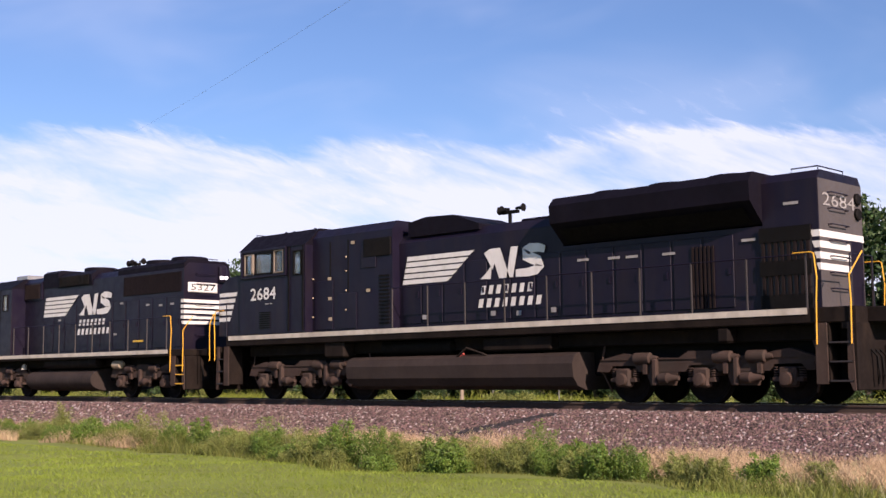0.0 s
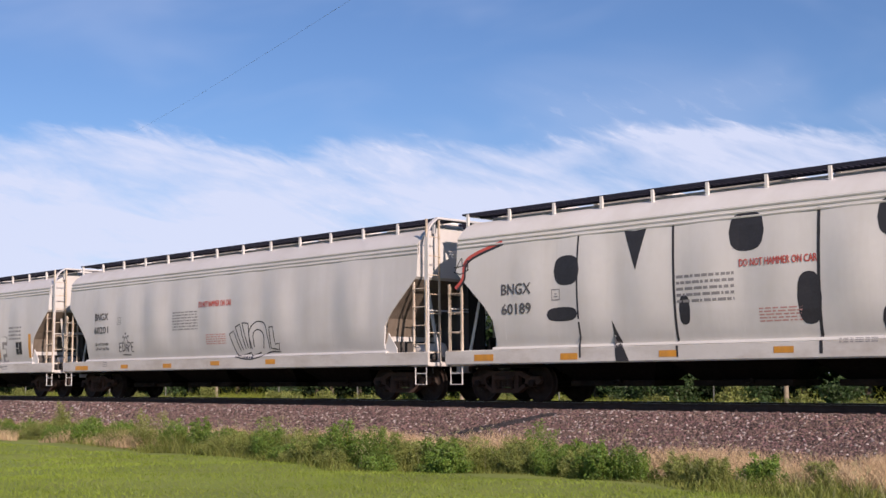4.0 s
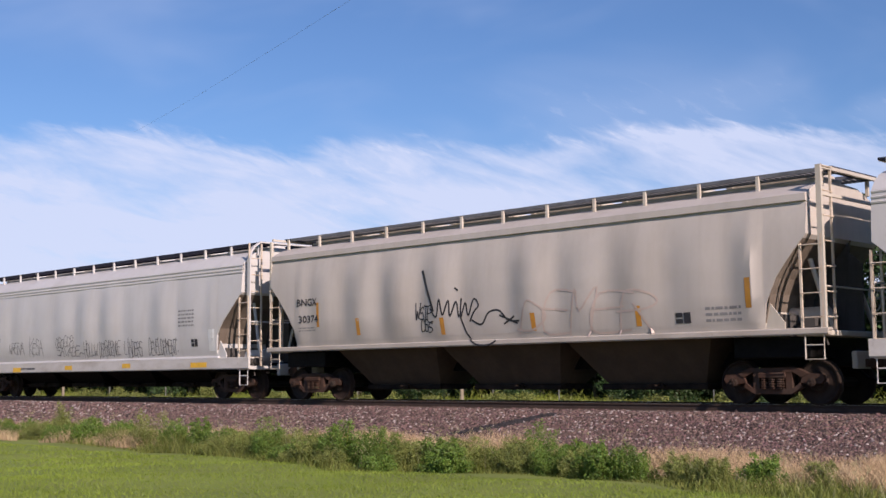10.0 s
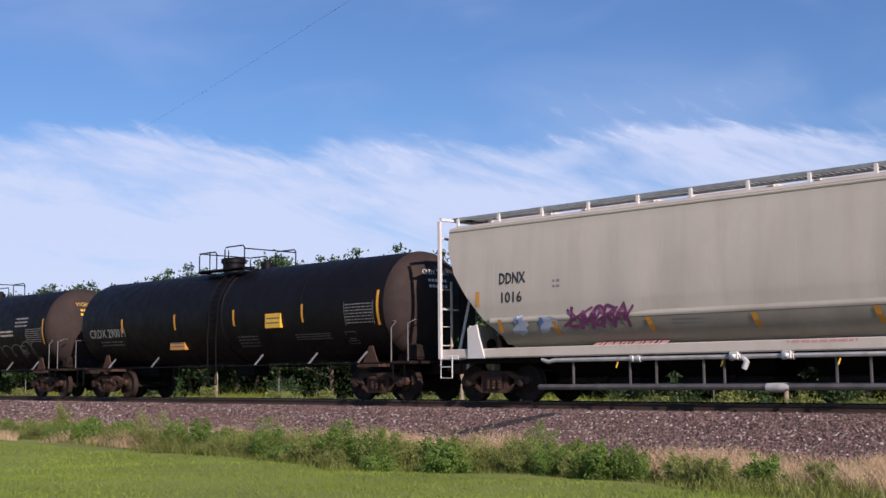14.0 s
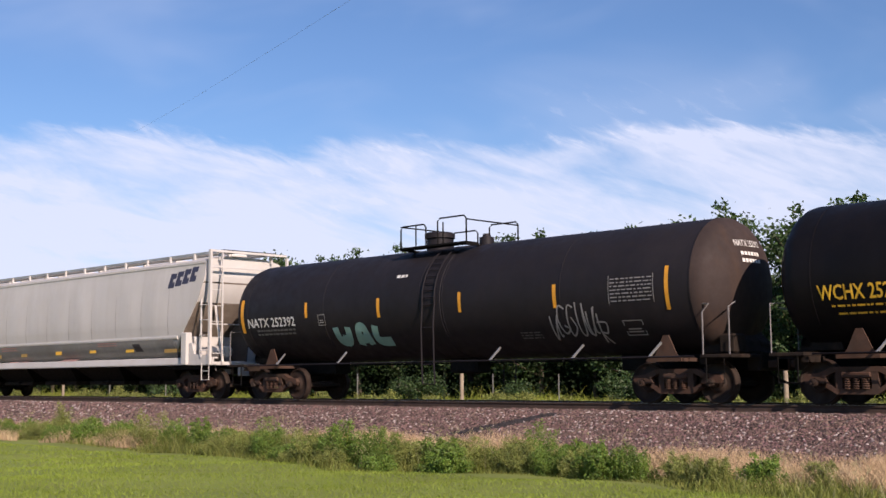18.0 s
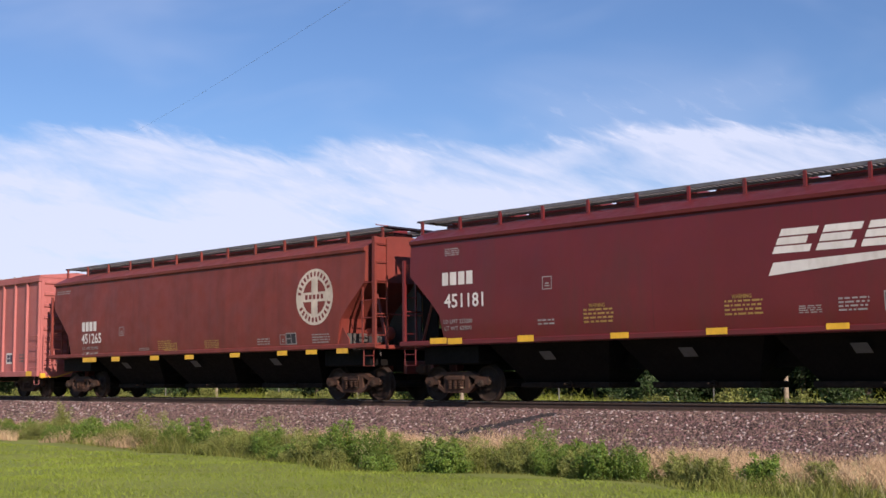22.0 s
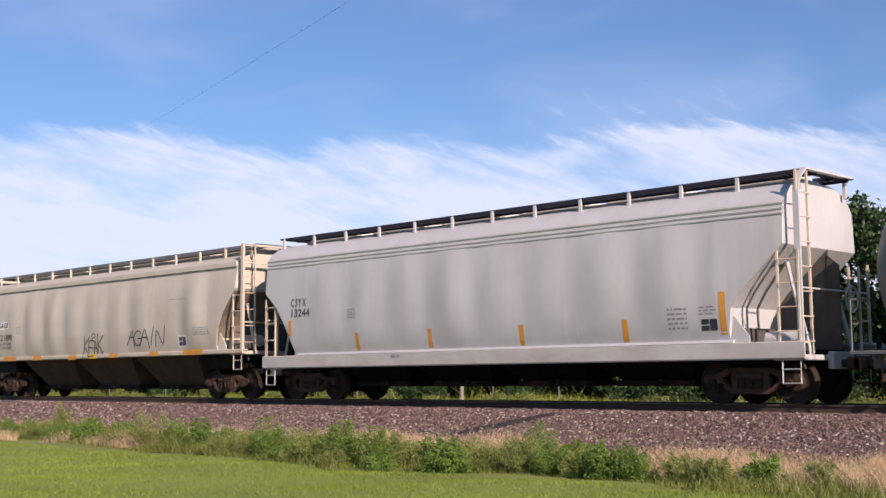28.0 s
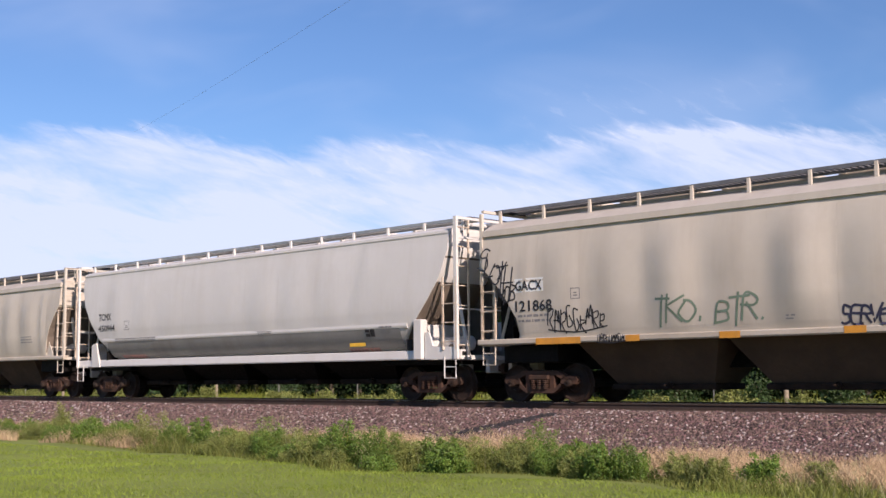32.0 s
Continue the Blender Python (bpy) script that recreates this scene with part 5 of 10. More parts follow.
    # ---- plain shapes in place of logos
    def slant(self, x0, x1, z0, z1, mat, lean=0.0, name="logo_shape", lift=0.0):
        rows = [k / 4 for k in range(5)]
        v = [(x + lean * k, z0 + (z1 - z0) * k) for k in rows for x in (x0, x1)]
        return self.put(name, v, [(2 * k, 2 * k + 1, 2 * k + 3, 2 * k + 2) for k in range(4)], mat, lift=lift)

    def marks(self, x0, x1, z0, z1, mat):
        n = 4
        w = (x1 - x0) / n
        for k in range(n):
            self.slant(x0 + k * w, x0 + k * w + w * 0.78, z0 + 0.02, z1 - 0.02, mat, 0.0)

    def logo1(self, x0, x1, z0, z1, mat):
        zl, h = z0 + 0.44 * (z1 - z0), (z1 - z0) * 0.52
        w = (x1 - x0 - 0.3) / 4
        for k in range(4):
            a = x0 + 0.1 + k * w
            zz = zl - 0.0 * k
            for q in range(3):
                self.slant(a + 0.08 * q, a + w * (0.86 if q != 1 else 0.7) + 0.08 * q, zz + q * h / 3, zz + (q + 0.82) * h / 3, mat, 0.06)
        self.put("logo_shape", [(x0, z0), (x1 - 0.15, z0 + (z1 - z0) * 0.30), (x1 - 0.12, z0 + (z1 - z0) * 0.38), (x0 + 0.12, z0 + (z1 - z0) * 0.26)], [(0, 1, 2, 3)], mat)

    def logo2(self, x0, x1, z0, z1, mat):
        cx, cz, r = (x0 + x1) / 2, (z0 + z1) / 2, (z1 - z0) / 2
        P = lambda a, b: (cx + a * r * 0.9, cz + b * r)
        self.shape([P(-.5, -.9), P(-.85, 0), P(-.5, .75), P(-.1, .55), P(-.3, 0), P(-.05, -.6), P(.2, -.35), P(.1, -.9)], cream_mark, "logo_shape", 0, 14)
        self.shape([P(-.1, .6), P(.5, .95), P(.9, .5), P(.8, -.4), P(.35, -.75), P(.5, .1), P(.3, .45)], mat, "logo_shape", 0.001, 14)
        self.shape([P(-.6, .45), P(-.15, .75), P(.3, .5), P(.0, -.1), P(-.15, .3)], mat, "logo_shape", 0.002, 14)

    def logo4(self, x0, x1, z0, z1, mat):
        """Four slanted solid blocks in a rising row, each with a notch."""
        w, h = (x1 - x0) / 4, z1 - z0
        for k in range(4):
            a, c = x0 + k * w - 0.02, z0 + 0.05 * k
            self.slant(a, a + w * 0.86, c, c + h * 0.38, mat, 0.10 * h)
            self.slant(a + 0.14 * h, a + w * 0.5 + 0.14 * h, c + h * 0.38, c + h * 0.6, mat, 0.06 * h)
            self.slant(a + 0.2 * h, a + w * 0.86 + 0.2 * h, c + h * 0.6, c + h * 0.95, mat, 0.1 * h)

    def herald(self, x0, x1, z0, z1, mat):
        cx, cz, r = (x0 + x1) / 2, (z0 + z1) / 2, (z1 - z0) / 2
        ring = lambda ra, rb, a0=0.0, a1=2 * math.pi, n=40: ([(cx + q * math.cos(a0 + (a1 - a0) * k / n), cz + q * math.sin(a0 + (a1 - a0) * k / n)) for k in range(n + 1) for q in (ra, rb)], [(2 * k, 2 * k + 1, 2 * k + 3, 2 * k + 2) for k in range(n)])
        v, f = ring(r * 0.63, r)
        self.put("herald_ring", v, f, mat)
        self.slant(cx - r * .17, cx + r * .17, cz - r * .66, cz + r * .66, mat, lift=0.001)
        self.slant(cx - r * .64, cx - r * .17, cz - r * .17, cz + r * .17, mat, lift=0.001)
        self.slant(cx + r * .17, cx + r * .64, cz - r * .17, cz + r * .17, mat, lift=0.001)
        for k in range(26):
            a = 0.35 + k * 2 * math.pi / 27
            if k in (12, 13, 25):
                continue
            v, f = ring(r * .73, r * .9, a, a + 0.12, 2)
            self.put("herald_bar", v, f, box_dark, lift=0.003)
        for k in range(5):
            self.slant(cx - r * .5 + k * r * .21, cx - r * .5 + k * r * .21 + r * .14, cz - r * .08, cz + r * .08, box_dark, lift=0.004)


# ------------------------------------------------------------------ running gear
def freight_truck(car, x, name="truck"):
    """A freight truck: bolster, two side frames with springs, two turning wheelsets."""
    bol = shared("bolster", lambda: Shape().box(-0.2, 0.2, -1.02, 1.02, 0.46, 0.72, 0.03).box(-0.16, 0.16, -0.35, 0.35, 0.72, 0.80, 0.02).box(-1.05, -0.97, -0.75, 0.75, 0.38, 0.46).box(0.97, 1.05, -0.75, 0.75, 0.38, 0.46).mesh("truck", grimy))
    tr = part(name, bol, grimy, car, "rusty cast-steel freight truck", at=(x, 0, 0))

    def frame_mesh():
        out = [(-1.14, .52), (-1.10, .62), (-0.80, .64), (-0.52, .76), (0.52, .76), (0.80, .64), (1.10, .62), (1.14, .52), (1.08, .43), (0.76, .43), (0.66, .36), (0.42, .22), (-0.42, .22), (-0.66, .36), (-0.76, .43), (-1.08, .43)]
        s = Shape()
        cx = [p[0] for p in out]
        # outer rim as a frame: the window in the middle is left open
        win_l = [(-0.66, .56), (-0.46, .66), (-0.34, .66), (-0.34, .34), (-0.44, .33), (-0.62, .45)]
        s.prism([(-1.14, .52), (-1.10, .62), (-0.80, .64), (-0.66, .56), (-0.62, .45), (-0.76, .43), (-1.08, .43)], -0.06, 0.06)
        s.prism([(-0.80, .64), (-0.52, .76), (0.52, .76), (0.80, .64), (0.66, .56), (0.46, .66), (-0.46, .66), (-0.66, .56)], -0.08, 0.08)
        s.prism([(1.14, .52), (1.10, .62), (0.80, .64), (0.66, .56), (0.62, .45), (0.76, .43), (1.08, .43)][::-1], -0.06, 0.06)
        s.prism([(-0.62, .45), (-0.44, .33), (0.44, .33), (0.62, .45), (0.66, .36), (0.42, .22), (-0.42, .22), (-0.66, .36)][::-1], -0.08, 0.08)
        s.box(-0.44, -0.30, -0.07, 0.07, 0.30, 0.70).box(0.30, 0.44, -0.07, 0.07, 0.30, 0.70)
        return s.mesh("side_frame", rusty)

    def spring_mesh():
        s = Shape()
        for sx in (-0.18, 0.0, 0.18):
            for sy in (-0.07, 0.07):
                for k in range(5):
                    s.lathe([(0.32 + k * 0.045, 0.075), (0.335 + k * 0.045, 0.085), (0.35 + k * 0.045, 0.075)], (sx, sy, 0), "z", 10)
        return s.box(-0.3, 0.3, -0.14, 0.14, 0.54, 0.66, 0.02).mesh("spring_nest", rusty)
    fm, sm = shared("side_frame", frame_mesh), shared("spring_nest", spring_mesh)
    for y in (-1.0, 1.0):
        part("side_frame", fm, rusty, tr, at=(0, y, 0))
        part("spring_nest", sm, rusty, tr, at=(0, y, 0))

    def wheel_mesh():
        s = Shape()
        s.lathe([(-1.16, 0.05), (-1.15, 0.085), (-1.04, 0.09), (-1.0, 0.075), (-0.9, 0.08), (-0.83, 0.10), (0.83, 0.10), (0.9, 0.08), (1.0, 0.075), (1.04, 0.09), (1.15, 0.085), (1.16, 0.05)], n=14)
        for sg in (-1, 1):
            prof = [(0.86, 0.10), (0.86, 0.17), (0.80, 0.22), (0.775, 0.36), (0.80, 0.41), (0.83, 0.425), (0.83, 0.452), (0.72, 0.460), (0.705, 0.485), (0.685, 0.485), (0.68, 0.42), (0.72, 0.37), (0.725, 0.22), (0.70, 0.17), (0.70, 0.10)]
            s.lathe([(a * sg, r) for a, r in (prof if sg > 0 else prof)], n=32)
            for k in range(3):
                a = k * 2.094
                s.box(-0.018 + 0.045 * math.cos(a), 0.018 + 0.045 * math.cos(a), sg * 1.16 - 0.02, sg * 1.16 + 0.02, -0.018 + 0.045 * math.sin(a), 0.018 + 0.045 * math.sin(a))
        return s.mesh("wheelset", wheel_steel, True, 40)
    wm = shared("wheelset", wheel_mesh)
    sets = []
    for dx in (-0.889, 0.889):
        w = part("wheelset", wm, wheel_steel, tr, at=(dx, 0, 0.455))
        sets.append((w, 0.455))
    return sets


def coupler(car, x, sg):
    s = Shape()
    s.box(x - sg * 0.9 if sg > 0 else x, x if sg > 0 else x + 0.9, -0.09, 0.09, 0.76, 0.92, 0.02)
    s.box(x - 0.16, x + 0.16, -0.16, 0.14, 0.70, 0.98, 0.04)
    s.tube([(x - sg * 0.1, 0.16, 0.95), (x - sg * 0.1, 0.14, 1.05)], 0.02, 6)
    c = part("coupler", s, rusty, car, "rusty knuckle coupler", smooth=True)
    h = Shape().tube([(x - sg * 0.75, 0.38, 0.80), (x - sg * 0.45, 0.36, 0.55), (x - sg * 0.1, 0.28, 0.42), (x + sg * 0.05, 0.2, 0.45)], 0.025, 6)
    part("air_hose", h, dark_steel, c)
    return c


def ladder(car, name, p0, p1, rise, rungs, first, step, mat):
    """Two stiles through p0 and p1 (x, y, z of the foot), and rungs between them."""
    if mat in (gray_paint, pale_paint, tan_paint, brown_paint, cool_paint):
        mat = rung_paint
    s = Shape()
    for p in (p0, p1):
        s.box(p[0] - 0.022, p[0] + 0.022, p[1] - 0.022, p[1] + 0.022, p[2], p[2] + rise)
    lad = part(name, s, mat, car)
    length = (Vector(p1) - Vector(p0)).length
    key = ("rung", round(length, 2), mat.name)
    me = shared(key, lambda: Shape().tube([(0, 0, 0.02), (0.03, -0.0, 0), (length - 0.03, 0, 0), (length, 0, 0.02)], 0.014, 5).mesh("rung", mat))
    ang = math.degrees(math.atan2(p1[1] - p0[1], p1[0] - p0[0]))
    out = 0.05
    nx, ny = math.sin(radians(ang)) * out, -math.cos(radians(ang)) * out
    for k in range(rungs):
        part("rung", me, mat, lad, at=(p0[0] + nx, p0[1] + ny, first + k * step), turn=(0, 0, ang))
    return lad


CAR_AT = {}
SPIN = []


def ride(car, u, sets):
    """Remember a car, its place along the train and its wheelsets."""
    CAR_AT[car] = u
    car.location = (u, 0, 0)
    SPIN.extend((w, r, u) for w, r in sets)


HOPPERS = {
    "round": dict(prof=[(1.22, 1.46), (1.5, 1.55), (1.9, 1.60), (2.5, 1.62), (3.1, 1.605), (3.7, 1.565), (4.02, 1.53), (4.12, 1.515), (4.18, 1.47), (4.32, 1.34), (4.46, 1.14), (4.56, 0.9), (4.62, 0.5), (4.63, 0.0)],
                  sill=(0.92, 1.28, 1.60), end=[(0.0, 3.25), (0.95, 2.35), (1.22, 2.0), (1.30, 1.25)], bays=4, chute=0.38, rb=4.77, pitch=1.63, ripple=0.05),
    "bay": dict(prof=[(1.45, 1.50), (1.7, 1.56), (2.2, 1.61), (2.9, 1.62), (3.5, 1.585), (3.95, 1.52), (4.07, 1.49), (4.075, 1.56), (4.22, 1.55), (4.25, 1.47), (4.42, 1.15), (4.54, 0.7), (4.57, 0.0)],
                sill=(1.39, 1.53, 1.60), end=[(0.0, 3.4), (0.30, 3.05), (0.65, 2.6), (0.92, 2.05), (1.0, 1.45)], bays=3, chute=0.30, rb=4.74, pitch=1.52, ripple=0.075),
    "grain": dict(prof=[(1.5, 1.55), (1.9, 1.59), (2.6, 1.605), (3.4, 1.60), (4.05, 1.57), (4.09, 1.63), (4.17, 1.64), (4.20, 1.57), (4.40, 1.16), (4.54, 0.7), (4.58, 0.0)],
                  sill=(1.42, 1.56, 1.61), end=[(0.0, 3.25), (0.75, 2.55), (1.05, 2.2), (1.2, 1.5)], bays=3, chute=0.34, rb=4.74, pitch=1.9, ripple=0.016),
    "belly": dict(prof=[(1.26, 0.95), (1.36, 1.16), (1.52, 1.34), (1.72, 1.47), (1.98, 1.555), (2.4, 1.60), (3.0, 1.59), (3.6, 1.55), (4.1, 1.50), (4.34, 1.46), (4.38, 1.465), (4.42, 1.40), (4.50, 1.1), (4.55, 0.6), (4.56, 0.0)],
                  sill=(1.08, 1.32, 1.50), end=[(0.0, 3.9), (0.25, 3.2), (0.7, 2.6), (1.25, 2.0), (1.9, 1.26)], bays=4, chute=0.45, rb=4.69, pitch=1.62, ripple=0.02),
}


SILLS = {p.name: surface("stained_" + p.name, c, 0.55, var=0.08, scale=0.8, dirt=(0.24, 0.185, 0.135), dirt_amount=0.5, streak=(0.9, 1, 2.2), spots=(0.22, 0.12, 0.07), spot_amount=0.22, bump=0.05, bump_scale=9)
         for p, c in ((gray_paint, (0.56, 0.53, 0.50)), (pale_paint, (0.60, 0.575, 0.545)), (cool_paint, (0.47, 0.455, 0.44)), (tan_paint, (0.52, 0.46, 0.38)), (brown_paint, (0.47, 0.42, 0.37)))}


def hopper(name, kind, u, length, paint, label, gear=None, arch=True, marks=None, group="covered hoppers", belt=None, clean=False, tank=False, stile=False, overhang=False):
    H = HOPPERS[kind]
    gear = gear or paint
    half = length / 2
    car = thing(name, label, "hopper car", group)
    prof = H["prof"]
    zs, ys = [p[0] for p in prof], [p[1] for p in prof]
    depth = lambda z: float(np.interp(z, zs, ys))
    lb = half - 0.82
    z0, z1, ysill = H["sill"]
    # body: sections along the length, cut up at the ends by the slope sheets
    ends = H["end"]
    # on the bay hoppers and some round-sided cars the trailing end overhangs to the ladder
    back = [(-0.25, 3.12), (0.28, 2.68), (0.57, 2.28), (1.0, 1.5), (1.06, 1.25)] if overhang else [(-0.25, 3.32), (0.18, 2.92), (0.55, 2.48), (0.85, 2.02), (0.95, 1.45)] if kind == "bay" else ends
    cut = lambda x: float(np.interp(lb - abs(x), [e[0] for e in (ends if x > 0 else back)], [e[1] for e in (ends if x > 0 else back)]))
    st = sorted(set([round(e[0], 3) for e in ends] + [0.12, 0.5]))
    st_back = sorted(set([round(e[0], 3) for e in back] + [0.12, 0.5]))
    n = max(8, int(2 * (lb - ends[-1][0]) / H["pitch"]) * 9)
    inner = lb - ends[-1][0]
    xs = [-lb + s for s in st_back if s < back[-1][0]] + list(np.linspace(back[-1][0] - lb, inner, n + 1)) + [lb - s for s in reversed(st) if s < ends[-1][0]]
    grid = np.array(sorted(set(list(zs) + [1.65, 2.05, 2.3, 2.7, 3.3])))
    rr = random.Random(int(abs(u) * 10))
    dents = [rr.uniform(0.3, 1.6) for _ in range(60)]
    rings, rips = [], []
    for x in xs:
        cutz = cut(x)
        ph = (x + lb) / H["pitch"]
        k = int(ph)
        bow = math.sin(math.pi * (ph - k))
        rip = H["ripple"] * dents[k % 60] * (0.45 * bow + 0.55 * bow * bow) if abs(x) < inner else 0
        rips.append(rip)
        half_ring = []
        for z in grid:
            zz = max(z, cutz) if z < 4.0 else z
            y = depth(zz)
            if 1.5 < zz < 4.0:
                y += rip * math.sin(math.pi * (zz - 1.4) / 2.7)
            half_ring.append((y, zz))
        ring = [(x, -y, z) for y, z in half_ring] + [(x, y, z) for y, z in reversed(half_ring[:-1])]
        rings.append(ring)
    body = Shape().loft(rings)
    part("body", body, paint, car, smooth=True, angle=28)
    # vertical weld seams
    k = 1
    x = -lb + H["pitch"]
    while x < lb - 0.4:
        cutz = cut(x)
        pts = [z for z in grid if max(cutz, 1.5) <= z <= 4.05]
        for sg in (-1, 1):
            v = [(x + dx, sg * (depth(z) + 0.002), z) for z in pts for dx in (-0.018, 0.018)]
            part("weld_seam", Shape().add(v, [(2 * i, 2 * i + 1, 2 * i + 3, 2 * i + 2) for i in range(len(pts) - 1)]), paint, car)
            if paint is belly_pale and cutz < 2.1:   # soot gathered along the joint
                top = 3.3 + 0.4 * dents[k % 60] / 1.6
                lv = np.array(sorted(list(np.linspace(2.06, top, 5)) + [2.3, 2.4, 2.7, 3.0]))
                v = [(x + dx * (1.25 - (z - 2.06) / (top - 2.06)) + 0.01 * math.sin(3 * z + k), sg * (depth(z) + 0.006), z) for i, z in enumerate(lv) for dx in (-0.026, 0.022)]
                part("soot_line", Shape().add(v, [(2 * i, 2 * i + 1, 2 * i + 3, 2 * i + 2) for i in range(8)]), seam_soot, car)
        k += 1
        x += H["pitch"]
    # ridges under the eaves
    for z in {"round": (3.88, 3.98, 4.09), "belly": (4.33,)}.get(kind, ()):
        for sg in (-1, 1):
            y = depth(z)
            part("eave_ridge", Shape().prism([(sg * (y - 0.03), z - 0.035), (sg * (y + 0.022), z - 0.03), (sg * (y + 0.03), z), (sg * (y - 0.03), z + 0.03)], -lb + back[0][0], lb, "x"), paint, car)
    # darker sheet along the lower belly: shade of the in-turning side, as colour
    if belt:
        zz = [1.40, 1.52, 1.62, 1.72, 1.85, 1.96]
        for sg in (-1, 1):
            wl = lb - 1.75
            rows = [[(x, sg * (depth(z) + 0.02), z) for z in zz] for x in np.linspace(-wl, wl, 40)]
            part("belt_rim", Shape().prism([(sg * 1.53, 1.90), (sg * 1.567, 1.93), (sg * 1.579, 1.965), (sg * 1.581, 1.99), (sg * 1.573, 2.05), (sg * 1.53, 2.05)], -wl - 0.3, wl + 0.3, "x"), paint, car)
            part("belly_sheet", Shape().loft(rows, closed=False), belt, car, "lower belly sheet with shade in its colour", smooth=True)
    # side sills
    for sg in (-1, 1):
        lip = 0.045
        p = [(sg * (ysill - 0.22), z1), (sg * (ysill - 0.02), z1), (sg * ysill, z1 - 0.02), (sg * ysill, z0 + 0.03), (sg * (ysill - 0.02), z0), (sg * (ysill - 0.16), z0), (sg * (ysill - 0.16), z0 + lip), (sg * (ysill - 0.05), z0 + lip), (sg * (ysill - 0.05), z1 - lip), (sg * (ysill - 0.22), z1 - lip)]
        if kind == "belly":
            p = [(sg * (y - 0.04 * (z - z0) / (z1 - z0) if y > ysill - 0.1 else y), z) for y, z in ((abs(a), b) for a, b in p)]
        part("side_sill", Shape().prism(p, -half + 0.42, half - 0.42, "x"), paint if kind == "belly" else SILLS.get(paint.name, gear), car, "road-stained side sill" if paint.name in SILLS else "")
        if kind == "round":
            part("sill_cap", Shape().prism([(sg * 1.46, 1.22), (sg * 1.60, 1.28), (sg * 1.56, 1.34), (sg * 1.46, 1.32)], -lb + 1.2, lb - 1.2, "x"), paint, car)
    part("centre_sill", Shape().box(-half + 0.5, half - 0.5, -0.24, 0.24, 0.78, 1.12), dark_steel, car)
    # chutes with their outlet gates
    nb = H["bays"]
    run = 2 * (half - 3.15)
    # chutes coloured dark and widened to stand for the shade under the car
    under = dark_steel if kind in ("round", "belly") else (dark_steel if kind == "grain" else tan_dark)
    for k in range(nb):
        cx = -run / 2 + run * (k + 0.5) / nb
        w = run / nb / 2 - 0.04
        top = z0 + 0.12
        bw = w * 0.66
        yt = 1.35 if kind in ("bay", "grain") else 1.2
        yt = min(yt, depth(1.5))
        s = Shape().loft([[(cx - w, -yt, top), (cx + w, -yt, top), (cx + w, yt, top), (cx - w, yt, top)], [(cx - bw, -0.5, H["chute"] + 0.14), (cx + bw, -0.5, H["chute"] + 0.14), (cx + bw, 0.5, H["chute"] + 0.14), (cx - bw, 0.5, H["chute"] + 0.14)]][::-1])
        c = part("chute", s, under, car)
        g = Shape().box(cx - bw - 0.1, cx + bw + 0.1, -0.62, 0.62, H["chute"], H["chute"] + 0.14, 0.02).tube([(cx + 0.3, -1.0, H["chute"] + 0.1), (cx + 0.3, 1.0, H["chute"] + 0.1)], 0.022, 6)
        g.lathe([(-0.78, 0.07), (-0.70, 0.07)], (cx + 0.3, 0, H["chute"] + 0.1), "y", 12)
        part("outlet_gate", g, grimy, c)
        if kind == "grain":
            part("placard_plate", Shape().add([(cx - 0.2, -1.08, 1.02), (cx + 0.16, -1.08, 1.02), (cx + 0.12, -1.26, 1.22), (cx - 0.24, -1.26, 1.22)], [(0, 1, 2, 3)]), dim_mark, c)
    # roof walk
    rb = H["rb"]
    ln = 2 * (half - 0.62)

    def board():
        s = Shape()
        for a, b in ((0.42, 0.46), (0.98, 1.02)):
            s.box(-ln / 2, ln / 2, a, b, -0.03, 0.05)
        k = int(ln / 0.14)
        for i in range(k):
            x = -ln / 2 + (i + 0.5) * ln / k
            s.box(x - 0.032, x + 0.032, 0.46, 0.98, 0.015, 0.05)
        return s.mesh("running_board", walk_mat)
    walk_mat = bright_metal if kind == "belly" else (pale_grating if kind in ("grain", "bay") else grating)
    me = shared(("board", round(ln, 2), walk_mat.name), board)
    part("running_board", me, walk_mat, car, "open steel roof walkway", at=(0, 0, rb))
    part("running_board", me, walk_mat, car, "open steel roof walkway", at=(0, 0, rb), turn=(0, 0, 180))
    post_h = rb - 4.40
    pm = shared(("rb_post", kind, gear.name), lambda: Shape().box(-0.035, 0.035, -0.03, 0.03, 0, post_h + 0.02).mesh("board_bracket", gear))
    k = int(ln / 1.36)
    for i in range(k + 1):
        x = -ln / 2 + 0.1 + i * (ln - 0.2) / k
        part("board_bracket", pm, gear, car, at=(x, -1.03, 4.40))
        part("board_bracket", pm, gear, car, at=(x, 1.03, 4.40), turn=(0, 0, 180))
    for sx in (-1, 1):
        part("end_walk", Shape().box(sx * (half - 0.66) - 0.16, sx * (half - 0.66) + 0.16, -1.02, 1.02, rb + 0.006, rb + 0.05), grating, car)
    hatch = shared(("hatch", kind), lambda: Shape().box(-1.15, 1.15, -0.3, 0.3, 0, 0.10, 0.03).box(-1.05, -0.95, -0.36, 0.36, 0.02, 0.13).box(0.95, 1.05, -0.36, 0.36, 0.02, 0.13).mesh("roof_hatch", gear))
    if kind != "belly":
        part("hatch_coaming", Shape().box(-lb + 0.15, lb - 0.15, -0.36, 0.36, 4.5, rb - 0.05, 0.01), gear, car)
    for i in range(6):
        part("roof_hatch", hatch, gear, car, at=(-lb + 1.4 + i * (2 * lb - 2.8) / 5, 0, 4.58 if kind == "belly" else rb - 0.05))
    # ends: two facing, the second turned round
    le = half - 0.52
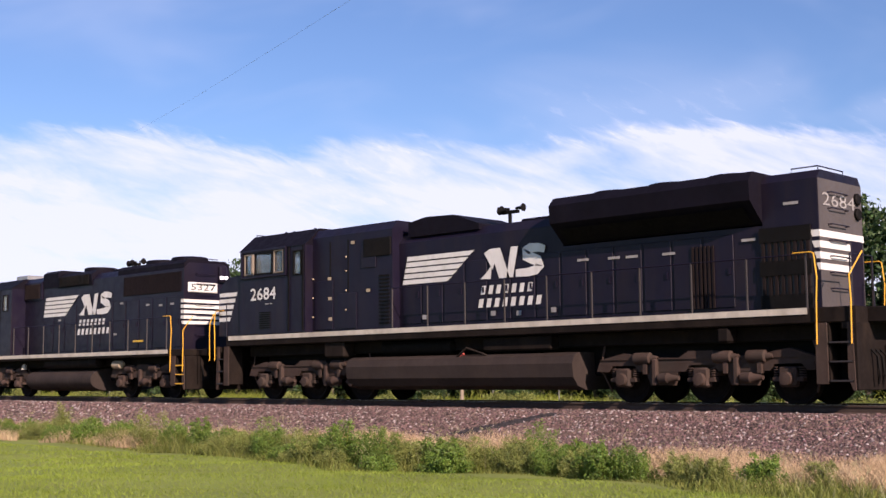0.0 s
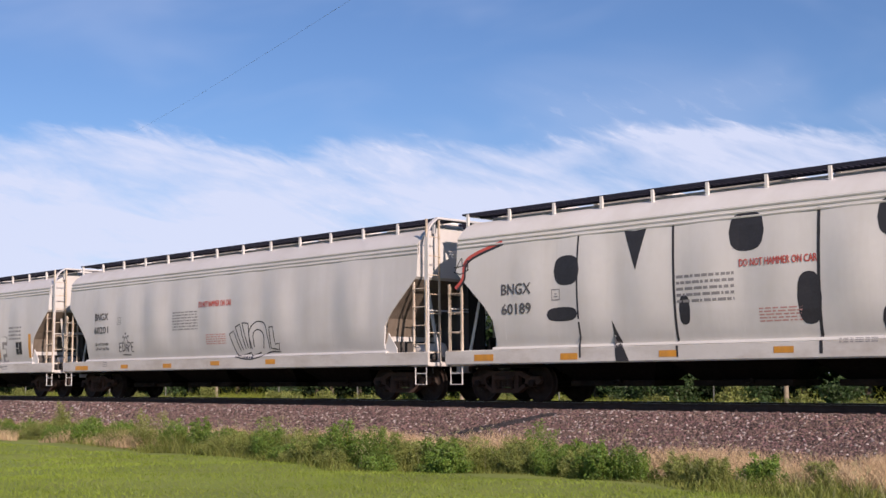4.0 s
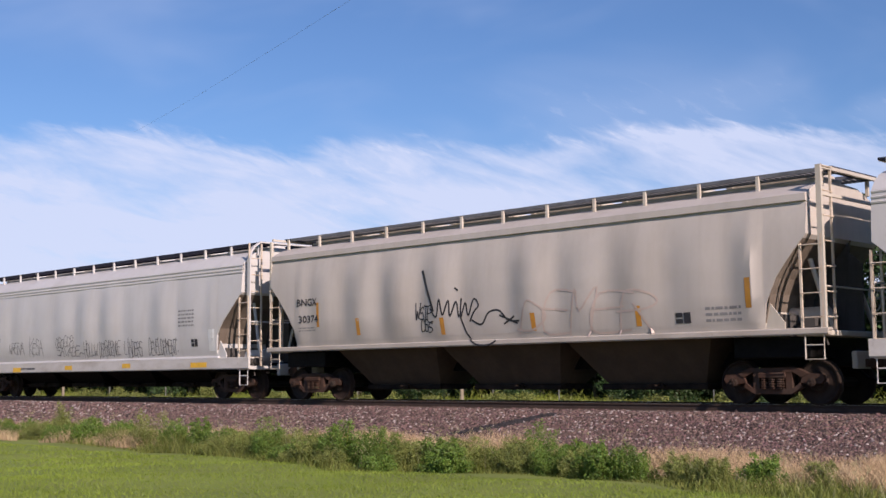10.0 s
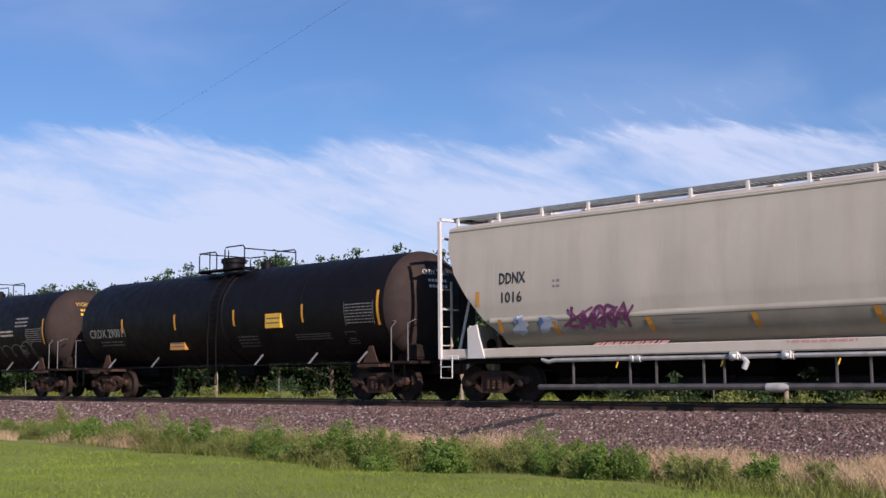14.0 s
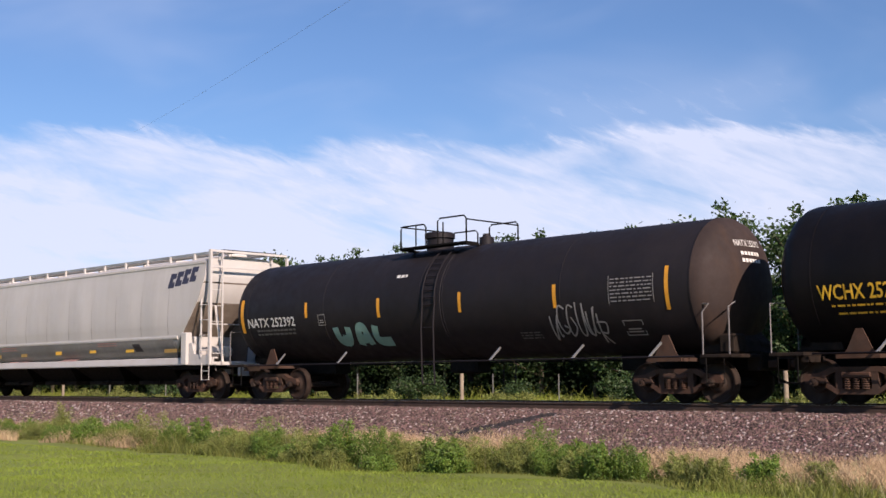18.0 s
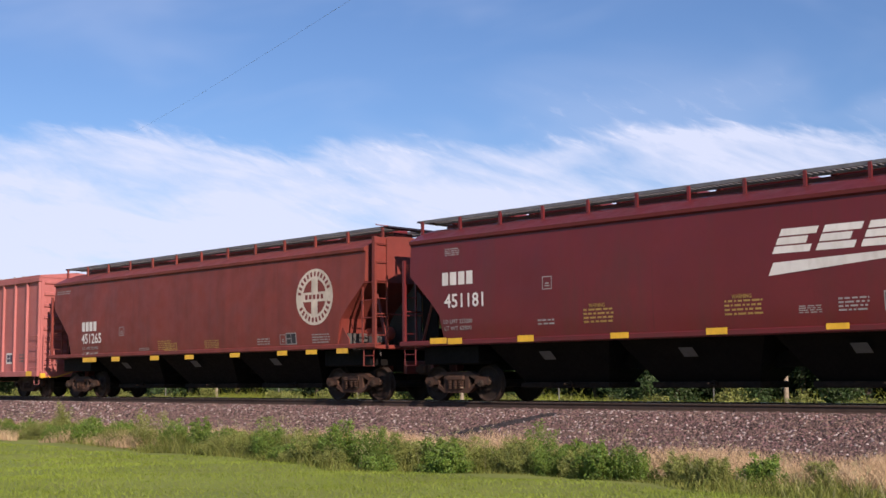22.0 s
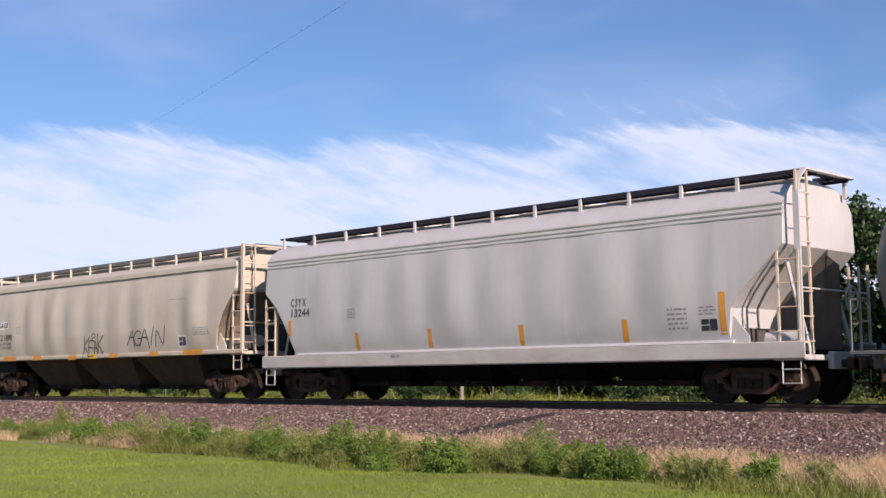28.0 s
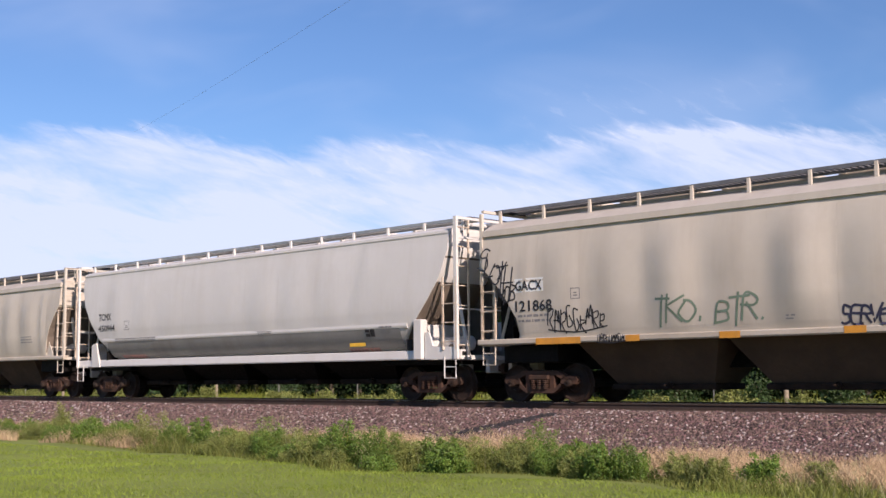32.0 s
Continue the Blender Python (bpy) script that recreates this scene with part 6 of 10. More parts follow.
    for sg in (1, -1):
        cuts = ends if sg > 0 else back
        T = Matrix.Rotation(0 if sg > 0 else math.pi, 4, "Z")
        at = lambda p: tuple(T @ Vector(p))
        top = rb + 0.02 if kind != "grain" else 4.46
        # platform
        part("end_platform", Shape().box(le - 0.62, le + 0.06, -1.5, 1.5, z0 - 0.02, z0 + 0.09, 0.015).box(le + 0.0, le + 0.12, -0.45, 0.45, 0.72, 1.08, 0.02).box(le - 0.9, le - 0.62, -0.5, 0.5, 0.78, 1.2, 0.02), gear if kind != "grain" else paint, car, turn=(0, 0, 0 if sg > 0 else 180))
        # tall corner with ladders on the end and the side
        y0 = -1.52
        turn_ = (0, 0, 0 if sg > 0 else 180)
        if arch:
            part("corner_post", Shape().band([(le, y0, z0), (le, y0, 4.25), (le, y0 + 0.05, 4.48), (le, y0 + 0.15, 4.62), (le, y0 + 0.38, top), (le, 0.9, top + 0.01)], 0.13, 0.045), gear, car, turn=turn_)
        else:
            part("corner_post", Shape().box(le - 0.06, le + 0.05, y0 - 0.04, y0 + 0.04, z0, top), gear, car, turn=turn_)
            low, high = (z0, 3.7) if kind == "grain" else (z0 if kind == "belly" else 2.9, top - 0.1)
            part("corner_post", Shape().box(le - 0.04, le + 0.04, -y0 - 0.04, -y0 + 0.04, low, high), gear, car, turn=turn_)
            if kind == "grain":
                part("corner_panel", Shape().box(le - 0.035, le - 0.02, y0 + 0.02, y0 + 0.46, 3.2, top), gear, car, turn=turn_)
            else:
                part("end_crossbar", Shape().box(le - 0.035, le + 0.035, y0 + 0.04, -y0 - 0.04, top - 0.07, top), gear, car, turn=turn_)
                part("end_crossbar", Shape().box(le - 0.03, le + 0.03, y0 + 0.04, -y0 - 0.04, 4.15, 4.21), gear, car, turn=turn_)
        # ladders are built in car space
        a, b = at((le, y0, z0)), at((le, y0 + 0.46, z0))
        ladder(car, "end_ladder", a, b, top - z0 - 0.05, 7, z0 + 0.35, 0.5, gear)
        a, b = at((le - 0.46, y0 - 0.02, z1)), at((le, y0 - 0.02, z1))
        ladder(car, "side_ladder", a, b, 1.85, 4, z1 + 0.2, 0.48, gear)
        # short corner
        a, b = at((le, -y0, z0)), at((le, -y0 - 0.42, z0))
        ladder(car, "end_ladder", b, a, 2.0, 4, z0 + 0.35, 0.48, gear)
        if kind != "belly" and not (kind == "grain" and sg < 0):
            a, b = at((le - 0.44, -y0 + 0.02, z0 + 0.05)), at((le, -y0 + 0.02, z0 + 0.05))
            ladder(car, "side_ladder", b, a, 2.0, 4, z0 + 0.35, 0.48, gear)
        # struts from the platform to the slope sheet, the upright web over the truck
        st_ = Shape()
        for y in (-0.95, 0.95):
            st_.tube([(le - 0.1, y, z0 + 0.05), (lb - 0.28, y * 0.95, 2.95)], 0.05, 6)
        st_.tube([(le - 0.02, y0, 2.35), (le - 0.02, -y0, 2.35)], 0.02, 5)
        part("end_strut", st_, gear, car, turn=(0, 0, 0 if sg > 0 else 180))
        web = Shape()
        wx = lb - cuts[-1][0]
        if kind == "belly":
            wx += 0.0 if sg > 0 else 0.85
            for y in (-1.49, 1.49):
                if sg > 0:
                    web.box(wx + 0.72, wx + 1.02, y - 0.12, y + 0.12, z0, 2.12, 0.02)
                    web.prism([(wx + 1.06, z0), (le, z0), (le, z0 + 0.3), (wx + 1.35, z0 + 0.34), (wx + 1.2, z0 + 0.7), (wx + 1.06, z0 + 0.7)], y - 0.03, y + 0.03)
                    continue
                web.prism([(wx - 0.16, z0), (wx + 0.40, z0), (wx + 0.40, 1.84), (wx + 0.10, 1.92), (wx + 0.02, 1.6)], y - 0.03, y + 0.03)
            web.box(wx + 0.78, wx + 0.82, -1.46, 1.46, z0, 2.0) if sg > 0 else web.box(wx + 0.36, wx + 0.4, -1.46, 1.46, z0, 1.9)
        else:
            web.prism([(-1.5, z1 - 0.1), (1.5, z1 - 0.1), (1.42, z1 + 0.5), (1.2, z1 + 0.78), (-1.2, z1 + 0.78), (-1.42, z1 + 0.5)], wx + 0.05, wx + 0.09, "x")
            for y in (-1.49, 1.49) if sg > 0 else ():
                web.prism([(wx - 0.02, z1 - 0.06), (wx + 0.44, z1 - 0.06), (wx + 0.44, z1 + 0.12), (wx + 0.1, z1 + 0.55), (wx - 0.02, z1 + 0.62)], y - 0.015, y + 0.015)
        # added plate under the slope sheet; closes the end with a shade-dark colour
        wx = lb - cuts[-1][0]
        plate = Shape().prism([(lb - e[0] + 0.02, e[1]) for e in (cuts if sg > 0 else cuts[:1])] + ([(lb - 0.35, cuts[0][1] - 0.4), (lb - 0.35, z0 + 0.05)] if sg < 0 else []) + ([(wx, z0 + 0.05), (le - 0.55, z0 + 0.05), (lb - 0.1, 2.2)] if sg > 0 else [(le - 0.1, z0 + 0.05), (le - 0.1, cuts[0][1] - 0.05)]), *((0.28, 0.32) if sg > 0 else (0.9, 0.94)))
        plate.prism([(-1.46, z0), (1.46, z0), (1.46, z1 + 0.3), (-1.46, z1 + 0.3)], wx + 0.3, wx + 0.34, "x")
        # added near-black box that fills the dark gap over the truck
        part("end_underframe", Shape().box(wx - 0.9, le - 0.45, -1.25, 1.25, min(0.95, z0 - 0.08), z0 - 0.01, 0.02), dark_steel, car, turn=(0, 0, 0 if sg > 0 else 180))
        # dark plate added where only shade shows between the cars
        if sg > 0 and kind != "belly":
            part("brake_bracket_plate", Shape().prism([(lb - 0.1, 2.2), (le - 0.55, z0 + 0.05), (le - 0.04, z0 + 0.05), (le - 0.04, 2.9), (lb - 0.02, min(3.15, cuts[0][1]))], 0.28, 0.32), end_grime_shade, car)
        part("end_shear_plate", plate, end_grime_shade if sg > 0 else dark_steel, car, turn=(0, 0, 0 if sg > 0 else 180))
        part("bolster_web", web, gear,  car, turn=(0, 0, 0 if sg > 0 else 180), smooth=False)
        # the sloping floor of the end bay, road grime and shade in its colour
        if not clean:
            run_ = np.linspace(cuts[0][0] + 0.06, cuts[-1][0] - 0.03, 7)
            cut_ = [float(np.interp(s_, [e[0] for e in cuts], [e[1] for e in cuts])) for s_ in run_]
            part("slope_sheet", Shape().loft([[(lb - s_, -depth(c_) + 0.015, c_ - 0.012), (lb - s_, depth(c_) - 0.015, c_ - 0.012)] for s_, c_ in zip(run_, cut_)], closed=False), slope_dirt_shade if kind != "grain" else paint, car, "grimy end slope sheet with shade in its colour", turn=turn_)
        # brake gear on the first end
        if sg > 0:
            if tank:
                res = part("air_reservoir", Shape().lathe([(-0.80, 0.05), (-0.78, 0.16), (-0.70, 0.235), (0.30, 0.235), (0.38, 0.16), (0.40, 0.05)], (le - 0.62, -1.08, z0 + 0.83), "x", 18), gear, car, "pale steel air reservoir", smooth=True)
                for x_ in (-0.55, 0.12):
                    part("strap", Shape().lathe([(-0.03, 0.22), (-0.03, 0.247), (0.03, 0.247), (0.03, 0.22)], (le - 0.62 + x_, -1.08, z0 + 0.83), "x", 18), end_grime_shade, res)
            else:
                part("air_reservoir", Shape().lathe([(-0.62, 0.05), (-0.6, 0.13), (-0.55, 0.19), (0.35, 0.19), (0.40, 0.13), (0.42, 0.05)], (le - 0.75, -0.55, z0 + 0.42), "x", 14), gear, car, smooth=True)
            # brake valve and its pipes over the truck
            part("brake_valve", Shape().box(le - 0.72, le - 0.36, -1.12, -0.82, z0 + 0.10, z0 + 0.40, 0.05).box(le - 0.34, le - 0.18, -1.1, -0.9, z0 + 0.14, z0 + 0.34, 0.04).tube([(le - 0.9, -0.95, z0 + 0.2), (le - 0.2, -1.2, z0 + 0.16), (le - 0.1, -1.2, z0 - 0.2)], 0.022, 5), end_grime_shade, car)
        elif stile:
            part("corner_stile", Shape().box(-le - 0.03, -le + 0.03, -1.56, -1.50, z0, top + 0.03), gear, car)
        if sg > 0:
            br = Shape()
            for k in range(4):
                a = math.pi * k / 4
                br.tube([(le + 0.02, 0.7 + 0.26 * math.cos(a), 2.2 + 0.26 * math.sin(a)), (le + 0.02, 0.7 - 0.26 * math.cos(a), 2.2 - 0.26 * math.sin(a))], 0.012, 4)
            br.tube([(le + 0.02, 0.7 + 0.28 * math.cos(2 * math.pi * k / 16), 2.2 + 0.28 * math.sin(2 * math.pi * k / 16)) for k in range(17)], 0.018, 5, False)
            part("hand_brake_wheel", br, gear, car)
        else:
            part("brake_cylinder", Shape().lathe([(-0.35, 0.06), (-0.3, 0.15), (0.2, 0.15), (0.25, 0.06)], (-le + 0.85, -0.7, z0 + 0.35), "x", 12).box(-le + 0.6, -le + 1.1, 0.2, 0.55, z0 + 0.1, z0 + 0.5, 0.03), grimy, car, smooth=True)
        for y in (-1.53, 1.53):
            stp = Shape().tube([(le - 0.42, y, z0 + 0.06), (le - 0.42, y, z0 - 0.48), (le - 0.02, y, z0 - 0.48), (le - 0.02, y, z0 + 0.06)], 0.018, 5).tube([(le - 0.42, y, z0 - 0.2), (le - 0.02, y, z0 - 0.2)], 0.014, 5)
            part("sill_step", stp, gear, car, turn=(0, 0, 0 if sg > 0 else 180))
        coupler(car, sg * (half - 0.12), sg)
    sets = []
    for sg in (-1, 1):
        sets += freight_truck(car, sg * (half - 1.95))
    facs = [math.sin(math.pi * (z - 1.4) / 2.7) if 1.5 < z < 4.0 else 0.0 for z in grid]
    md = lambda x, z: (ysill - (0.04 * max(0.0, z - z0) / (z1 - z0) if kind == "belly" else 0.0)) if z <= z1 + 0.01 else max(depth(z) + float(np.interp(x, xs, rips) * np.interp(z, grid, facs)), float(np.interp(z, [1.28, 1.34, 1.42], [1.602, 1.565, 1.0])) if kind == "round" else 0) + ((0.027 if z < 1.93 else 0.03 if z < 2.06 else 0) if belt else 0)
    if marks:
        marks(Marks(car, md))
    ride(car, u, sets)
    return car


def tank_car(name, u, length, paint, label, marks=None, gray=False, head_text=None):
    half = length / 2
    car = thing(name, label, "tank car", "tank cars")
    R, zc = 1.515, 2.60
    lb, head = half - 0.78, 0.72
    prof = [(-lb, 0.02)] + [(-lb + head * (1 - math.cos(math.pi / 2 * k / 8)), R * math.sin(math.pi / 2 * k / 8)) for k in range(1, 9)]
    mid = [(-lb / 2, R), (-0.36, R), (-0.355, R + 0.012), (0.355, R + 0.012), (0.36, R), (lb / 2, R)]
    ext = 0.0 if gray else 0.32          # the trailing head reaches further out
    full = [(a - ext, r) for a, r in prof] + mid + [(-a, r) for a, r in reversed(prof)]
    part("barrel", Shape().lathe(full, (0, 0, zc), "x", 56), paint, car, smooth=True, angle=50)
    for x in (-lb + 0.74, -lb * 0.5, -0.42, 0.42, lb * 0.5, lb - 0.74):
        part("weld_seam", Shape().lathe([(-0.02, R - 0.01), (-0.015, R + 0.007), (0.015, R + 0.007), (0.02, R - 0.01)], (x, 0, zc), "x", 48), paint, car, smooth=True)

    # cap on the head that leads: road dust and sunlit brightness, both as colour
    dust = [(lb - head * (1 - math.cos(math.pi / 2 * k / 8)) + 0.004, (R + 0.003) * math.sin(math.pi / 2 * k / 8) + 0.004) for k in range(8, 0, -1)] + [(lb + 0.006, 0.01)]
    part("tank_head", Shape().lathe(dust, (0, 0, zc), "x", 48), head_dust_sunlit if not gray else paint, car, "domed tank head with dust and sunlight in its colour", smooth=True)

    def depth(z, x=0.0):
        k = min(1.0, max(0.0, (lb + (ext if x < 0 else 0.0) - abs(x)) / head))
        r = R * math.sqrt(max(0.0, 1 - (1 - k) ** 2))
        return math.sqrt(max(0.01, r * r - (z - zc) ** 2))

    # manway, platform and railing on top
    ztop = zc + R
    man = Shape().lathe([(ztop - 0.1, 0.36), (ztop + 0.28, 0.36), (ztop + 0.30, 0.42), (ztop + 0.42, 0.42), (ztop + 0.46, 0.36), (ztop + 0.48, 0.05)], (-1.1, 0, 0), "z", 18)
    part("manway", man, paint, car, "bolted manway nozzle", smooth=True)
    part("valve_housing", Shape().lathe([(ztop - 0.1, 0.2), (ztop + 0.2, 0.2), (ztop + 0.22, 0.12), (ztop + 0.3, 0.1)], (0.55, 0.1, 0), "z", 12), paint, car, smooth=True)
    plat = Shape()
    for y in (-0.85, 0.85):
        plat.box(-1.58, 0.88, y - 0.22, y + 0.22, ztop - 0.04, ztop, 0.0)
    for x in (-1.58, 0.78):
        plat.box(x, x + 0.1, -1.05, 1.05, ztop - 0.09, ztop - 0.04)
    part("platform", plat, dark_steel, car)
    rm = dark_steel
    h = 0.64
    for y in (-1.02, 1.02):
        for x0_, x1_, hh in ((-1.58, -0.62, h * 0.9), (-0.18, 0.86, h * 1.06)):
            s = Shape().tube([(x0_, y, ztop - 0.05), (x0_, y, ztop + hh - 0.08), (x0_ + 0.08, y, ztop + hh), (x1_ - 0.08, y, ztop + hh), (x1_, y, ztop + hh - 0.08), (x1_, y, ztop - 0.05)], 0.022, 6)
            part("handrail", s, rm, car)
    for x in (-1.58, 0.86):
        part("handrail", Shape().tube([(x, -1.02, ztop + h * 0.9), (x, 1.02, ztop + h * 0.9)], 0.02, 6), rm, car)
    for x in (-1.0, 0.02):
        part("handrail_post", Shape().tube([(x, -1.02, ztop - 0.05), (x, -1.02, ztop + h * 0.9)], 0.02, 6), rm, car)
    # side ladder with its curved stiles
    for sg in (-1, 1):
        arc = [(sg * (R + 0.06) * math.cos(a), zc + (R + 0.06) * math.sin(a)) for a in np.linspace(radians(58), radians(-4), 10)]
        arc += [(sg * (R + 0.10), 1.9), (sg * (R + 0.08), 0.95), (sg * (R + 0.06), 0.45)]
        lad = part("side_ladder", Shape().tube([(-0.22, y, z) for y, z in arc], 0.022, 5).tube([(0.22, y, z) for y, z in arc], 0.022, 5), paint, car)
        rung = shared(("tank_rung", paint.name), lambda: Shape().tube([(-0.22, 0, 0), (0.22, 0, 0)], 0.014, 5).mesh("rung", paint))
        for k, (y, z) in enumerate(arc[2:]):
            part("rung", rung, paint, lad, at=(0, y, z))
        # long side rod below the barrel, with its hangers
        rod = part("side_handrail", Shape().tube([(-lb + 0.7, sg * 1.45, 1.02), (lb - 0.7, sg * 1.45, 1.02)], 0.022, 5), paint, car)
        pale = bright_metal if not gray else pale_paint
        for x in (-lb * 0.74, -lb * 0.42, lb * 0.25, lb * 0.55, lb * 0.8):
            part("rod_hanger", Shape().tube([(x - 0.14, sg * 1.44, 1.02), (x + 0.10, sg * 1.30, 1.34)], 0.03, 5), pale, rod)
        # saddles at both ends
        for sx in (-1, 1):
            x = sx * (half - 2.35)
            tri = [(x - 0.36, 1.0), (x + 0.36, 1.0), (x + 0.26, 1.1), (x + 0.07, 1.5), (x - 0.07, 1.5), (x - 0.26, 1.1)]
            part("saddle", Shape().prism(tri, sg * 1.18 - 0.02, sg * 1.18 + 0.02).box(x - 0.45, x + 0.45, min(sg * 0.5, sg * 1.3), max(sg * 0.5, sg * 1.3), 0.92, 1.0), rusty if not gray else tank_gray, car, "rust-stained steel saddle")
    part("underside_sump", Shape().box(-0.5, 0.5, -0.3, 0.3, 0.72, 1.2, 0.05).lathe([(0.5, 0.08), (0.72, 0.11)], (0, 0, 0), "z", 12), dark_steel, car)
    for sx in (-1, 1):
        x0_, x1_ = (half - 4.2, half - 0.5)
        a, b = min(sx * x0_, sx * x1_), max(sx * x0_, sx * x1_)
        part("stub_sill", Shape().box(a, b, -0.3, 0.3, 0.74, 1.12, 0.02), dark_steel, car)
        le = half - 0.62
        t = 0 if sx > 0 else 180
        part("end_platform", Shape().box(le - 0.7, le + 0.08, -1.48, 1.48, 0.98, 1.06, 0.015).box(le - 0.2, le + 0.1, -0.4, 0.4, 0.7, 1.0, 0.02).box(le - 0.75, le - 0.6, -1.4, 1.4, 0.86, 0.98), grimy if not gray else tank_gray, car, turn=(0, 0, t))
        rail = lambda pts: part("end_handrail", Shape().tube(pts, 0.018, 5), end_rail_paint, car, turn=(0, 0, t))
        rail([(le - 0.62, -1.46, 1.05), (le - 0.62, -1.46, 1.95), (le - 0.5, -1.4, 2.12), (le - 0.95, -1.3, 2.16)])
        rail([(le + 0.02, -1.46, 1.05), (le + 0.02, -1.46, 2.05), (le + 0.02, -1.2, 2.15), (le - 0.1, -1.0, 2.15)])
        rail([(le + 0.02, 1.46, 1.05), (le + 0.02, 1.46, 2.05), (le + 0.02, 0.6, 2.1)])
        wedge = Shape().prism([(lb - 1.0, 1.1), (lb - 0.05, 1.1), (lb - 0.12, 1.35), (lb - 0.35, 1.6), (lb - 0.9, 1.5)], -0.7, 0.7)
        part("head_brace", wedge, grimy if not gray else tank_gray, car, turn=(0, 0, t))
        part("brake_box", Shape().box(le - 0.55, le - 0.15, -0.95, -0.5, 1.08, 1.5, 0.04), grimy, car, turn=(0, 0, t))
        part("brake_cylinder", Shape().lathe([(-0.2, 0.12), (0.2, 0.12)], (le - 0.35, 0.5, 1.28), "y", 12), grimy, car, turn=(0, 0, t))
        for y in (-1.46, 1.46):
            stp = Shape().tube([(le - 0.55, y, 1.0), (le - 0.55, y, 0.45), (le - 0.12, y, 0.45), (le - 0.12, y, 1.0)], 0.016, 5)
            part("sill_step", stp, dark_steel, car, turn=(0, 0, t))
        coupler(car, sx * (half - 0.12), sx)
    sets = []
    for sx in (-1, 1):
        sets += freight_truck(car, sx * (half - 2.2))
    if head_text:
        # the number again, with two lines of bars, high on the first head
        face = lambda y, z: lb - head * (1 - math.sqrt(max(0.0, 1 - (y * y + (z - zc) ** 2) / R ** 2))) + 0.016
        v, f = letters(head_text[0])
        pts = [(-0.55 + p[0] * 0.95, 3.42 + p[1] * 0.14) for p in v]
        part("lettering", Shape().add([(face(y, z), y, z) for y, z in pts], f), head_text[1], car, kind="stuff")
        for row in range(2):
            b = Shape()
            for k in range(6):
                y0, z0_ = -0.42 + k * 0.12, 3.22 - row * 0.16
                b.add([(face(y, z), y, z) for y, z in ((y0, z0_), (y0 + 0.09, z0_), (y0 + 0.09, z0_ + 0.08), (y0, z0_ + 0.08))], [(0, 1, 2, 3)])
            part("stencil", b, head_text[1], car, kind="stuff")
    if marks:
        marks(Marks(car, lambda x, z: depth(z, x + 0.2), 0.010, 0.2))
    ride(car, u - 0.2, sets)
    return car


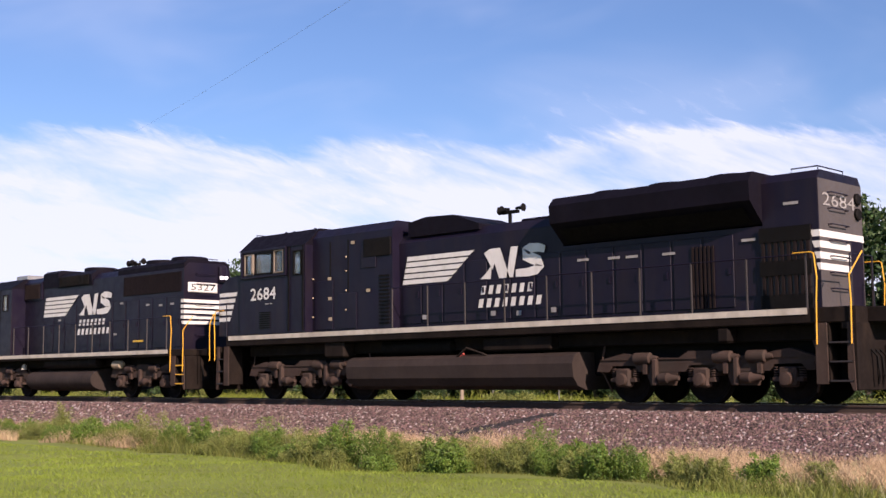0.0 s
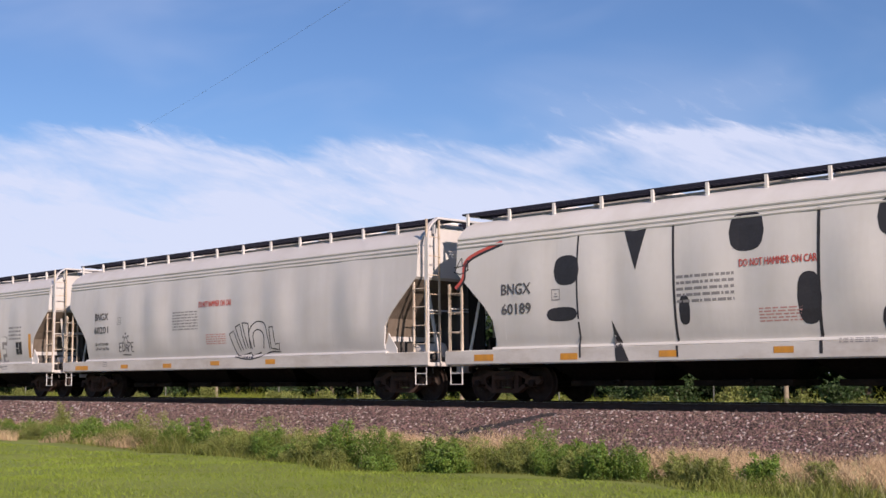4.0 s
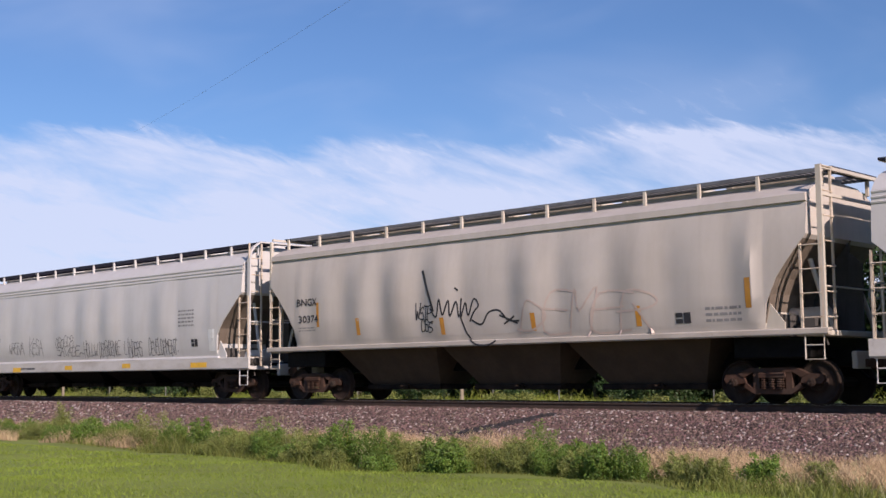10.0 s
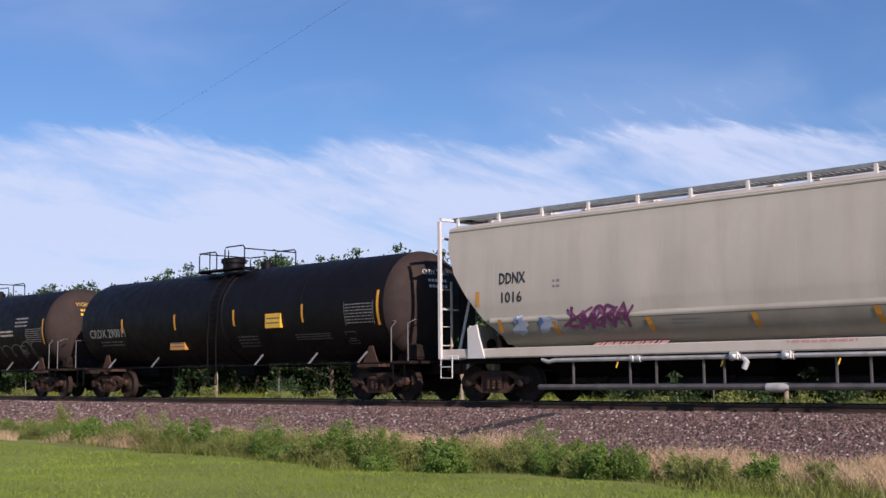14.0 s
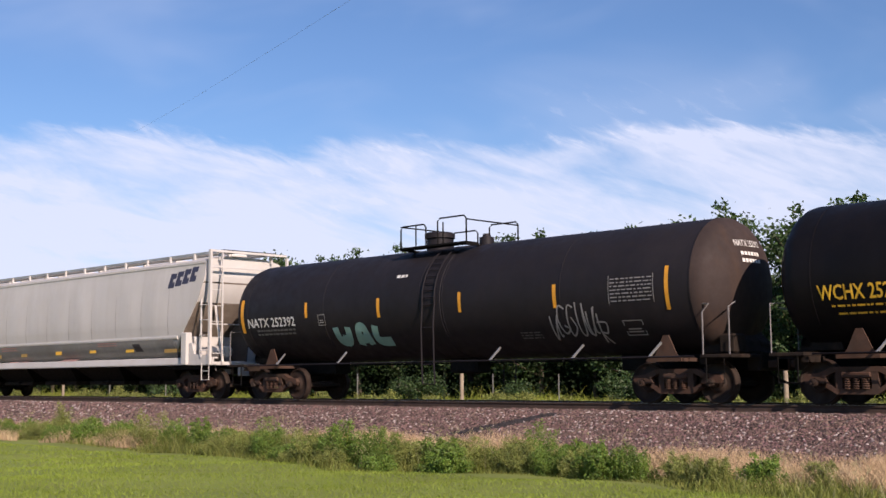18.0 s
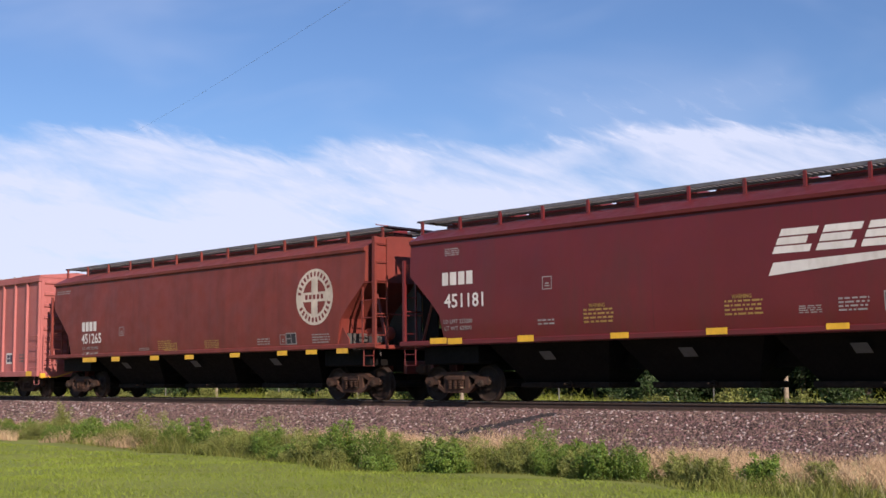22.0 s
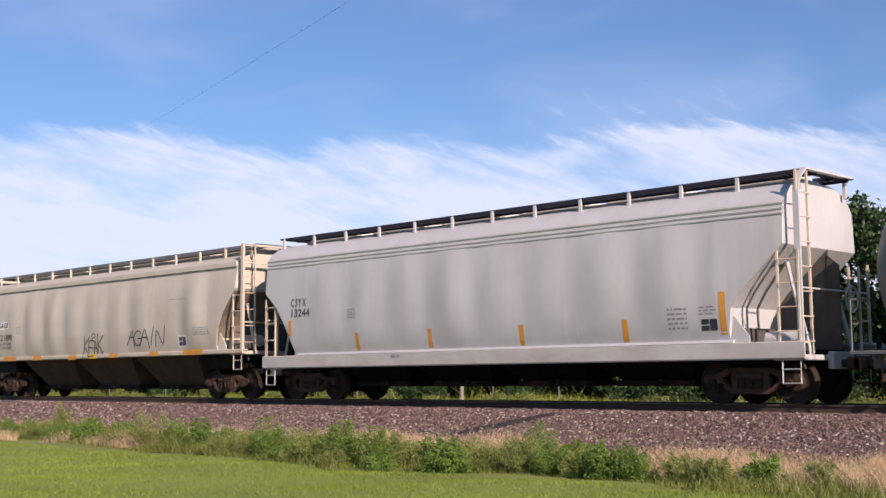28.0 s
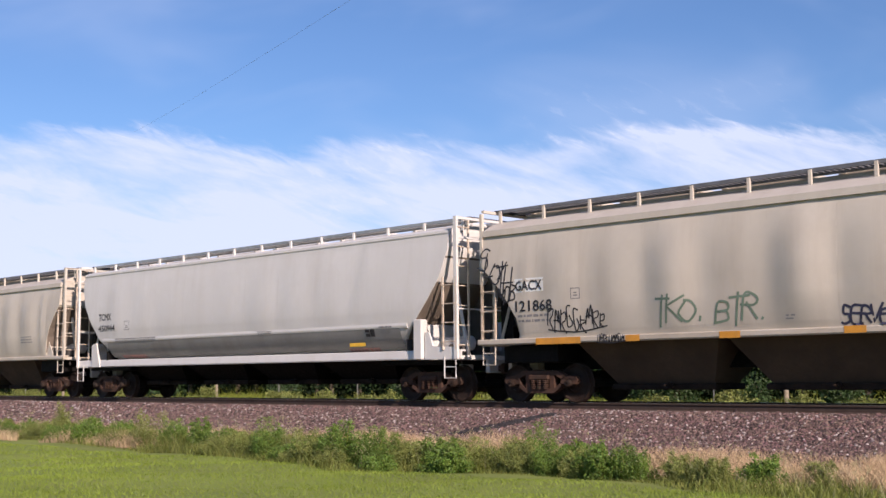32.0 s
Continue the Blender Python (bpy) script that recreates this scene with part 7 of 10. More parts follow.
def box_car(u, length, marks):
    half = length / 2
    car = thing("box_car", "faded red ribbed steel box car with a louvred sliding door", "box car")
    lb, w, z0, z1 = half - 0.62, 1.50, 0.86, 4.52
    part("body", Shape().box(-lb, lb, -w, w, z0, z1), box_paint, car)
    roof = Shape().prism([(-w - 0.06, z1), (w + 0.06, z1), (w + 0.06, z1 + 0.09), (0.0, z1 + 0.24), (-w - 0.06, z1 + 0.09)], -lb - 0.02, lb + 0.02, "x")
    part("roof", roof, box_paint, car)
    rr = random.Random(5)
    # flaked galvanised roof sheet, showing pale along the edge
    for k in range(13):
        x = -lb + 0.2 + k * 1.44
        part("roof_panel", Shape().add([(x, -w - 0.03, z1 + 0.10), (x + rr.uniform(0.7, 1.4), -w - 0.03, z1 + 0.10), (x + 1.4, 0, z1 + 0.25), (x, 0, z1 + 0.25)], [(0, 1, 2, 3)]).add([(x, w + 0.03, z1 + 0.10), (x + 1.3, w + 0.03, z1 + 0.10), (x + 1.3, 0, z1 + 0.25), (x, 0, z1 + 0.25)], [(3, 2, 1, 0)]), pale_paint, car, "pale worn galvanised roof sheet")
    for k in range(26):
        x = -lb + 0.3 + k * 0.68 + rr.uniform(-0.2, 0.2)
        q, hh = rr.uniform(0.12, 0.42), rr.uniform(0.025, 0.06)
        part("roof_flake", Shape().prism([(x, z1 + 0.085), (x + q, z1 + 0.085), (x + q * 0.9, z1 + 0.09 + hh * 0.5), (x + q * 0.5, z1 + 0.09 + hh), (x + q * 0.15, z1 + 0.09 + hh * 0.6)], -w - 0.05, -w - 0.045), pale_paint, car)
    door0, door1 = -2.30, 1.84
    rib = shared("box_rib", lambda: Shape().prism([(-0.055, 0), (-0.04, -0.085), (0.04, -0.085), (0.055, 0)], z0 + 0.12, z1 - 0.16, "z").mesh("side_rib", box_paint))
    left = [-lb + 0.06] + [-lb - 0.12 + k * (lb - 2.80) / 7 for k in range(1, 8)]
    right = [1.64 + k * (lb - 1.72) / 8 for k in range(1, 9)]
    for x in left + right:
        part("side_rib", rib, box_paint, car, at=(x, -w, 0))
        part("side_rib", rib, box_paint, car, at=(x, w, 0), turn=(0, 0, 180))
    for sg in (-1, 1):
        y0_, y1_ = (-w - 0.13, -w) if sg < 0 else (w, w + 0.13)
        part("top_chord", Shape().box(-lb, lb, y0_ + (0.03 if sg < 0 else 0), y1_ - (0.03 if sg > 0 else 0), z1 - 0.16, z1 + 0.01, 0.01), box_paint, car)
        part("side_sill", Shape().box(-lb, lb, y0_ + (0.02 if sg < 0 else 0), y1_ - (0.02 if sg > 0 else 0), z0 - 0.08, z0 + 0.12, 0.01).prism([(door0 - 1.2, z0 - 0.1), (door0 - 0.95, z0 - 0.27), (door1 + 0.85, z0 - 0.27), (door1 + 1.1, z0 - 0.1)][::-1], y0_ + 0.02, y1_ - 0.02), box_paint, car)
        # door: frame, posts and horizontal corrugations
        f = -1 if sg < 0 else 1
        d = part("sliding_door", Shape().box(door0 + 0.45, door1 - 0.5, min(f * w, f * (w + 0.07)), max(f * w, f * (w + 0.07)), z0 + 0.16, z1 - 0.16, 0.01), box_paint, car, "louvred sliding door")
        if sg < 0:
            for k in range(15):
                z = z0 + 0.42 + k * 0.213
                part("door_corrugation", shared("corr", lambda: Shape().prism([(-w - 0.065, -0.09), (-w - 0.105, 0.02), (-w - 0.105, 0.05), (-w - 0.065, 0.075)], door0 + 0.6, door1 - 0.62, "x").mesh("door_corrugation", box_paint)), box_paint, d, at=(0, 0, z))
            for x in (door0 + 0.5, door1 - 0.55):
                part("lock_rod", Shape().tube([(x, -w - 0.11, z0 + 0.2), (x, -w - 0.11, z1 - 0.2)], 0.022, 6).box(x - 0.09, x + 0.09, -w - 0.15, -w - 0.07, z0 + 0.45, z0 + 0.56), box_dark, d)
        for xa, xb in ((door0 + 0.02, door0 + 0.34), (door1 - 0.42, door1 - 0.06)):
            part("door_post", Shape().box(xa, xb, min(f * w, f * (w + 0.1)), max(f * w, f * (w + 0.1)), z0, z1 - 0.1, 0.01), box_paint, car)
        part("door_track", Shape().box(door0 - 0.1, door1 + 2.2, min(f * (w + 0.02), f * (w + 0.16)), max(f * (w + 0.02), f * (w + 0.16)), z0 + 0.08, z0 + 0.15), box_paint, car)
    for sg in (-1, 1):
        e = shared("end_rib", lambda: Shape().prism([(0, -0.09), (0.05, -0.04), (0.05, 0.04), (0, 0.09)], -1.38, 1.38, "y").mesh("end_rib", box_paint))
        for k in range(8):
            part("end_rib", e, box_paint, car, at=(sg * lb, 0, z0 + 0.4 + k * 0.44), turn=(0, 0, 0 if sg > 0 else 180))
        part("end_sill", Shape().box(min(sg * lb, sg * (lb + 0.12)), max(sg * lb, sg * (lb + 0.12)), -1.5, 1.5, z0 - 0.1, z0 + 0.14, 0.02), box_paint, car)
        T = Matrix.Rotation(0 if sg > 0 else math.pi, 4, "Z")
        p = lambda x, y, z: tuple(T @ Vector((x, y, z)))
        ladder(car, "end_ladder", p(lb + 0.12, -1.42, z0), p(lb + 0.12, -1.0, z0), 1.5, 4, z0 + 0.2, 0.42, box_paint)
        ladder(car, "end_ladder", p(lb + 0.12, 1.0, z0), p(lb + 0.12, 1.42, z0), 1.5, 4, z0 + 0.2, 0.42, box_paint)
        for y in (-1, 1):
            for k in range(4):
                z = z0 + 0.25 + k * 0.4
                part("grab_iron", Shape().tube([(sg * (lb - 0.05), y * w, z), (sg * (lb - 0.05), y * (w + 0.12), z), (sg * (lb - 0.55), y * (w + 0.12), z), (sg * (lb - 0.55), y * w, z)], 0.014, 5), box_paint, car)
            g = Shape()
            g.tube([(sg * (lb - 0.02), y * w, z0), (sg * (lb - 0.02), y * w, z0 - 0.38), (sg * (lb - 0.4), y * w, z0 - 0.38), (sg * (lb - 0.4), y * w, z0)], 0.016, 5)
            part("sill_step", g, box_paint, car)
        br = Shape().tube([(sg * (lb + 0.16), 0.62 + 0.26 * math.cos(2 * math.pi * k / 16), 2.3 + 0.26 * math.sin(2 * math.pi * k / 16)) for k in range(17)], 0.018, 5, False)
        br.tube([(sg * (lb + 0.16), 0.36, 2.3), (sg * (lb + 0.16), 0.88, 2.3)], 0.012, 4).tube([(sg * (lb + 0.02), 0.62, 2.3), (sg * (lb + 0.17), 0.62, 2.3)], 0.03, 6)
        if sg > 0:
            part("hand_brake_wheel", br, box_dark, car)
            part("uncoupling_lever", Shape().tube([(lb + 0.15, -1.5, 0.75), (lb + 0.18, -0.9, 0.75), (lb + 0.3, -0.3, 0.95)], 0.018, 5).box(lb + 0.1, lb + 0.22, -1.56, -1.36, 0.72, 0.9, 0.02), rail_yellow, car, "yellow uncoupling lever")
        coupler(car, sg * (half - 0.12), sg)
        part("draft_sill", Shape().box(min(sg * (lb - 2.2), sg * (half - 0.4)), max(sg * (lb - 2.2), sg * (half - 0.4)), -0.22, 0.22, 0.7, 0.9), dark_steel, car)
    part("centre_sill", Shape().box(-lb + 2, lb - 2, -0.25, 0.25, 0.62, 0.88).box(-lb + 3.5, lb - 3.5, -1.3, -1.2, 0.72, 0.86).box(-1.6, -0.7, -0.9, -0.4, 0.45, 0.8, 0.05).box(1.2, 1.9, -1.0, -0.5, 0.5, 0.8, 0.05), dark_steel, car)
    sets = []
    for sg in (-1, 1):
        sets += freight_truck(car, sg * (half - 2.35))
    marks(Marks(car, lambda x, z: w + (0.105 if z < z0 + 0.12 else 0.0), 0.006))
    ride(car, u, sets)
    return car


# end plates and gear: grime, darkened further to carry the shade between cars
end_grime_shade = surface("grimy_shaded_end_plate", (0.085, 0.078, 0.074), 0.8, spec=0.15, var=0.2, scale=2, dirt=SOOT, dirt_amount=0.6, bump=0.1)
head_dust_sunlit = surface("dusty_sunlit_tank_head", (0.036, 0.026, 0.024), 0.75, spec=0.2, var=0.2, scale=1.0, dirt=(0.085, 0.048, 0.028), dirt_amount=0.45, streak=(2, 2, 0.5), bump=0.05)
# slope sheets: road grime plus the shade of the car end in one colour
slope_dirt_shade = surface("grimed_shaded_slope_sheet", (0.19, 0.155, 0.125), 0.75, spec=0.25, var=0.2, scale=1.2, dirt=(0.08, 0.055, 0.04), dirt_amount=0.6, streak=(2, 2, 0.8), bump=0.08)
end_rail_paint = surface("worn_gray_handrail", (0.16, 0.15, 0.15), 0.6, var=0.2, scale=3, bump=0)
# dusty chute colour, darkened to hold the shade beneath the bay hoppers
tan_dark = surface("dusty_shaded_chute", (0.085, 0.062, 0.045), 0.85, spec=0.1, var=0.2, scale=1.0, dirt=SOOT, dirt_amount=0.5, streak=(2, 2, 0.6), bump=0.1)


def marks_3(d):
    d.text("BNGX", -7.63, -6.68, 2.59, 2.85, dark_mark)
    d.text("60189", -7.63, -6.68, 2.12, 2.37, dark_mark)
    d.line(-5.28, -5.28, 1.04, 3.87, black_mark, .05)
    d.line(-2.66, -2.7, 1.01, 3.89, black_mark, .06)
    d.line(0.65, 0.7, 1.02, 3.9, black_mark, .07)
    d.line(3.27, 3.31, 1.04, 3.85, black_mark, .07)
    d.blob(-6.0, -5.22, 2.72, 3.42, black_mark)
    d.blob(-6.23, -5.3, 1.89, 2.22, black_mark)
    d.wedge(-3.99, -3.39, 2.94, 3.85, black_mark)
    d.wedge_up(-4.36, -3.91, 0.94, 1.86, black_mark)
    d.blob(-1.32, -0.5, 3.15, 3.98, black_mark)
    d.blob(0.2, 0.72, 1.6, 2.65, black_mark)
    d.blob(1.9, 2.62, 3.2, 3.98, black_mark)
    d.blob(1.92, 2.52, 1.3, 1.95, black_mark)
    d.blob(-2.57, -2.29, 1.69, 2.32, black_mark)
    d.spike(3.21, 3.88, 2.14, 2.55, black_mark)
    d.arcl(-9.29, -7.66, 2.84, 3.91, red_mark)
    d.arcr(5.35, 5.95, 1.32, 3.88, red_mark)
    d.arcr(5.43, 6.03, 1.32, 3.88, red_mark)
    d.spikel(4.81, 5.53, 3.07, 3.28, black_mark)
    d.word("UDO", 6.24, 7.44, 3.39, 3.75, black_mark, 1, 0.04)
    d.word("CBS", 6.17, 7.19, 2.76, 3.15, black_mark, 2, 0.04)
    d.word("CYM", 6.15, 7.27, 2.08, 2.56, black_mark, 3, 0.04)
    d.word("*", 7.3, 7.6, 2.55, 2.85, black_mark, 3, 0.03)
    d.word("BY", 6.28, 7.0, 1.42, 1.84, black_mark, 4, 0.04)
    d.bars(-2.62, -1.21, 2.09, 2.75, gray_mark, 5)
    d.text("DO NOT HAMMER ON CAR", -1.08, 0.65, 2.84, 2.99, red_mark)
    d.bars(-0.66, 0.29, 1.65, 1.97, faded_red_mark, 5)
    d.refl(-5.85, -5.35, 1.0, 1.15, orange_mark)
    d.refl(-3.12, -2.68, 1.02, 1.16, orange_mark)
    d.refl(-0.37, 0.07, 1.05, 1.18, orange_mark)
    d.refl(2.44, 2.86, 1.03, 1.17, orange_mark)
    d.refl(4.95, 5.37, 1.06, 1.19, orange_mark)
    d.refl(-8.58, -7.94, 1.01, 1.17, orange_mark)
    d.bars(1.03, 1.84, 1.17, 1.31, gray_mark, 1)
    d.sq(-6.07, -5.82, 2.39, 2.65, gray_mark)


def marks_4(d):
    d.text("BNGX", -7.15, -6.25, 2.7, 2.94, black_mark)
    d.text("60201", -7.18, -6.24, 2.24, 2.47, black_mark)
    d.sq(-5.7, -5.44, 2.51, 2.76, gray_mark)
    d.crown(-5.62, -4.63, 1.45, 2.2, dark_mark)
    d.bars(-2.29, -0.88, 2.15, 2.79, gray_mark, 7)
    d.text("DO NOT HAMMER ON CAR", -0.83, 0.91, 2.88, 3.06, red_mark)
    d.bars(-0.41, 0.62, 1.67, 2.02, faded_red_mark, 5)
    d.fan(0.81, 3.26, 1.18, 2.31, black_mark)
    d.refl(-8.5, -7.63, 0.98, 1.13, orange_mark)
    d.refl(-5.44, -4.99, 1.01, 1.14, orange_mark)
    d.refl(-2.85, -2.35, 1.0, 1.14, orange_mark)
    d.refl(-0.18, 0.3, 1.05, 1.18, orange_mark)
    d.refl(2.62, 3.08, 1.05, 1.19, orange_mark)
    d.text("LD LMT 219300", -7.15, -6.25, 1.82, 1.91, dim_mark)
    d.text("LT WT 66700", -7.13, -6.25, 1.66, 1.75, dim_mark)
    d.bars(1.48, 2.05, 1.19, 1.3, navy_mark, 1)
    d.sq(-6.6, -6.37, 1.08, 1.25, gray_mark)


def marks_5(d):
    d.text("S H P X", -7.5, -6.7, 2.64, 2.87, dark_mark)
    d.text("458387", -7.46, -6.53, 2.12, 2.35, dark_mark)
    d.bars(-7.28, -6.56, 1.63, 1.8, gray_mark, 2)
    d.tag(-7.37, -6.61, 1.71, 2.06, gray_mark, 4, 21)
    d.refl(-7.73, -7.56, 1.5, 2.41, orange_mark)
    d.refl(-4.93, -4.79, 1.46, 1.94, orange_mark)
    d.refl(-1.78, -1.64, 1.48, 1.96, orange_mark)
    d.sq(-6.63, -6.39, 1.09, 1.29, gray_mark)
    d.tag(-7.26, -6.66, 1.07, 1.3, gray_mark, 4, 22)
    d.wild(-6.41, 1.4, 0.97, 2.46)
    d.word("LUM", 1.4, 2.68, 1.88, 2.18, haze_pink, 24, 0.05)
    d.block(2.77, 5.93, 1.16, 2.33, gray_mark)
    d.refl(5.06, 5.25, 1.45, 1.93, orange_mark)
    d.refl(7.44, 7.63, 1.49, 2.39, orange_mark)
    d.bars(5.86, 6.9, 2.13, 2.7, gray_mark, 4)
    d.label(6.45, 6.97, 1.6, 2.14, black_mark)
    d.word("RISK", 1.02, 2.21, 1.03, 1.30, dim_mark, 26)


def marks_6(d):
    d.text("S H P X", -7.93, -7.1, 2.61, 2.83, dark_mark)
    d.text("463542", -7.9, -6.95, 2.15, 2.34, dark_mark)
    d.word("JOSWISHI", -6.62, -4.85, 2.08, 2.36, gray_mark, 31, 0.017)
    d.bubble(-0.13, 5.11, 0.96, 2.36, pale_spray)
    d.refl(-6.36, -6.2, 1.48, 1.91, orange_mark)
    d.refl(-3.27, -3.12, 1.45, 1.9, orange_mark)
    d.refl(-0.11, 0.06, 1.47, 2.02, orange_mark)
    d.refl(3.07, 3.21, 1.44, 1.93, orange_mark)
    d.refl(6.25, 6.39, 1.47, 1.95, orange_mark)
    d.refl(8.14, 8.26, 1.94, 2.43, orange_mark)
    d.refl(-8.42, -8.26, 1.61, 2.36, orange_mark)
    d.bars(6.45, 7.28, 2.29, 2.8, gray_mark, 5)
    d.tag(6.71, 7.84, 2.02, 2.35, black_mark, 5, 33)
    d.label(7.07, 7.51, 1.63, 1.95, black_mark)
    d.blotch(-6.83, -4.85, 1.36, 2.02, blue_spray)
    d.blotch(5.43, 6.27, 1.15, 1.87, slate_spray)
    d.bars(-7.86, -7.4, 1.64, 1.84, gray_mark, 2)


def marks_7(d):
    d.text("BNGX", -7.40, -6.5, 2.68, 2.88, black_mark)
    d.text("30374", -7.33, -6.46, 2.2, 2.4, black_mark)
    d.bars(-7.37, -6.59, 1.92, 2.07, gray_mark, 2)
    d.flourish(-2.3, 1.01, 1.4, 3.38, black_mark)
    d.label(5.37, 5.81, 1.69, 1.98, black_mark)
    d.bars(6.15, 7.0, 1.66, 2.04, gray_mark, 3)
    d.refl(7.13, 7.27, 1.98, 2.6, orange_mark)
    d.word("DEMER", 1.1, 4.75, 1.72, 2.45, haze_pink, 43, 0.05)
    d.refl(-1.63, -1.49, 1.70, 2.13, orange_mark)
    d.refl(1.38, 1.52, 1.70, 2.12, orange_mark)
    d.refl(4.38, 4.52, 1.70, 2.15, orange_mark)
    d.refl(-4.85, -4.71, 1.78, 2.24, orange_mark)
    d.refl(-6.54, -6.42, 2.06, 2.75, orange_mark)


def marks_8(d):
    d.text("S H P X", -7.70, -6.86, 2.66, 2.88, dark_mark)
    d.text("458333", -7.63, -6.65, 2.11, 2.32, dark_mark)
    d.word("WRENA", -5.97, -4.8, 1.66, 2.0, dim_mark, 51, 0.024)
    d.word("KESA", -4.32, -3.3, 1.64, 2.08, dim_mark, 52, 0.024)
    d.word("SAVAGE", -2.2, -0.6, 1.53, 1.78, dark_mark, 53, 0.024, 0.28, True)
    d.word("OROGOB", -2.3, -1.0, 1.84, 2.16, dim_mark, 57, 0.022)
    d.word("HOLLW", -0.24, 0.62, 1.51, 1.86, dim_mark, 54, 0.022)
    d.word("DEPENDENCE", 0.78, 2.15, 1.49, 1.88, dim_mark, 58, 0.022)
    d.word("LINDERS", 2.42, 3.55, 1.47, 1.86, dark_mark, 55, 0.023)
    d.word("DEVELOPMENT.", 3.95, 5.75, 1.49, 1.88, dark_mark, 56, 0.023)
    d.label(6.42, 6.82, 1.63, 1.92, black_mark)
    d.bars(5.71, 6.62, 2.25, 2.84, gray_mark, 5)
    d.refl(-9.46, -8.51, 0.94, 1.12, yellow_mark)
    d.refl(-5.6, -4.96, 0.95, 1.12, yellow_mark)
    d.refl(-1.6, -1.06, 1.0, 1.15, yellow_mark)
    d.refl(2.33, 2.85, 1.02, 1.17, yellow_mark)
    d.refl(6.42, 7.3, 0.99, 1.15, yellow_mark)
    d.panel(7.38, 7.71, 1.5, 2.18, pale_spray)
    d.bars(-4.96, -3.85, 0.98, 1.11, black_mark, 1)


def marks_9(d):
    d.text("DDNX", -7.27, -6.44, 2.87, 3.13, black_mark)
    d.text("1016", -7.20, -6.55, 2.41, 2.66, black_mark)
    d.word("LMORA", -5.1, -3.5, 1.78, 2.14, violet_spray, 61, 0.085)
    d.word("XWXW", -5.18, -3.45, 1.86, 2.08, violet_spray, 62, 0.06)
    d.blotch(-6.97, -5.54, 1.6, 2.07, blue_spray)
    d.slant(5.12, 5.58, 1.60, 1.88, black_mark, -0.08, "plate_mark", 0.004)
    d.bars(7.36, 7.93, 3.93, 4.15, gray_mark, 3)
    d.refl(7.26, 7.42, 2.25, 2.72, orange_mark)
    for x in (-5.6, -2.95, -0.36, 2.25, 4.8, 7.3):
        d.slant(x, x + 0.13, 1.58, 1.9, orange_mark, -0.08, 'reflector', 0.004)
    d.bars(-2.3, -1.5, 1.72, 1.88, gray_mark, 2)
    d.bars(6.1, 6.9, 1.7, 1.86, gray_mark, 2)
    d.bars(0.3, 1.8, 1.21, 1.3, faded_red_mark, 1)
    d.bars(5.9, 6.3, 1.16, 1.27, white_mark, 2)
    d.refl(-8.07, -7.94, 2.36, 2.72, orange_mark)
    d.refl(-7.36, -7.24, 1.69, 2.0, orange_mark)
    d.bars(-4.6, -2.57, 1.21, 1.4, faded_red_mark, 1)
    d.bars(-5.61, -5.39, 2.63, 2.88, gray_mark, 2)


def marks_10(d):
    d.text("CRDX 290011", -7.82, -5.52, 2.09, 2.38, soft_white_mark)
    d.placard(2.4, 3.14, 2.11, 2.54, yellow_mark)
    d.placard(-3.0, -2.15, 1.58, 1.9, orange_mark)
    d.refl(-8.81, -8.58, 2.03, 3.01, yellow_mark)
    d.refl(-5.74, -5.56, 2.22, 2.69, yellow_mark)
    d.refl(-2.52, -2.36, 2.22, 2.72, yellow_mark)
    d.refl(0.71, 0.87, 2.24, 2.74, yellow_mark)
    d.refl(4.03, 4.19, 2.23, 2.75, yellow_mark)
    d.refl(7.24, 7.41, 2.05, 2.99, yellow_mark)
    d.data(6.0, 7.1, 2.11, 2.7, soft_white_mark)
    d.bars(0.8, 1.8, 1.55, 1.92, dim_mark, 4)
    d.bars(3.6, 5.18, 1.7, 1.9, dim_mark, 3)
    d.sqs(5.8, 6.24, 1.57, 1.91, dim_mark)
    d.bars(-7.23, -5.76, 1.75, 1.96, dim_mark, 2)


def marks_11(d):
    d.text("WCHX 25235", -7.64, -5.87, 2.06, 2.35, yellow_mark)
    d.bars(-7.3, -5.9, 1.75, 1.81, yellow_mark, 1)
    d.bars(-7.4, -5.9, 1.90, 1.96, yellow_mark, 1)
    d.refl(-8.77, -8.54, 1.97, 2.97, yellow_mark)
    d.refl(-5.01, -4.84, 2.15, 2.63, yellow_mark)
    d.refl(-1.99, -1.82, 2.12, 2.62, yellow_mark)
    d.refl(0.76, 0.91, 2.14, 2.64, yellow_mark)
    d.refl(3.3, 3.45, 2.11, 2.63, yellow_mark)
    d.refl(7.12, 7.27, 1.99, 2.95, yellow_mark)
    d.logo2(2.13, 3.27, 1.87, 3.02, orange_spray)
    d.bars(3.77, 4.81, 2.27, 2.57, cream_mark, 2)
    d.data(5.88, 7.02, 2.07, 2.62, soft_white_mark)
    d.bars(4.98, 5.97, 2.62, 3.04, soft_white_mark, 3)
    for k, (a, b) in enumerate(((-5.6, -4.85), (-4.65, -3.9), (-3.3, -2.65), (-2.35, -1.5))):
        d.tag(a, b, 1.62 + 0.03 * (k % 2), 2.2, gray_mark, 3, 71 + k)
        d.tag(a + 0.1, b - 0.1, 1.75, 2.28, gray_mark, 2, 171 + k)
    d.loops(1.0, 1.9, 1.68, 2.25, 1, gray_mark)
    d.word("MACH", 1.98, 2.75, 1.62, 1.74, gray_mark, 74, 0.022, 0.18, True)
    d.loops(3.2, 6.5, 1.52, 2.08, 4, gray_mark)
    d.sqs(5.14, 5.6, 1.65, 1.97, soft_white_mark)


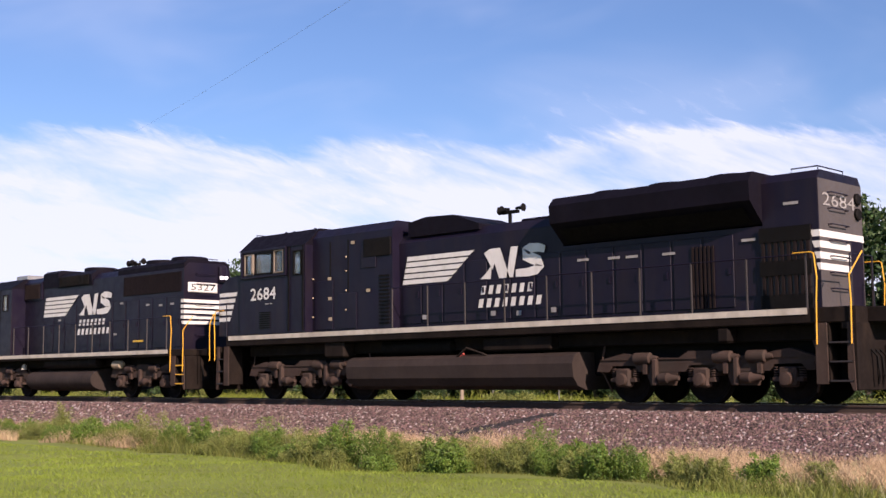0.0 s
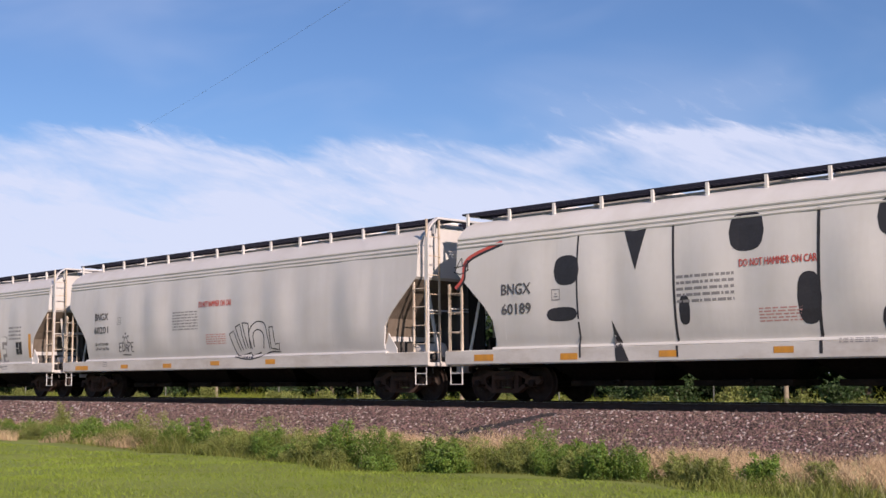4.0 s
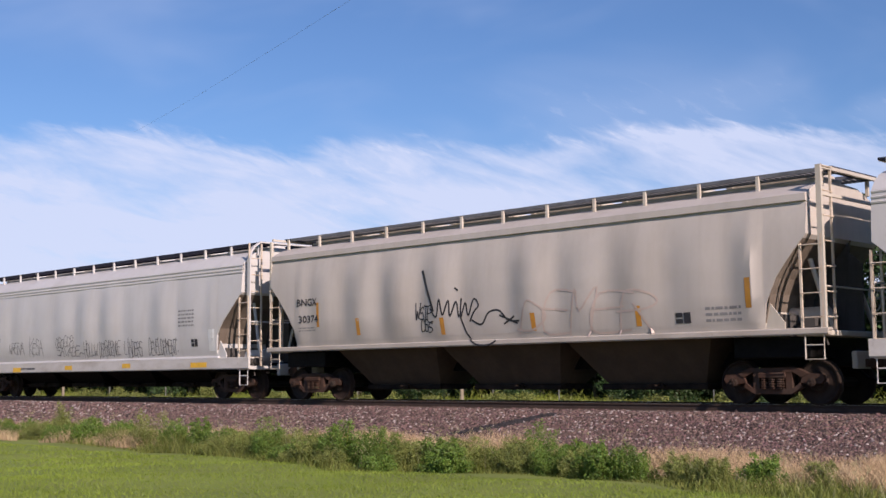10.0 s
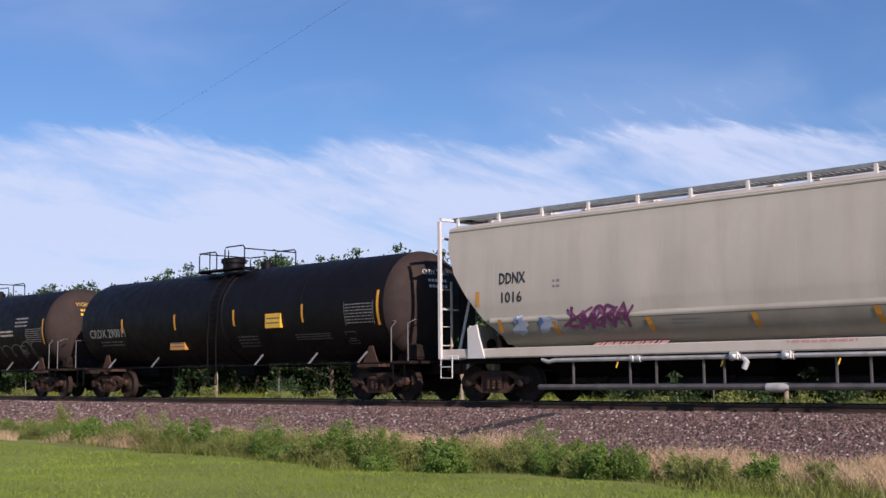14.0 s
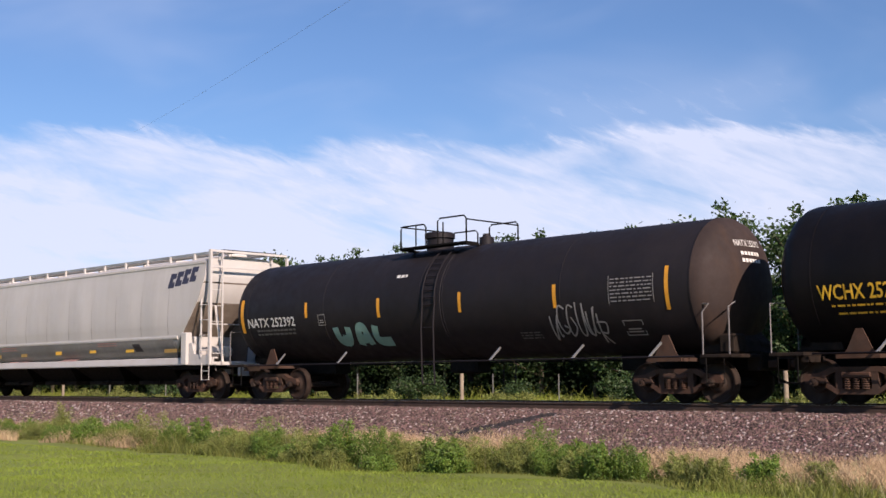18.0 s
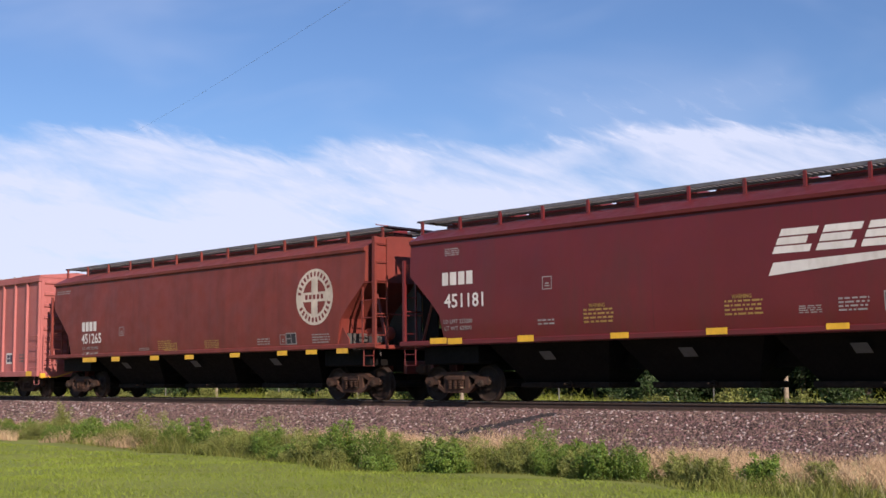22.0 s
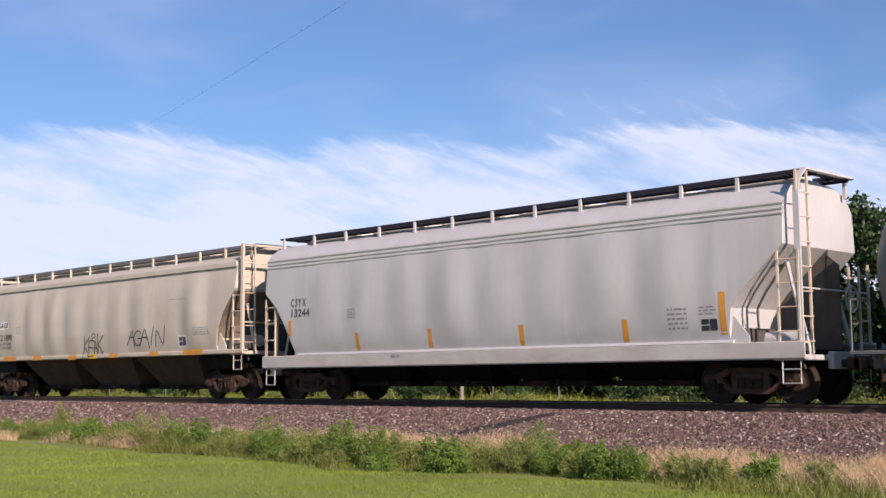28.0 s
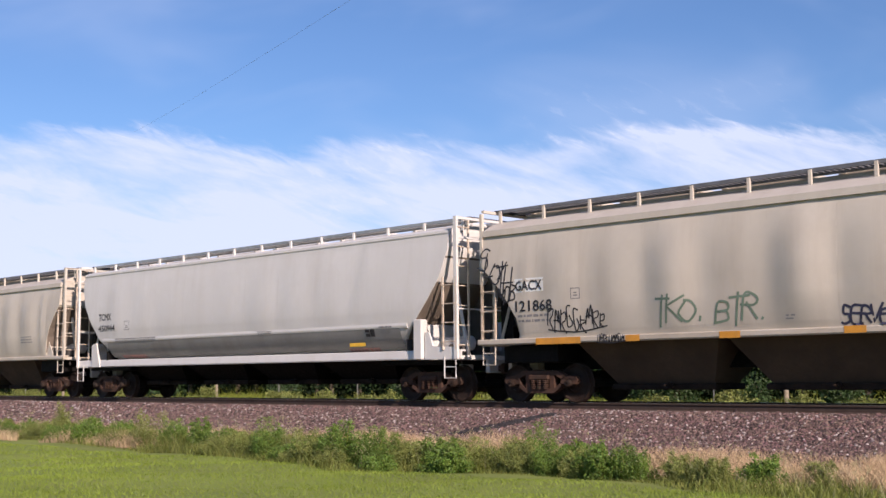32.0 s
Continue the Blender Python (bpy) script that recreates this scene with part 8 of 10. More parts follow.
def marks_12(d):
    d.text("NATX 252392", -8.0, -5.78, 2.15, 2.41, white_mark)
    d.refl(-8.4, -8.15, 2.0, 3.0, yellow_mark)
    d.refl(-5.33, -5.14, 2.35, 2.79, yellow_mark)
    d.refl(-2.28, -2.08, 2.24, 2.76, yellow_mark)
    d.refl(0.76, 0.94, 2.25, 2.76, yellow_mark)
    d.refl(3.84, 4.02, 2.22, 2.77, yellow_mark)
    d.refl(6.98, 7.15, 2.04, 3.0, yellow_mark)
    d.mint(-4.13, -2.01, 1.47, 2.06, mint_spray)
    d.tag(3.64, 5.29, 1.44, 2.36, soft_white_mark, 4, 81)
    d.data(5.55, 6.68, 2.26, 2.84, soft_white_mark)
    d.sqs(5.74, 6.27, 1.52, 1.86, soft_white_mark)
    d.sq(-4.73, -4.42, 2.11, 2.42, soft_white_mark)
    d.bars(-1.59, -1.14, 3.23, 3.35, white_mark, 1)
    d.bars(-7.64, -5.83, 1.85, 2.07, dim_mark, 2)
    d.bars(2.62, 3.27, 1.5, 1.69, dim_mark, 3)


def marks_13(d):
    d.text("GACX", -7.22, -6.40, 2.81, 3.06, black_mark)
    d.text("9561", -7.19, -6.48, 2.31, 2.55, black_mark)
    d.sq(-5.57, -5.33, 2.55, 2.83, gray_mark)
    d.tag(-5.99, -5.33, 1.74, 2.12, black_mark, 4, 91)
    d.bars(-7.22, -6.42, 1.84, 2.0, gray_mark, 2)
    d.refl(-7.84, -6.9, 1.48, 1.62, faded_yellow)
    d.refl(-5.37, -4.88, 1.5, 1.63, faded_yellow)
    d.refl(-3.22, -2.75, 1.52, 1.64, faded_yellow)
    d.refl(-0.48, -0.04, 1.55, 1.68, yellow_mark)
    d.refl(1.96, 2.39, 1.57, 1.67, yellow_mark)
    d.bars(-4.49, -2.9, 1.22, 1.37, faded_red_mark, 1)
    d.bars(-0.22, 0.87, 1.26, 1.39, faded_red_mark, 1)
    d.bars(-2.42, -1.27, 1.76, 1.93, gray_mark, 2)
    d.bars(-4.68, -3.4, 1.72, 1.89, faded_red_mark, 2)
    d.logo4(7.03, 8.64, 3.59, 4.09, navy_mark)
    d.slant(4.95, 5.4, 1.56, 1.82, black_mark, -0.08, "plate_mark", 0.004)
    d.tag(6.6, 7.5, 1.62, 1.92, gray_mark, 4, 95)
    d.refl(4.35, 4.86, 1.55, 1.65, yellow_mark)
    d.refl(6.7, 7.6, 1.5, 1.62, faded_yellow)
    d.bars(2.6, 3.9, 1.74, 1.9, faded_red_mark, 2)
    d.bars(-0.9, -0.1, 1.76, 1.9, gray_mark, 2)


def marks_14(d):
    d.logo1(2.2, 6.26, 2.6, 3.6, white_mark)
    d.marks(-7.05, -5.92, 2.92, 3.29, white_mark)
    d.text("451181", -6.96, -5.62, 2.37, 2.71, white_mark)
    d.sq(-3.73, -3.44, 2.66, 2.97, soft_white_mark)
    d.warning(-2.54, -1.69, 1.78, 2.26, faded_yellow)
    d.warning(1.15, 2.04, 1.8, 2.27, faded_yellow)
    d.refl(-7.49, -6.9, 1.47, 1.62, yellow_mark)
    d.refl(-6.86, -6.36, 1.45, 1.6, yellow_mark)
    d.refl(-4.53, -4.02, 1.45, 1.6, yellow_mark)
    d.refl(-1.78, -1.28, 1.45, 1.58, yellow_mark)
    d.refl(0.7, 1.21, 1.46, 1.6, yellow_mark)
    d.refl(3.4, 3.88, 1.48, 1.6, yellow_mark)
    d.refl(5.64, 6.13, 1.48, 1.62, yellow_mark)
    d.refl(6.2, 6.67, 1.49, 1.63, yellow_mark)
    d.text("LD LMT 223200", -7.01, -6.01, 1.97, 2.07, soft_white_mark)
    d.text("LT WT 62800", -6.98, -6.05, 1.80, 1.90, soft_white_mark)
    d.label(4.59, 5.11, 1.8, 2.18, soft_white_mark)
    d.bars(5.2, 5.89, 1.79, 2.35, soft_white_mark, 5)
    d.bars(3.67, 4.3, 1.79, 2.09, soft_white_mark, 4)
    d.bars(2.83, 3.32, 1.8, 1.97, soft_white_mark, 4)
    d.bars(-3.9, -3.4, 1.79, 1.96, soft_white_mark, 2)
    d.bars(-6.96, -6.47, 3.67, 3.88, soft_white_mark, 4)
    d.bars(5.77, 6.09, 1.82, 1.95, soft_white_mark, 2)


def marks_15(d):
    d.marks(-6.52, -5.45, 2.33, 2.70, white_mark)
    d.text("451265", -6.54, -5.19, 1.92, 2.26, white_mark)
    d.sq(-4.0, -3.7, 2.13, 2.43, soft_white_mark)
    d.text("LD LMT 224900", -6.50, -5.42, 1.70, 1.80, soft_white_mark)
    d.text("LT WT 61100", -6.46, -5.46, 1.52, 1.62, soft_white_mark)
    d.bars(-8.41, -7.44, 3.72, 3.88, soft_white_mark, 2)
    d.bars(-1.61, -0.84, 1.56, 1.89, faded_yellow, 5)
    d.bars(-2.79, -2.16, 1.57, 1.68, soft_white_mark, 2)
    d.herald(5.67, 7.23, 2.12, 3.73, cream_mark)
    d.refl(-6.42, -5.49, 1.26, 1.42, yellow_mark)
    d.refl(-4.47, -3.94, 1.26, 1.42, yellow_mark)
    d.refl(-2.03, -1.51, 1.26, 1.41, yellow_mark)
    d.refl(-0.01, 0.49, 1.26, 1.4, yellow_mark)
    d.refl(2.43, 2.93, 1.28, 1.41, yellow_mark)
    d.refl(4.76, 5.22, 1.29, 1.43, yellow_mark)
    d.refl(6.08, 6.57, 1.3, 1.43, yellow_mark)
    d.refl(7.41, 7.89, 1.3, 1.44, yellow_mark)
    d.label(5.14, 5.62, 1.6, 1.94, soft_white_mark)
    d.sqs(4.85, 5.12, 1.61, 1.9, soft_white_mark)
    d.bars(6.32, 7.09, 1.58, 1.87, soft_white_mark, 4)
    d.bars(3.76, 4.36, 1.59, 1.81, soft_white_mark, 3)
    d.bars(-1.21, -0.5, 1.53, 1.8, faded_yellow, 5)
    d.bars(1.02, 1.81, 1.56, 1.83, faded_yellow, 5)


def marks_16(d):
    d.refl(8.55, 9.0, 0.80, 0.98, yellow_mark)
    d.panel(-8.42, -6.72, 0.93, 2.48, box_dark)
    d.text("WF", -8.22, -7.80, 2.11, 2.4, white_mark)
    d.text("RX", -7.42, -6.94, 2.12, 2.41, white_mark)
    d.text("615", -8.28, -7.74, 1.59, 1.93, white_mark)
    d.text("092", -7.46, -6.80, 1.61, 1.94, white_mark)
    d.bars(-7.42, -6.82, 1.32, 1.5, soft_white_mark, 2)
    d.blotch(-6.56, -5.64, 0.77, 1.7, pale_spray)
    d.refl(-9.05, -8.51, 0.76, 0.93, yellow_mark)
    d.refl(-6.42, -5.93, 0.75, 0.87, yellow_mark)
    d.refl(-3.21, -2.73, 0.75, 0.91, yellow_mark)
    d.refl(-0.1, 0.36, 0.81, 0.93, yellow_mark)
    d.placard(-3.69, -3.02, 1.46, 1.92, box_paint)
    d.tag(-5.31, -2.84, 0.85, 1.59, pink_spray, 5, 101)
    d.sq(-5.14, -4.87, 1.97, 2.27, soft_white_mark)
    for x, z, a, b in ((-2.5, 2.5, 0.16, 0.28), (-3.0, 2.75, 0.14, 0.1), (-2.3, 2.42, 0.1, 0.08), (-2.9, 1.2, 0.12, 0.14)):
        d.rect("paint_chip", x, x + a, z, z + b, soft_white_mark, "", 0.11 if x > -2.6 else 0.0)
    for x, z, a, b in ((-0.6, 2.3, 0.55, 0.04), (-1.5, 2.38, 0.35, 0.04), (-0.2, 1.72, 0.12, 0.1), (0.9, 0.98, 0.3, 0.05)):
        d.rect("chalk_mark", x, x + a, z, z + b, soft_white_mark, "", 0.155)
    for x, z, a, b in ((1.2, 2.2, 0.2, 0.16), (1.35, 2.45, 0.1, 0.1), (2.1, 1.5, 0.12, 0.2)):
        d.blob(x, x + a, z, z + b, box_dark)
    d.bars(-6.26, -5.83, 1.81, 2.13, dim_mark, 2)
    d.label(6.75, 7.28, 1.32, 1.66, white_mark)
    d.bars(7.79, 8.22, 1.28, 1.64, dim_mark, 3)


def marks_17(d):
    d.text("UTLX 641878", -6.14, -4.07, 1.97, 2.32, faded_yellow)
    d.bars(-6.08, -5.16, 1.88, 1.97, faded_yellow, 1)
    d.panel(-4.42, -3.55, 1.48, 2.1, black_mark)
    d.refl(-7.19, -7.02, 1.91, 2.89, yellow_mark)
    d.refl(-4.08, -3.97, 2.18, 2.62, yellow_mark)
    d.refl(-2.1, -1.99, 2.16, 2.66, yellow_mark)
    d.panel(-6.65, -6.12, 1.5, 1.81, cream_mark)
    d.data(5.23, 6.32, 2.06, 2.61, soft_white_mark)
    d.label(4.64, 5.23, 1.6, 1.9, soft_white_mark)
    d.refl(6.62, 6.76, 1.89, 2.86, yellow_mark)
    d.refl(3.88, 4.01, 2.11, 2.63, yellow_mark)
    d.refl(1.32, 1.46, 2.13, 2.66, yellow_mark)
    d.bars(1.44, 2.0, 1.78, 2.02, soft_white_mark, 2)


def marks_18(d):
    d.text("C S Y X", -7.35, -6.68, 2.68, 2.91, dark_mark)
    d.text("13244", -7.32, -6.5, 2.39, 2.61, dark_mark)
    d.sq(-4.87, -4.56, 2.27, 2.51, gray_mark)
    d.refl(-7.48, -7.35, 1.87, 2.29, orange_mark)
    d.refl(-4.59, -4.45, 1.38, 1.84, orange_mark)
    d.refl(-1.78, -1.64, 1.38, 1.87, orange_mark)
    d.refl(1.31, 1.45, 1.36, 1.85, orange_mark)
    d.refl(4.35, 4.49, 1.36, 1.86, orange_mark)
    d.refl(6.84, 6.99, 1.46, 2.34, orange_mark)
    d.bars(5.57, 6.05, 1.54, 2.05, gray_mark, 5)
    d.bars(6.34, 6.76, 1.85, 2.06, gray_mark, 3)
    d.label(6.37, 6.81, 1.52, 1.82, black_mark)
    d.bars(-3.17, -2.82, 1.08, 1.23, gray_mark, 1)


def marks_19(d):
    d.panel(-7.3, -6.39, 2.62, 2.92, pale_spray)
    d.text("GACX", -7.24, -6.45, 2.68, 2.87, black_mark)
    d.text("121890", -7.22, -6.08, 2.18, 2.42, black_mark)
    d.text("LD LMT 223200", -7.18, -6.2, 2.02, 2.11, dim_mark)
    d.text("LT WT 62800", -7.12, -6.2, 1.86, 1.95, dim_mark)
    d.sq(-5.75, -5.5, 2.41, 2.67, gray_mark)
    d.word("KEAK", -0.72, 0.58, 1.55, 2.05, black_mark, 111, 0.04)
    d.word("O", -0.1, 0.1, 2.1, 2.25, black_mark, 113, 0.03)
    d.word("AGAIN", 2.23, 4.41, 1.83, 2.28, black_mark, 112, 0.042)
    d.label(5.27, 5.74, 1.68, 2.01, white_mark)
    d.bars(6.19, 6.95, 1.98, 2.27, gray_mark, 4)
    d.refl(-6.83, -5.79, 1.39, 1.55, orange_mark)
    d.refl(-4.45, -3.84, 1.38, 1.55, orange_mark)
    d.refl(-1.79, -1.24, 1.36, 1.52, orange_mark)
    d.refl(-0.34, 0.19, 1.38, 1.53, yellow_mark)
    d.refl(1.06, 1.59, 1.39, 1.54, orange_mark)
    d.refl(3.6, 4.09, 1.4, 1.55, orange_mark)
    d.refl(5.56, 6.64, 1.4, 1.57, orange_mark)
    d.bars(4.72, 5.66, 3.19, 3.22, gray_mark, 1)


def marks_20(d):
    d.panel(-7.49, -6.58, 2.63, 2.96, pale_spray)
    d.text("GACX", -7.45, -6.63, 2.67, 2.9, black_mark)
    d.text("121868", -7.46, -6.32, 2.17, 2.42, black_mark)
    d.bars(-7.41, -6.37, 1.85, 2.09, gray_mark, 2)
    d.sq(-5.76, -5.5, 2.39, 2.65, gray_mark)
    d.tag(-6.47, -4.81, 1.68, 2.24, black_mark, 6, 121)
    d.word("TKO.", -3.45, -2.15, 1.79, 2.23, green_spray, 122, 0.05)
    d.word("BTR.", -1.92, -0.68, 1.78, 2.2, green_spray, 123, 0.05)
    d.word("SERVE", 0.83, 1.8, 1.6, 1.86, navy_mark, 124, 0.05)
    for k, ch in enumerate("SLOTH"):
        d.word(ch, -8.66 + k * 0.20, -8.38 + k * 0.20, 3.28 - k * 0.19, 3.70 - k * 0.16, black_mark, 125 + k, 0.04)
    d.word("MOB", -8.05, -7.45, 2.45, 2.75, black_mark, 132, 0.04)
    d.line(-8.05, -7.75, 2.95, 3.40, black_mark, 0.04)
    d.tag(-5.04, -4.3, 1.37, 1.59, black_mark, 6, 127)
    d.refl(-6.86, -5.53, 1.37, 1.52, orange_mark)
    d.refl(-4.27, -3.89, 1.38, 1.52, orange_mark)
    d.refl(-1.88, -1.39, 1.38, 1.52, orange_mark)
    d.refl(0.87, 1.32, 1.4, 1.54, orange_mark)
    d.bars(-0.35, -0.13, 1.68, 1.81, gray_mark, 2)
    d.label(5.23, 5.69, 1.68, 1.99, white_mark)
    d.bars(6.17, 6.74, 2.06, 2.25, gray_mark, 3)
    d.tag(5.93, 6.8, 1.67, 2.17, gray_mark, 3, 128)


def marks_21(d):
    d.text("TCMX", -7.9, -7.07, 2.69, 2.92, black_mark)
    d.text("450944", -7.89, -6.79, 2.31, 2.52, black_mark)
    d.sq(-6.21, -5.92, 2.32, 2.63, gray_mark)
    d.bars(-6.78, -4.3, 1.89, 2.04, gray_mark, 2)
    d.bars(-6.76, -5.25, 1.29, 1.48, faded_red_mark, 1)
    d.bars(1.28, 1.94, 1.9, 2.02, gray_mark, 2)
    d.label(6.0, 6.43, 1.7, 1.96, black_mark)
    d.bars(6.61, 7.1, 1.78, 1.99, gray_mark, 3)
    d.refl(5.23, 5.88, 1.48, 1.58, yellow_mark)
    d.bars(5.04, 6.34, 1.29, 1.44, faded_red_mark, 1)


def marks_22(d):
    d.bars(5.55, 6.46, 2.0, 2.3, gray_mark, 3)


# ------------------------------------------------------------------ locomotives
frame_black = surface("sooty_frame_black", (0.012, 0.009, 0.008), 0.8, spec=0.1, var=0.3, scale=2.0, dirt=(0.04, 0.028, 0.02), dirt_amount=0.4, streak=(3, 3, 1.2), bump=0.2, bump_scale=30)
end_dust_sunlit = surface("dusty_sunlit_end", (0.072, 0.063, 0.063), 0.6, var=0.15, scale=1.0, dirt=(0.09, 0.07, 0.055), dirt_amount=0.4)
tank_dust = surface("dusty_fuel_tank", (0.038, 0.029, 0.026), 0.75, spec=0.15, var=0.25, scale=1.2, dirt=(0.06, 0.043, 0.033), dirt_amount=0.5, streak=(1.5, 1.5, 0.6), bump=0.1, bump_scale=20)
stanchion_paint = surface("dusty_stanchion", (0.026, 0.021, 0.021), 0.6, var=0.2, scale=3, bump=0)
def loco_truck(car, x, axles, r, name="truck"):
    """A locomotive truck: cast frame, journal boxes, springs, turning wheelsets."""
    n = len(axles)
    reach = max(axles) + 0.75
    top = Shape()
    for y in (-1.08, 1.08):
        pts = [(-reach, 0.72), (-reach + 0.1, 0.98), (reach - 0.1, 0.98), (reach, 0.72)]
        for a in reversed(axles):
            pts += [(a + 0.42, 0.70), (a + 0.30, 0.84), (a - 0.30, 0.84), (a - 0.42, 0.70)]
        top.prism(pts[::-1], y - 0.07, y + 0.07)
        for a, b in zip(axles, axles[1:]):
            m = (a + b) / 2
            top.prism([(m - 0.42, 0.70), (m + 0.42, 0.70), (m + 0.30, 0.40), (m - 0.30, 0.40)], y - 0.06, y + 0.06)
    top.box(-0.4, 0.4, -1.0, 1.0, 0.6, 0.95, 0.04)
    for e in (-reach, reach - 0.12):
        top.box(e, e + 0.12, -1.0, 1.0, 0.66, 0.86, 0.02)
    tr = part(name, top, loco_grime, car, "dusty brown cast locomotive truck", at=(x, 0, 0))

    def box_mesh():
        s = Shape().box(-0.19, 0.19, -0.12, 0.10, 0.36, 0.78, 0.04)
        s.lathe([(-0.22, 0.07), (-0.21, 0.13), (-0.10, 0.15)], (0, 0, r), "y", 16)
        s.box(-0.34, -0.20, -0.08, 0.08, 0.48, 0.56).box(0.20, 0.34, -0.08, 0.08, 0.48, 0.56)
        return s.mesh("journal_box", loco_grime, True)

    def spring():
        s = Shape()
        for sx in (-0.28, 0.28):
            for k in range(5):
                s.lathe([(0.55 + k * 0.05, 0.07), (0.565 + k * 0.05, 0.085), (0.58 + k * 0.05, 0.07)], (sx, 0, 0), "z", 10)
        return s.mesh("spring_nest", loco_grime)
    bm, sm = shared(("jbox", r), box_mesh), shared("lspring", spring)
    for a in axles:
        for y in (-1, 1):
            part("journal_box", bm, loco_grime, tr, at=(a, y * 1.10, 0), turn=(0, 0, 0 if y < 0 else 180))
            part("spring_nest", sm, loco_grime, tr, at=(a, y * 1.08, 0))
    # brake cylinders and sanding pipes
    for k, a in enumerate(axles):
        for y in (-1, 1):
            part("brake_cylinder", shared("bcyl", lambda: Shape().lathe([(-0.3, 0.05), (-0.28, 0.13), (0.12, 0.13), (0.15, 0.08), (0.3, 0.05)], (0, 0, 0), "x", 12).box(-0.05, 0.05, -0.06, 0.06, -0.35, 0.0).mesh("brake_cylinder", loco_grime, True)), loco_grime, tr, at=(a + (0.62 if k < n - 1 else -0.62), y * 1.16, 1.0))
    low = shared("bcyl_low", lambda: Shape().lathe([(-0.26, 0.04), (-0.24, 0.10), (-0.02, 0.12), (0.02, 0.09), (0.26, 0.05)], (0, 0, 0), "x", 12).box(-0.42, -0.30, -0.05, 0.07, -0.16, 0.42, 0.02).mesh("brake_cylinder", loco_grime, True))
    for a, b in zip(axles, axles[1:]):
        for y in (-1, 1):
            part("brake_cylinder", low, loco_grime, tr, at=((a + b) / 2 + 0.22, y * 1.2, 0.56))
    for y in (-1, 1):
        cap = Shape().prism([(-reach + 0.1, 0.97), (-reach * 0.72, 1.12), (-reach * 0.5, 1.02), (-0.55, 1.0), (-0.30, 1.14), (0.30, 1.14), (0.55, 1.0), (reach * 0.5, 1.04), (reach * 0.75, 1.16), (reach - 0.1, 0.97)][::-1], y * 1.08 - 0.1, y * 1.08 + 0.1)
        part("top_rail", cap, loco_grime, tr)
    part("sand_pipe", Shape().tube([(reach - 0.2, -1.1, 1.3), (reach - 0.05, -1.05, 0.8), (reach - 0.25, -0.9, 0.25)], 0.025, 5).tube([(-reach + 0.2, -1.1, 1.3), (-reach + 0.05, -1.05, 0.8), (-reach + 0.25, -0.9, 0.25)], 0.025, 5), loco_grime, tr)

    def wheel():
        s = Shape().lathe([(-1.1, 0.06), (-1.0, 0.09), (-0.86, 0.11), (0.86, 0.11), (1.0, 0.09), (1.1, 0.06)], n=14)
        for sg in (-1, 1):
            s.lathe([(a * sg, q) for a, q in [(0.86, 0.11), (0.86, 0.2), (0.80, 0.24), (0.775, r - 0.11), (0.83, r - 0.03), (0.83, r - 0.004), (0.72, r), (0.705, r + 0.026), (0.685, r + 0.026), (0.68, r - 0.05), (0.72, r - 0.12), (0.70, 0.2), (0.70, 0.11)]], n=36)
        return s.mesh("wheelset", loco_wheel, True, 40)
    wm = shared(("lwheel", r), wheel)
    return [(part("wheelset", wm, loco_wheel, tr, at=(a, 0, r)), r) for a in axles]


def end_letters(car, body, x, y0, y1, z0, z1, mat):
    v, f = letters(body)
    part("lettering", Shape().add([(x, y0 + p[0] * (y1 - y0), z0 + p[1] * (z1 - z0)) for p in v], f), mat, car)


def stairs(car, x, sg, z_top, gear, wide=0.78, edge=stanchion_paint):
    """The corner steps at both sides of one end, beside a flat face plate; sg points outwards."""
    for y in (-1, 1):
        a, b = sorted((x, x + sg * wide))
        p, q = sorted((x, x + sg * 0.26))
        lo, hi = sorted((y * 1.5, y * 0.95))
        f0, f1 = sorted((y * 1.5, y * 1.47))
        st = part("step_well", Shape().box(p, q, f0, f1, 0.42, z_top, 0.008), gear, car, "dusty corner step well")
        part("side_plate", Shape().box(min(x, x + sg * 0.03), max(x, x + sg * 0.03), lo + 0.04, hi - 0.04, 0.46, z_top).box(*sorted((x + sg * 0.25, x + sg * 0.28)), lo + 0.04, hi - 0.04, 0.46, z_top), frame_black, st)
        part("back_plate", Shape().box(a + 0.02, b - 0.02, y * 0.95 - 0.01, y * 0.95 + 0.01, 0.46, z_top), frame_black, st)
        part("step_cheek", Shape().prism([(x + sg * (wide - 0.10), z_top), (x + sg * wide, z_top), (x + sg * (wide + 0.03), 0.30), (x + sg * (wide - 0.02), 0.30), (x + sg * (wide - 0.12), 0.55)][::int(sg)], f0, f1), gear, st)
        q0, q1 = sorted((x + sg * 0.28, x + sg * wide))
        for k in range(3):
            z = 0.46 + k * (z_top - 0.5) / 3
            part("step", Shape().box(q0, q1, lo, hi, z, z + 0.045), frame_black, st)
            part("step_edge", Shape().box(q0 + 0.02, q1 - 0.02, min(y * 1.5, y * 1.512), max(y * 1.5, y * 1.512), z + 0.012, z + 0.044), edge, st, "worn step nosing")
    a, b = sorted((x + sg * (wide - 0.04), x + sg * (wide + 0.08)))
    part("pilot", Shape().box(a, b, -1.45, 1.45, 0.30, z_top, 0.02), frame_black, car)


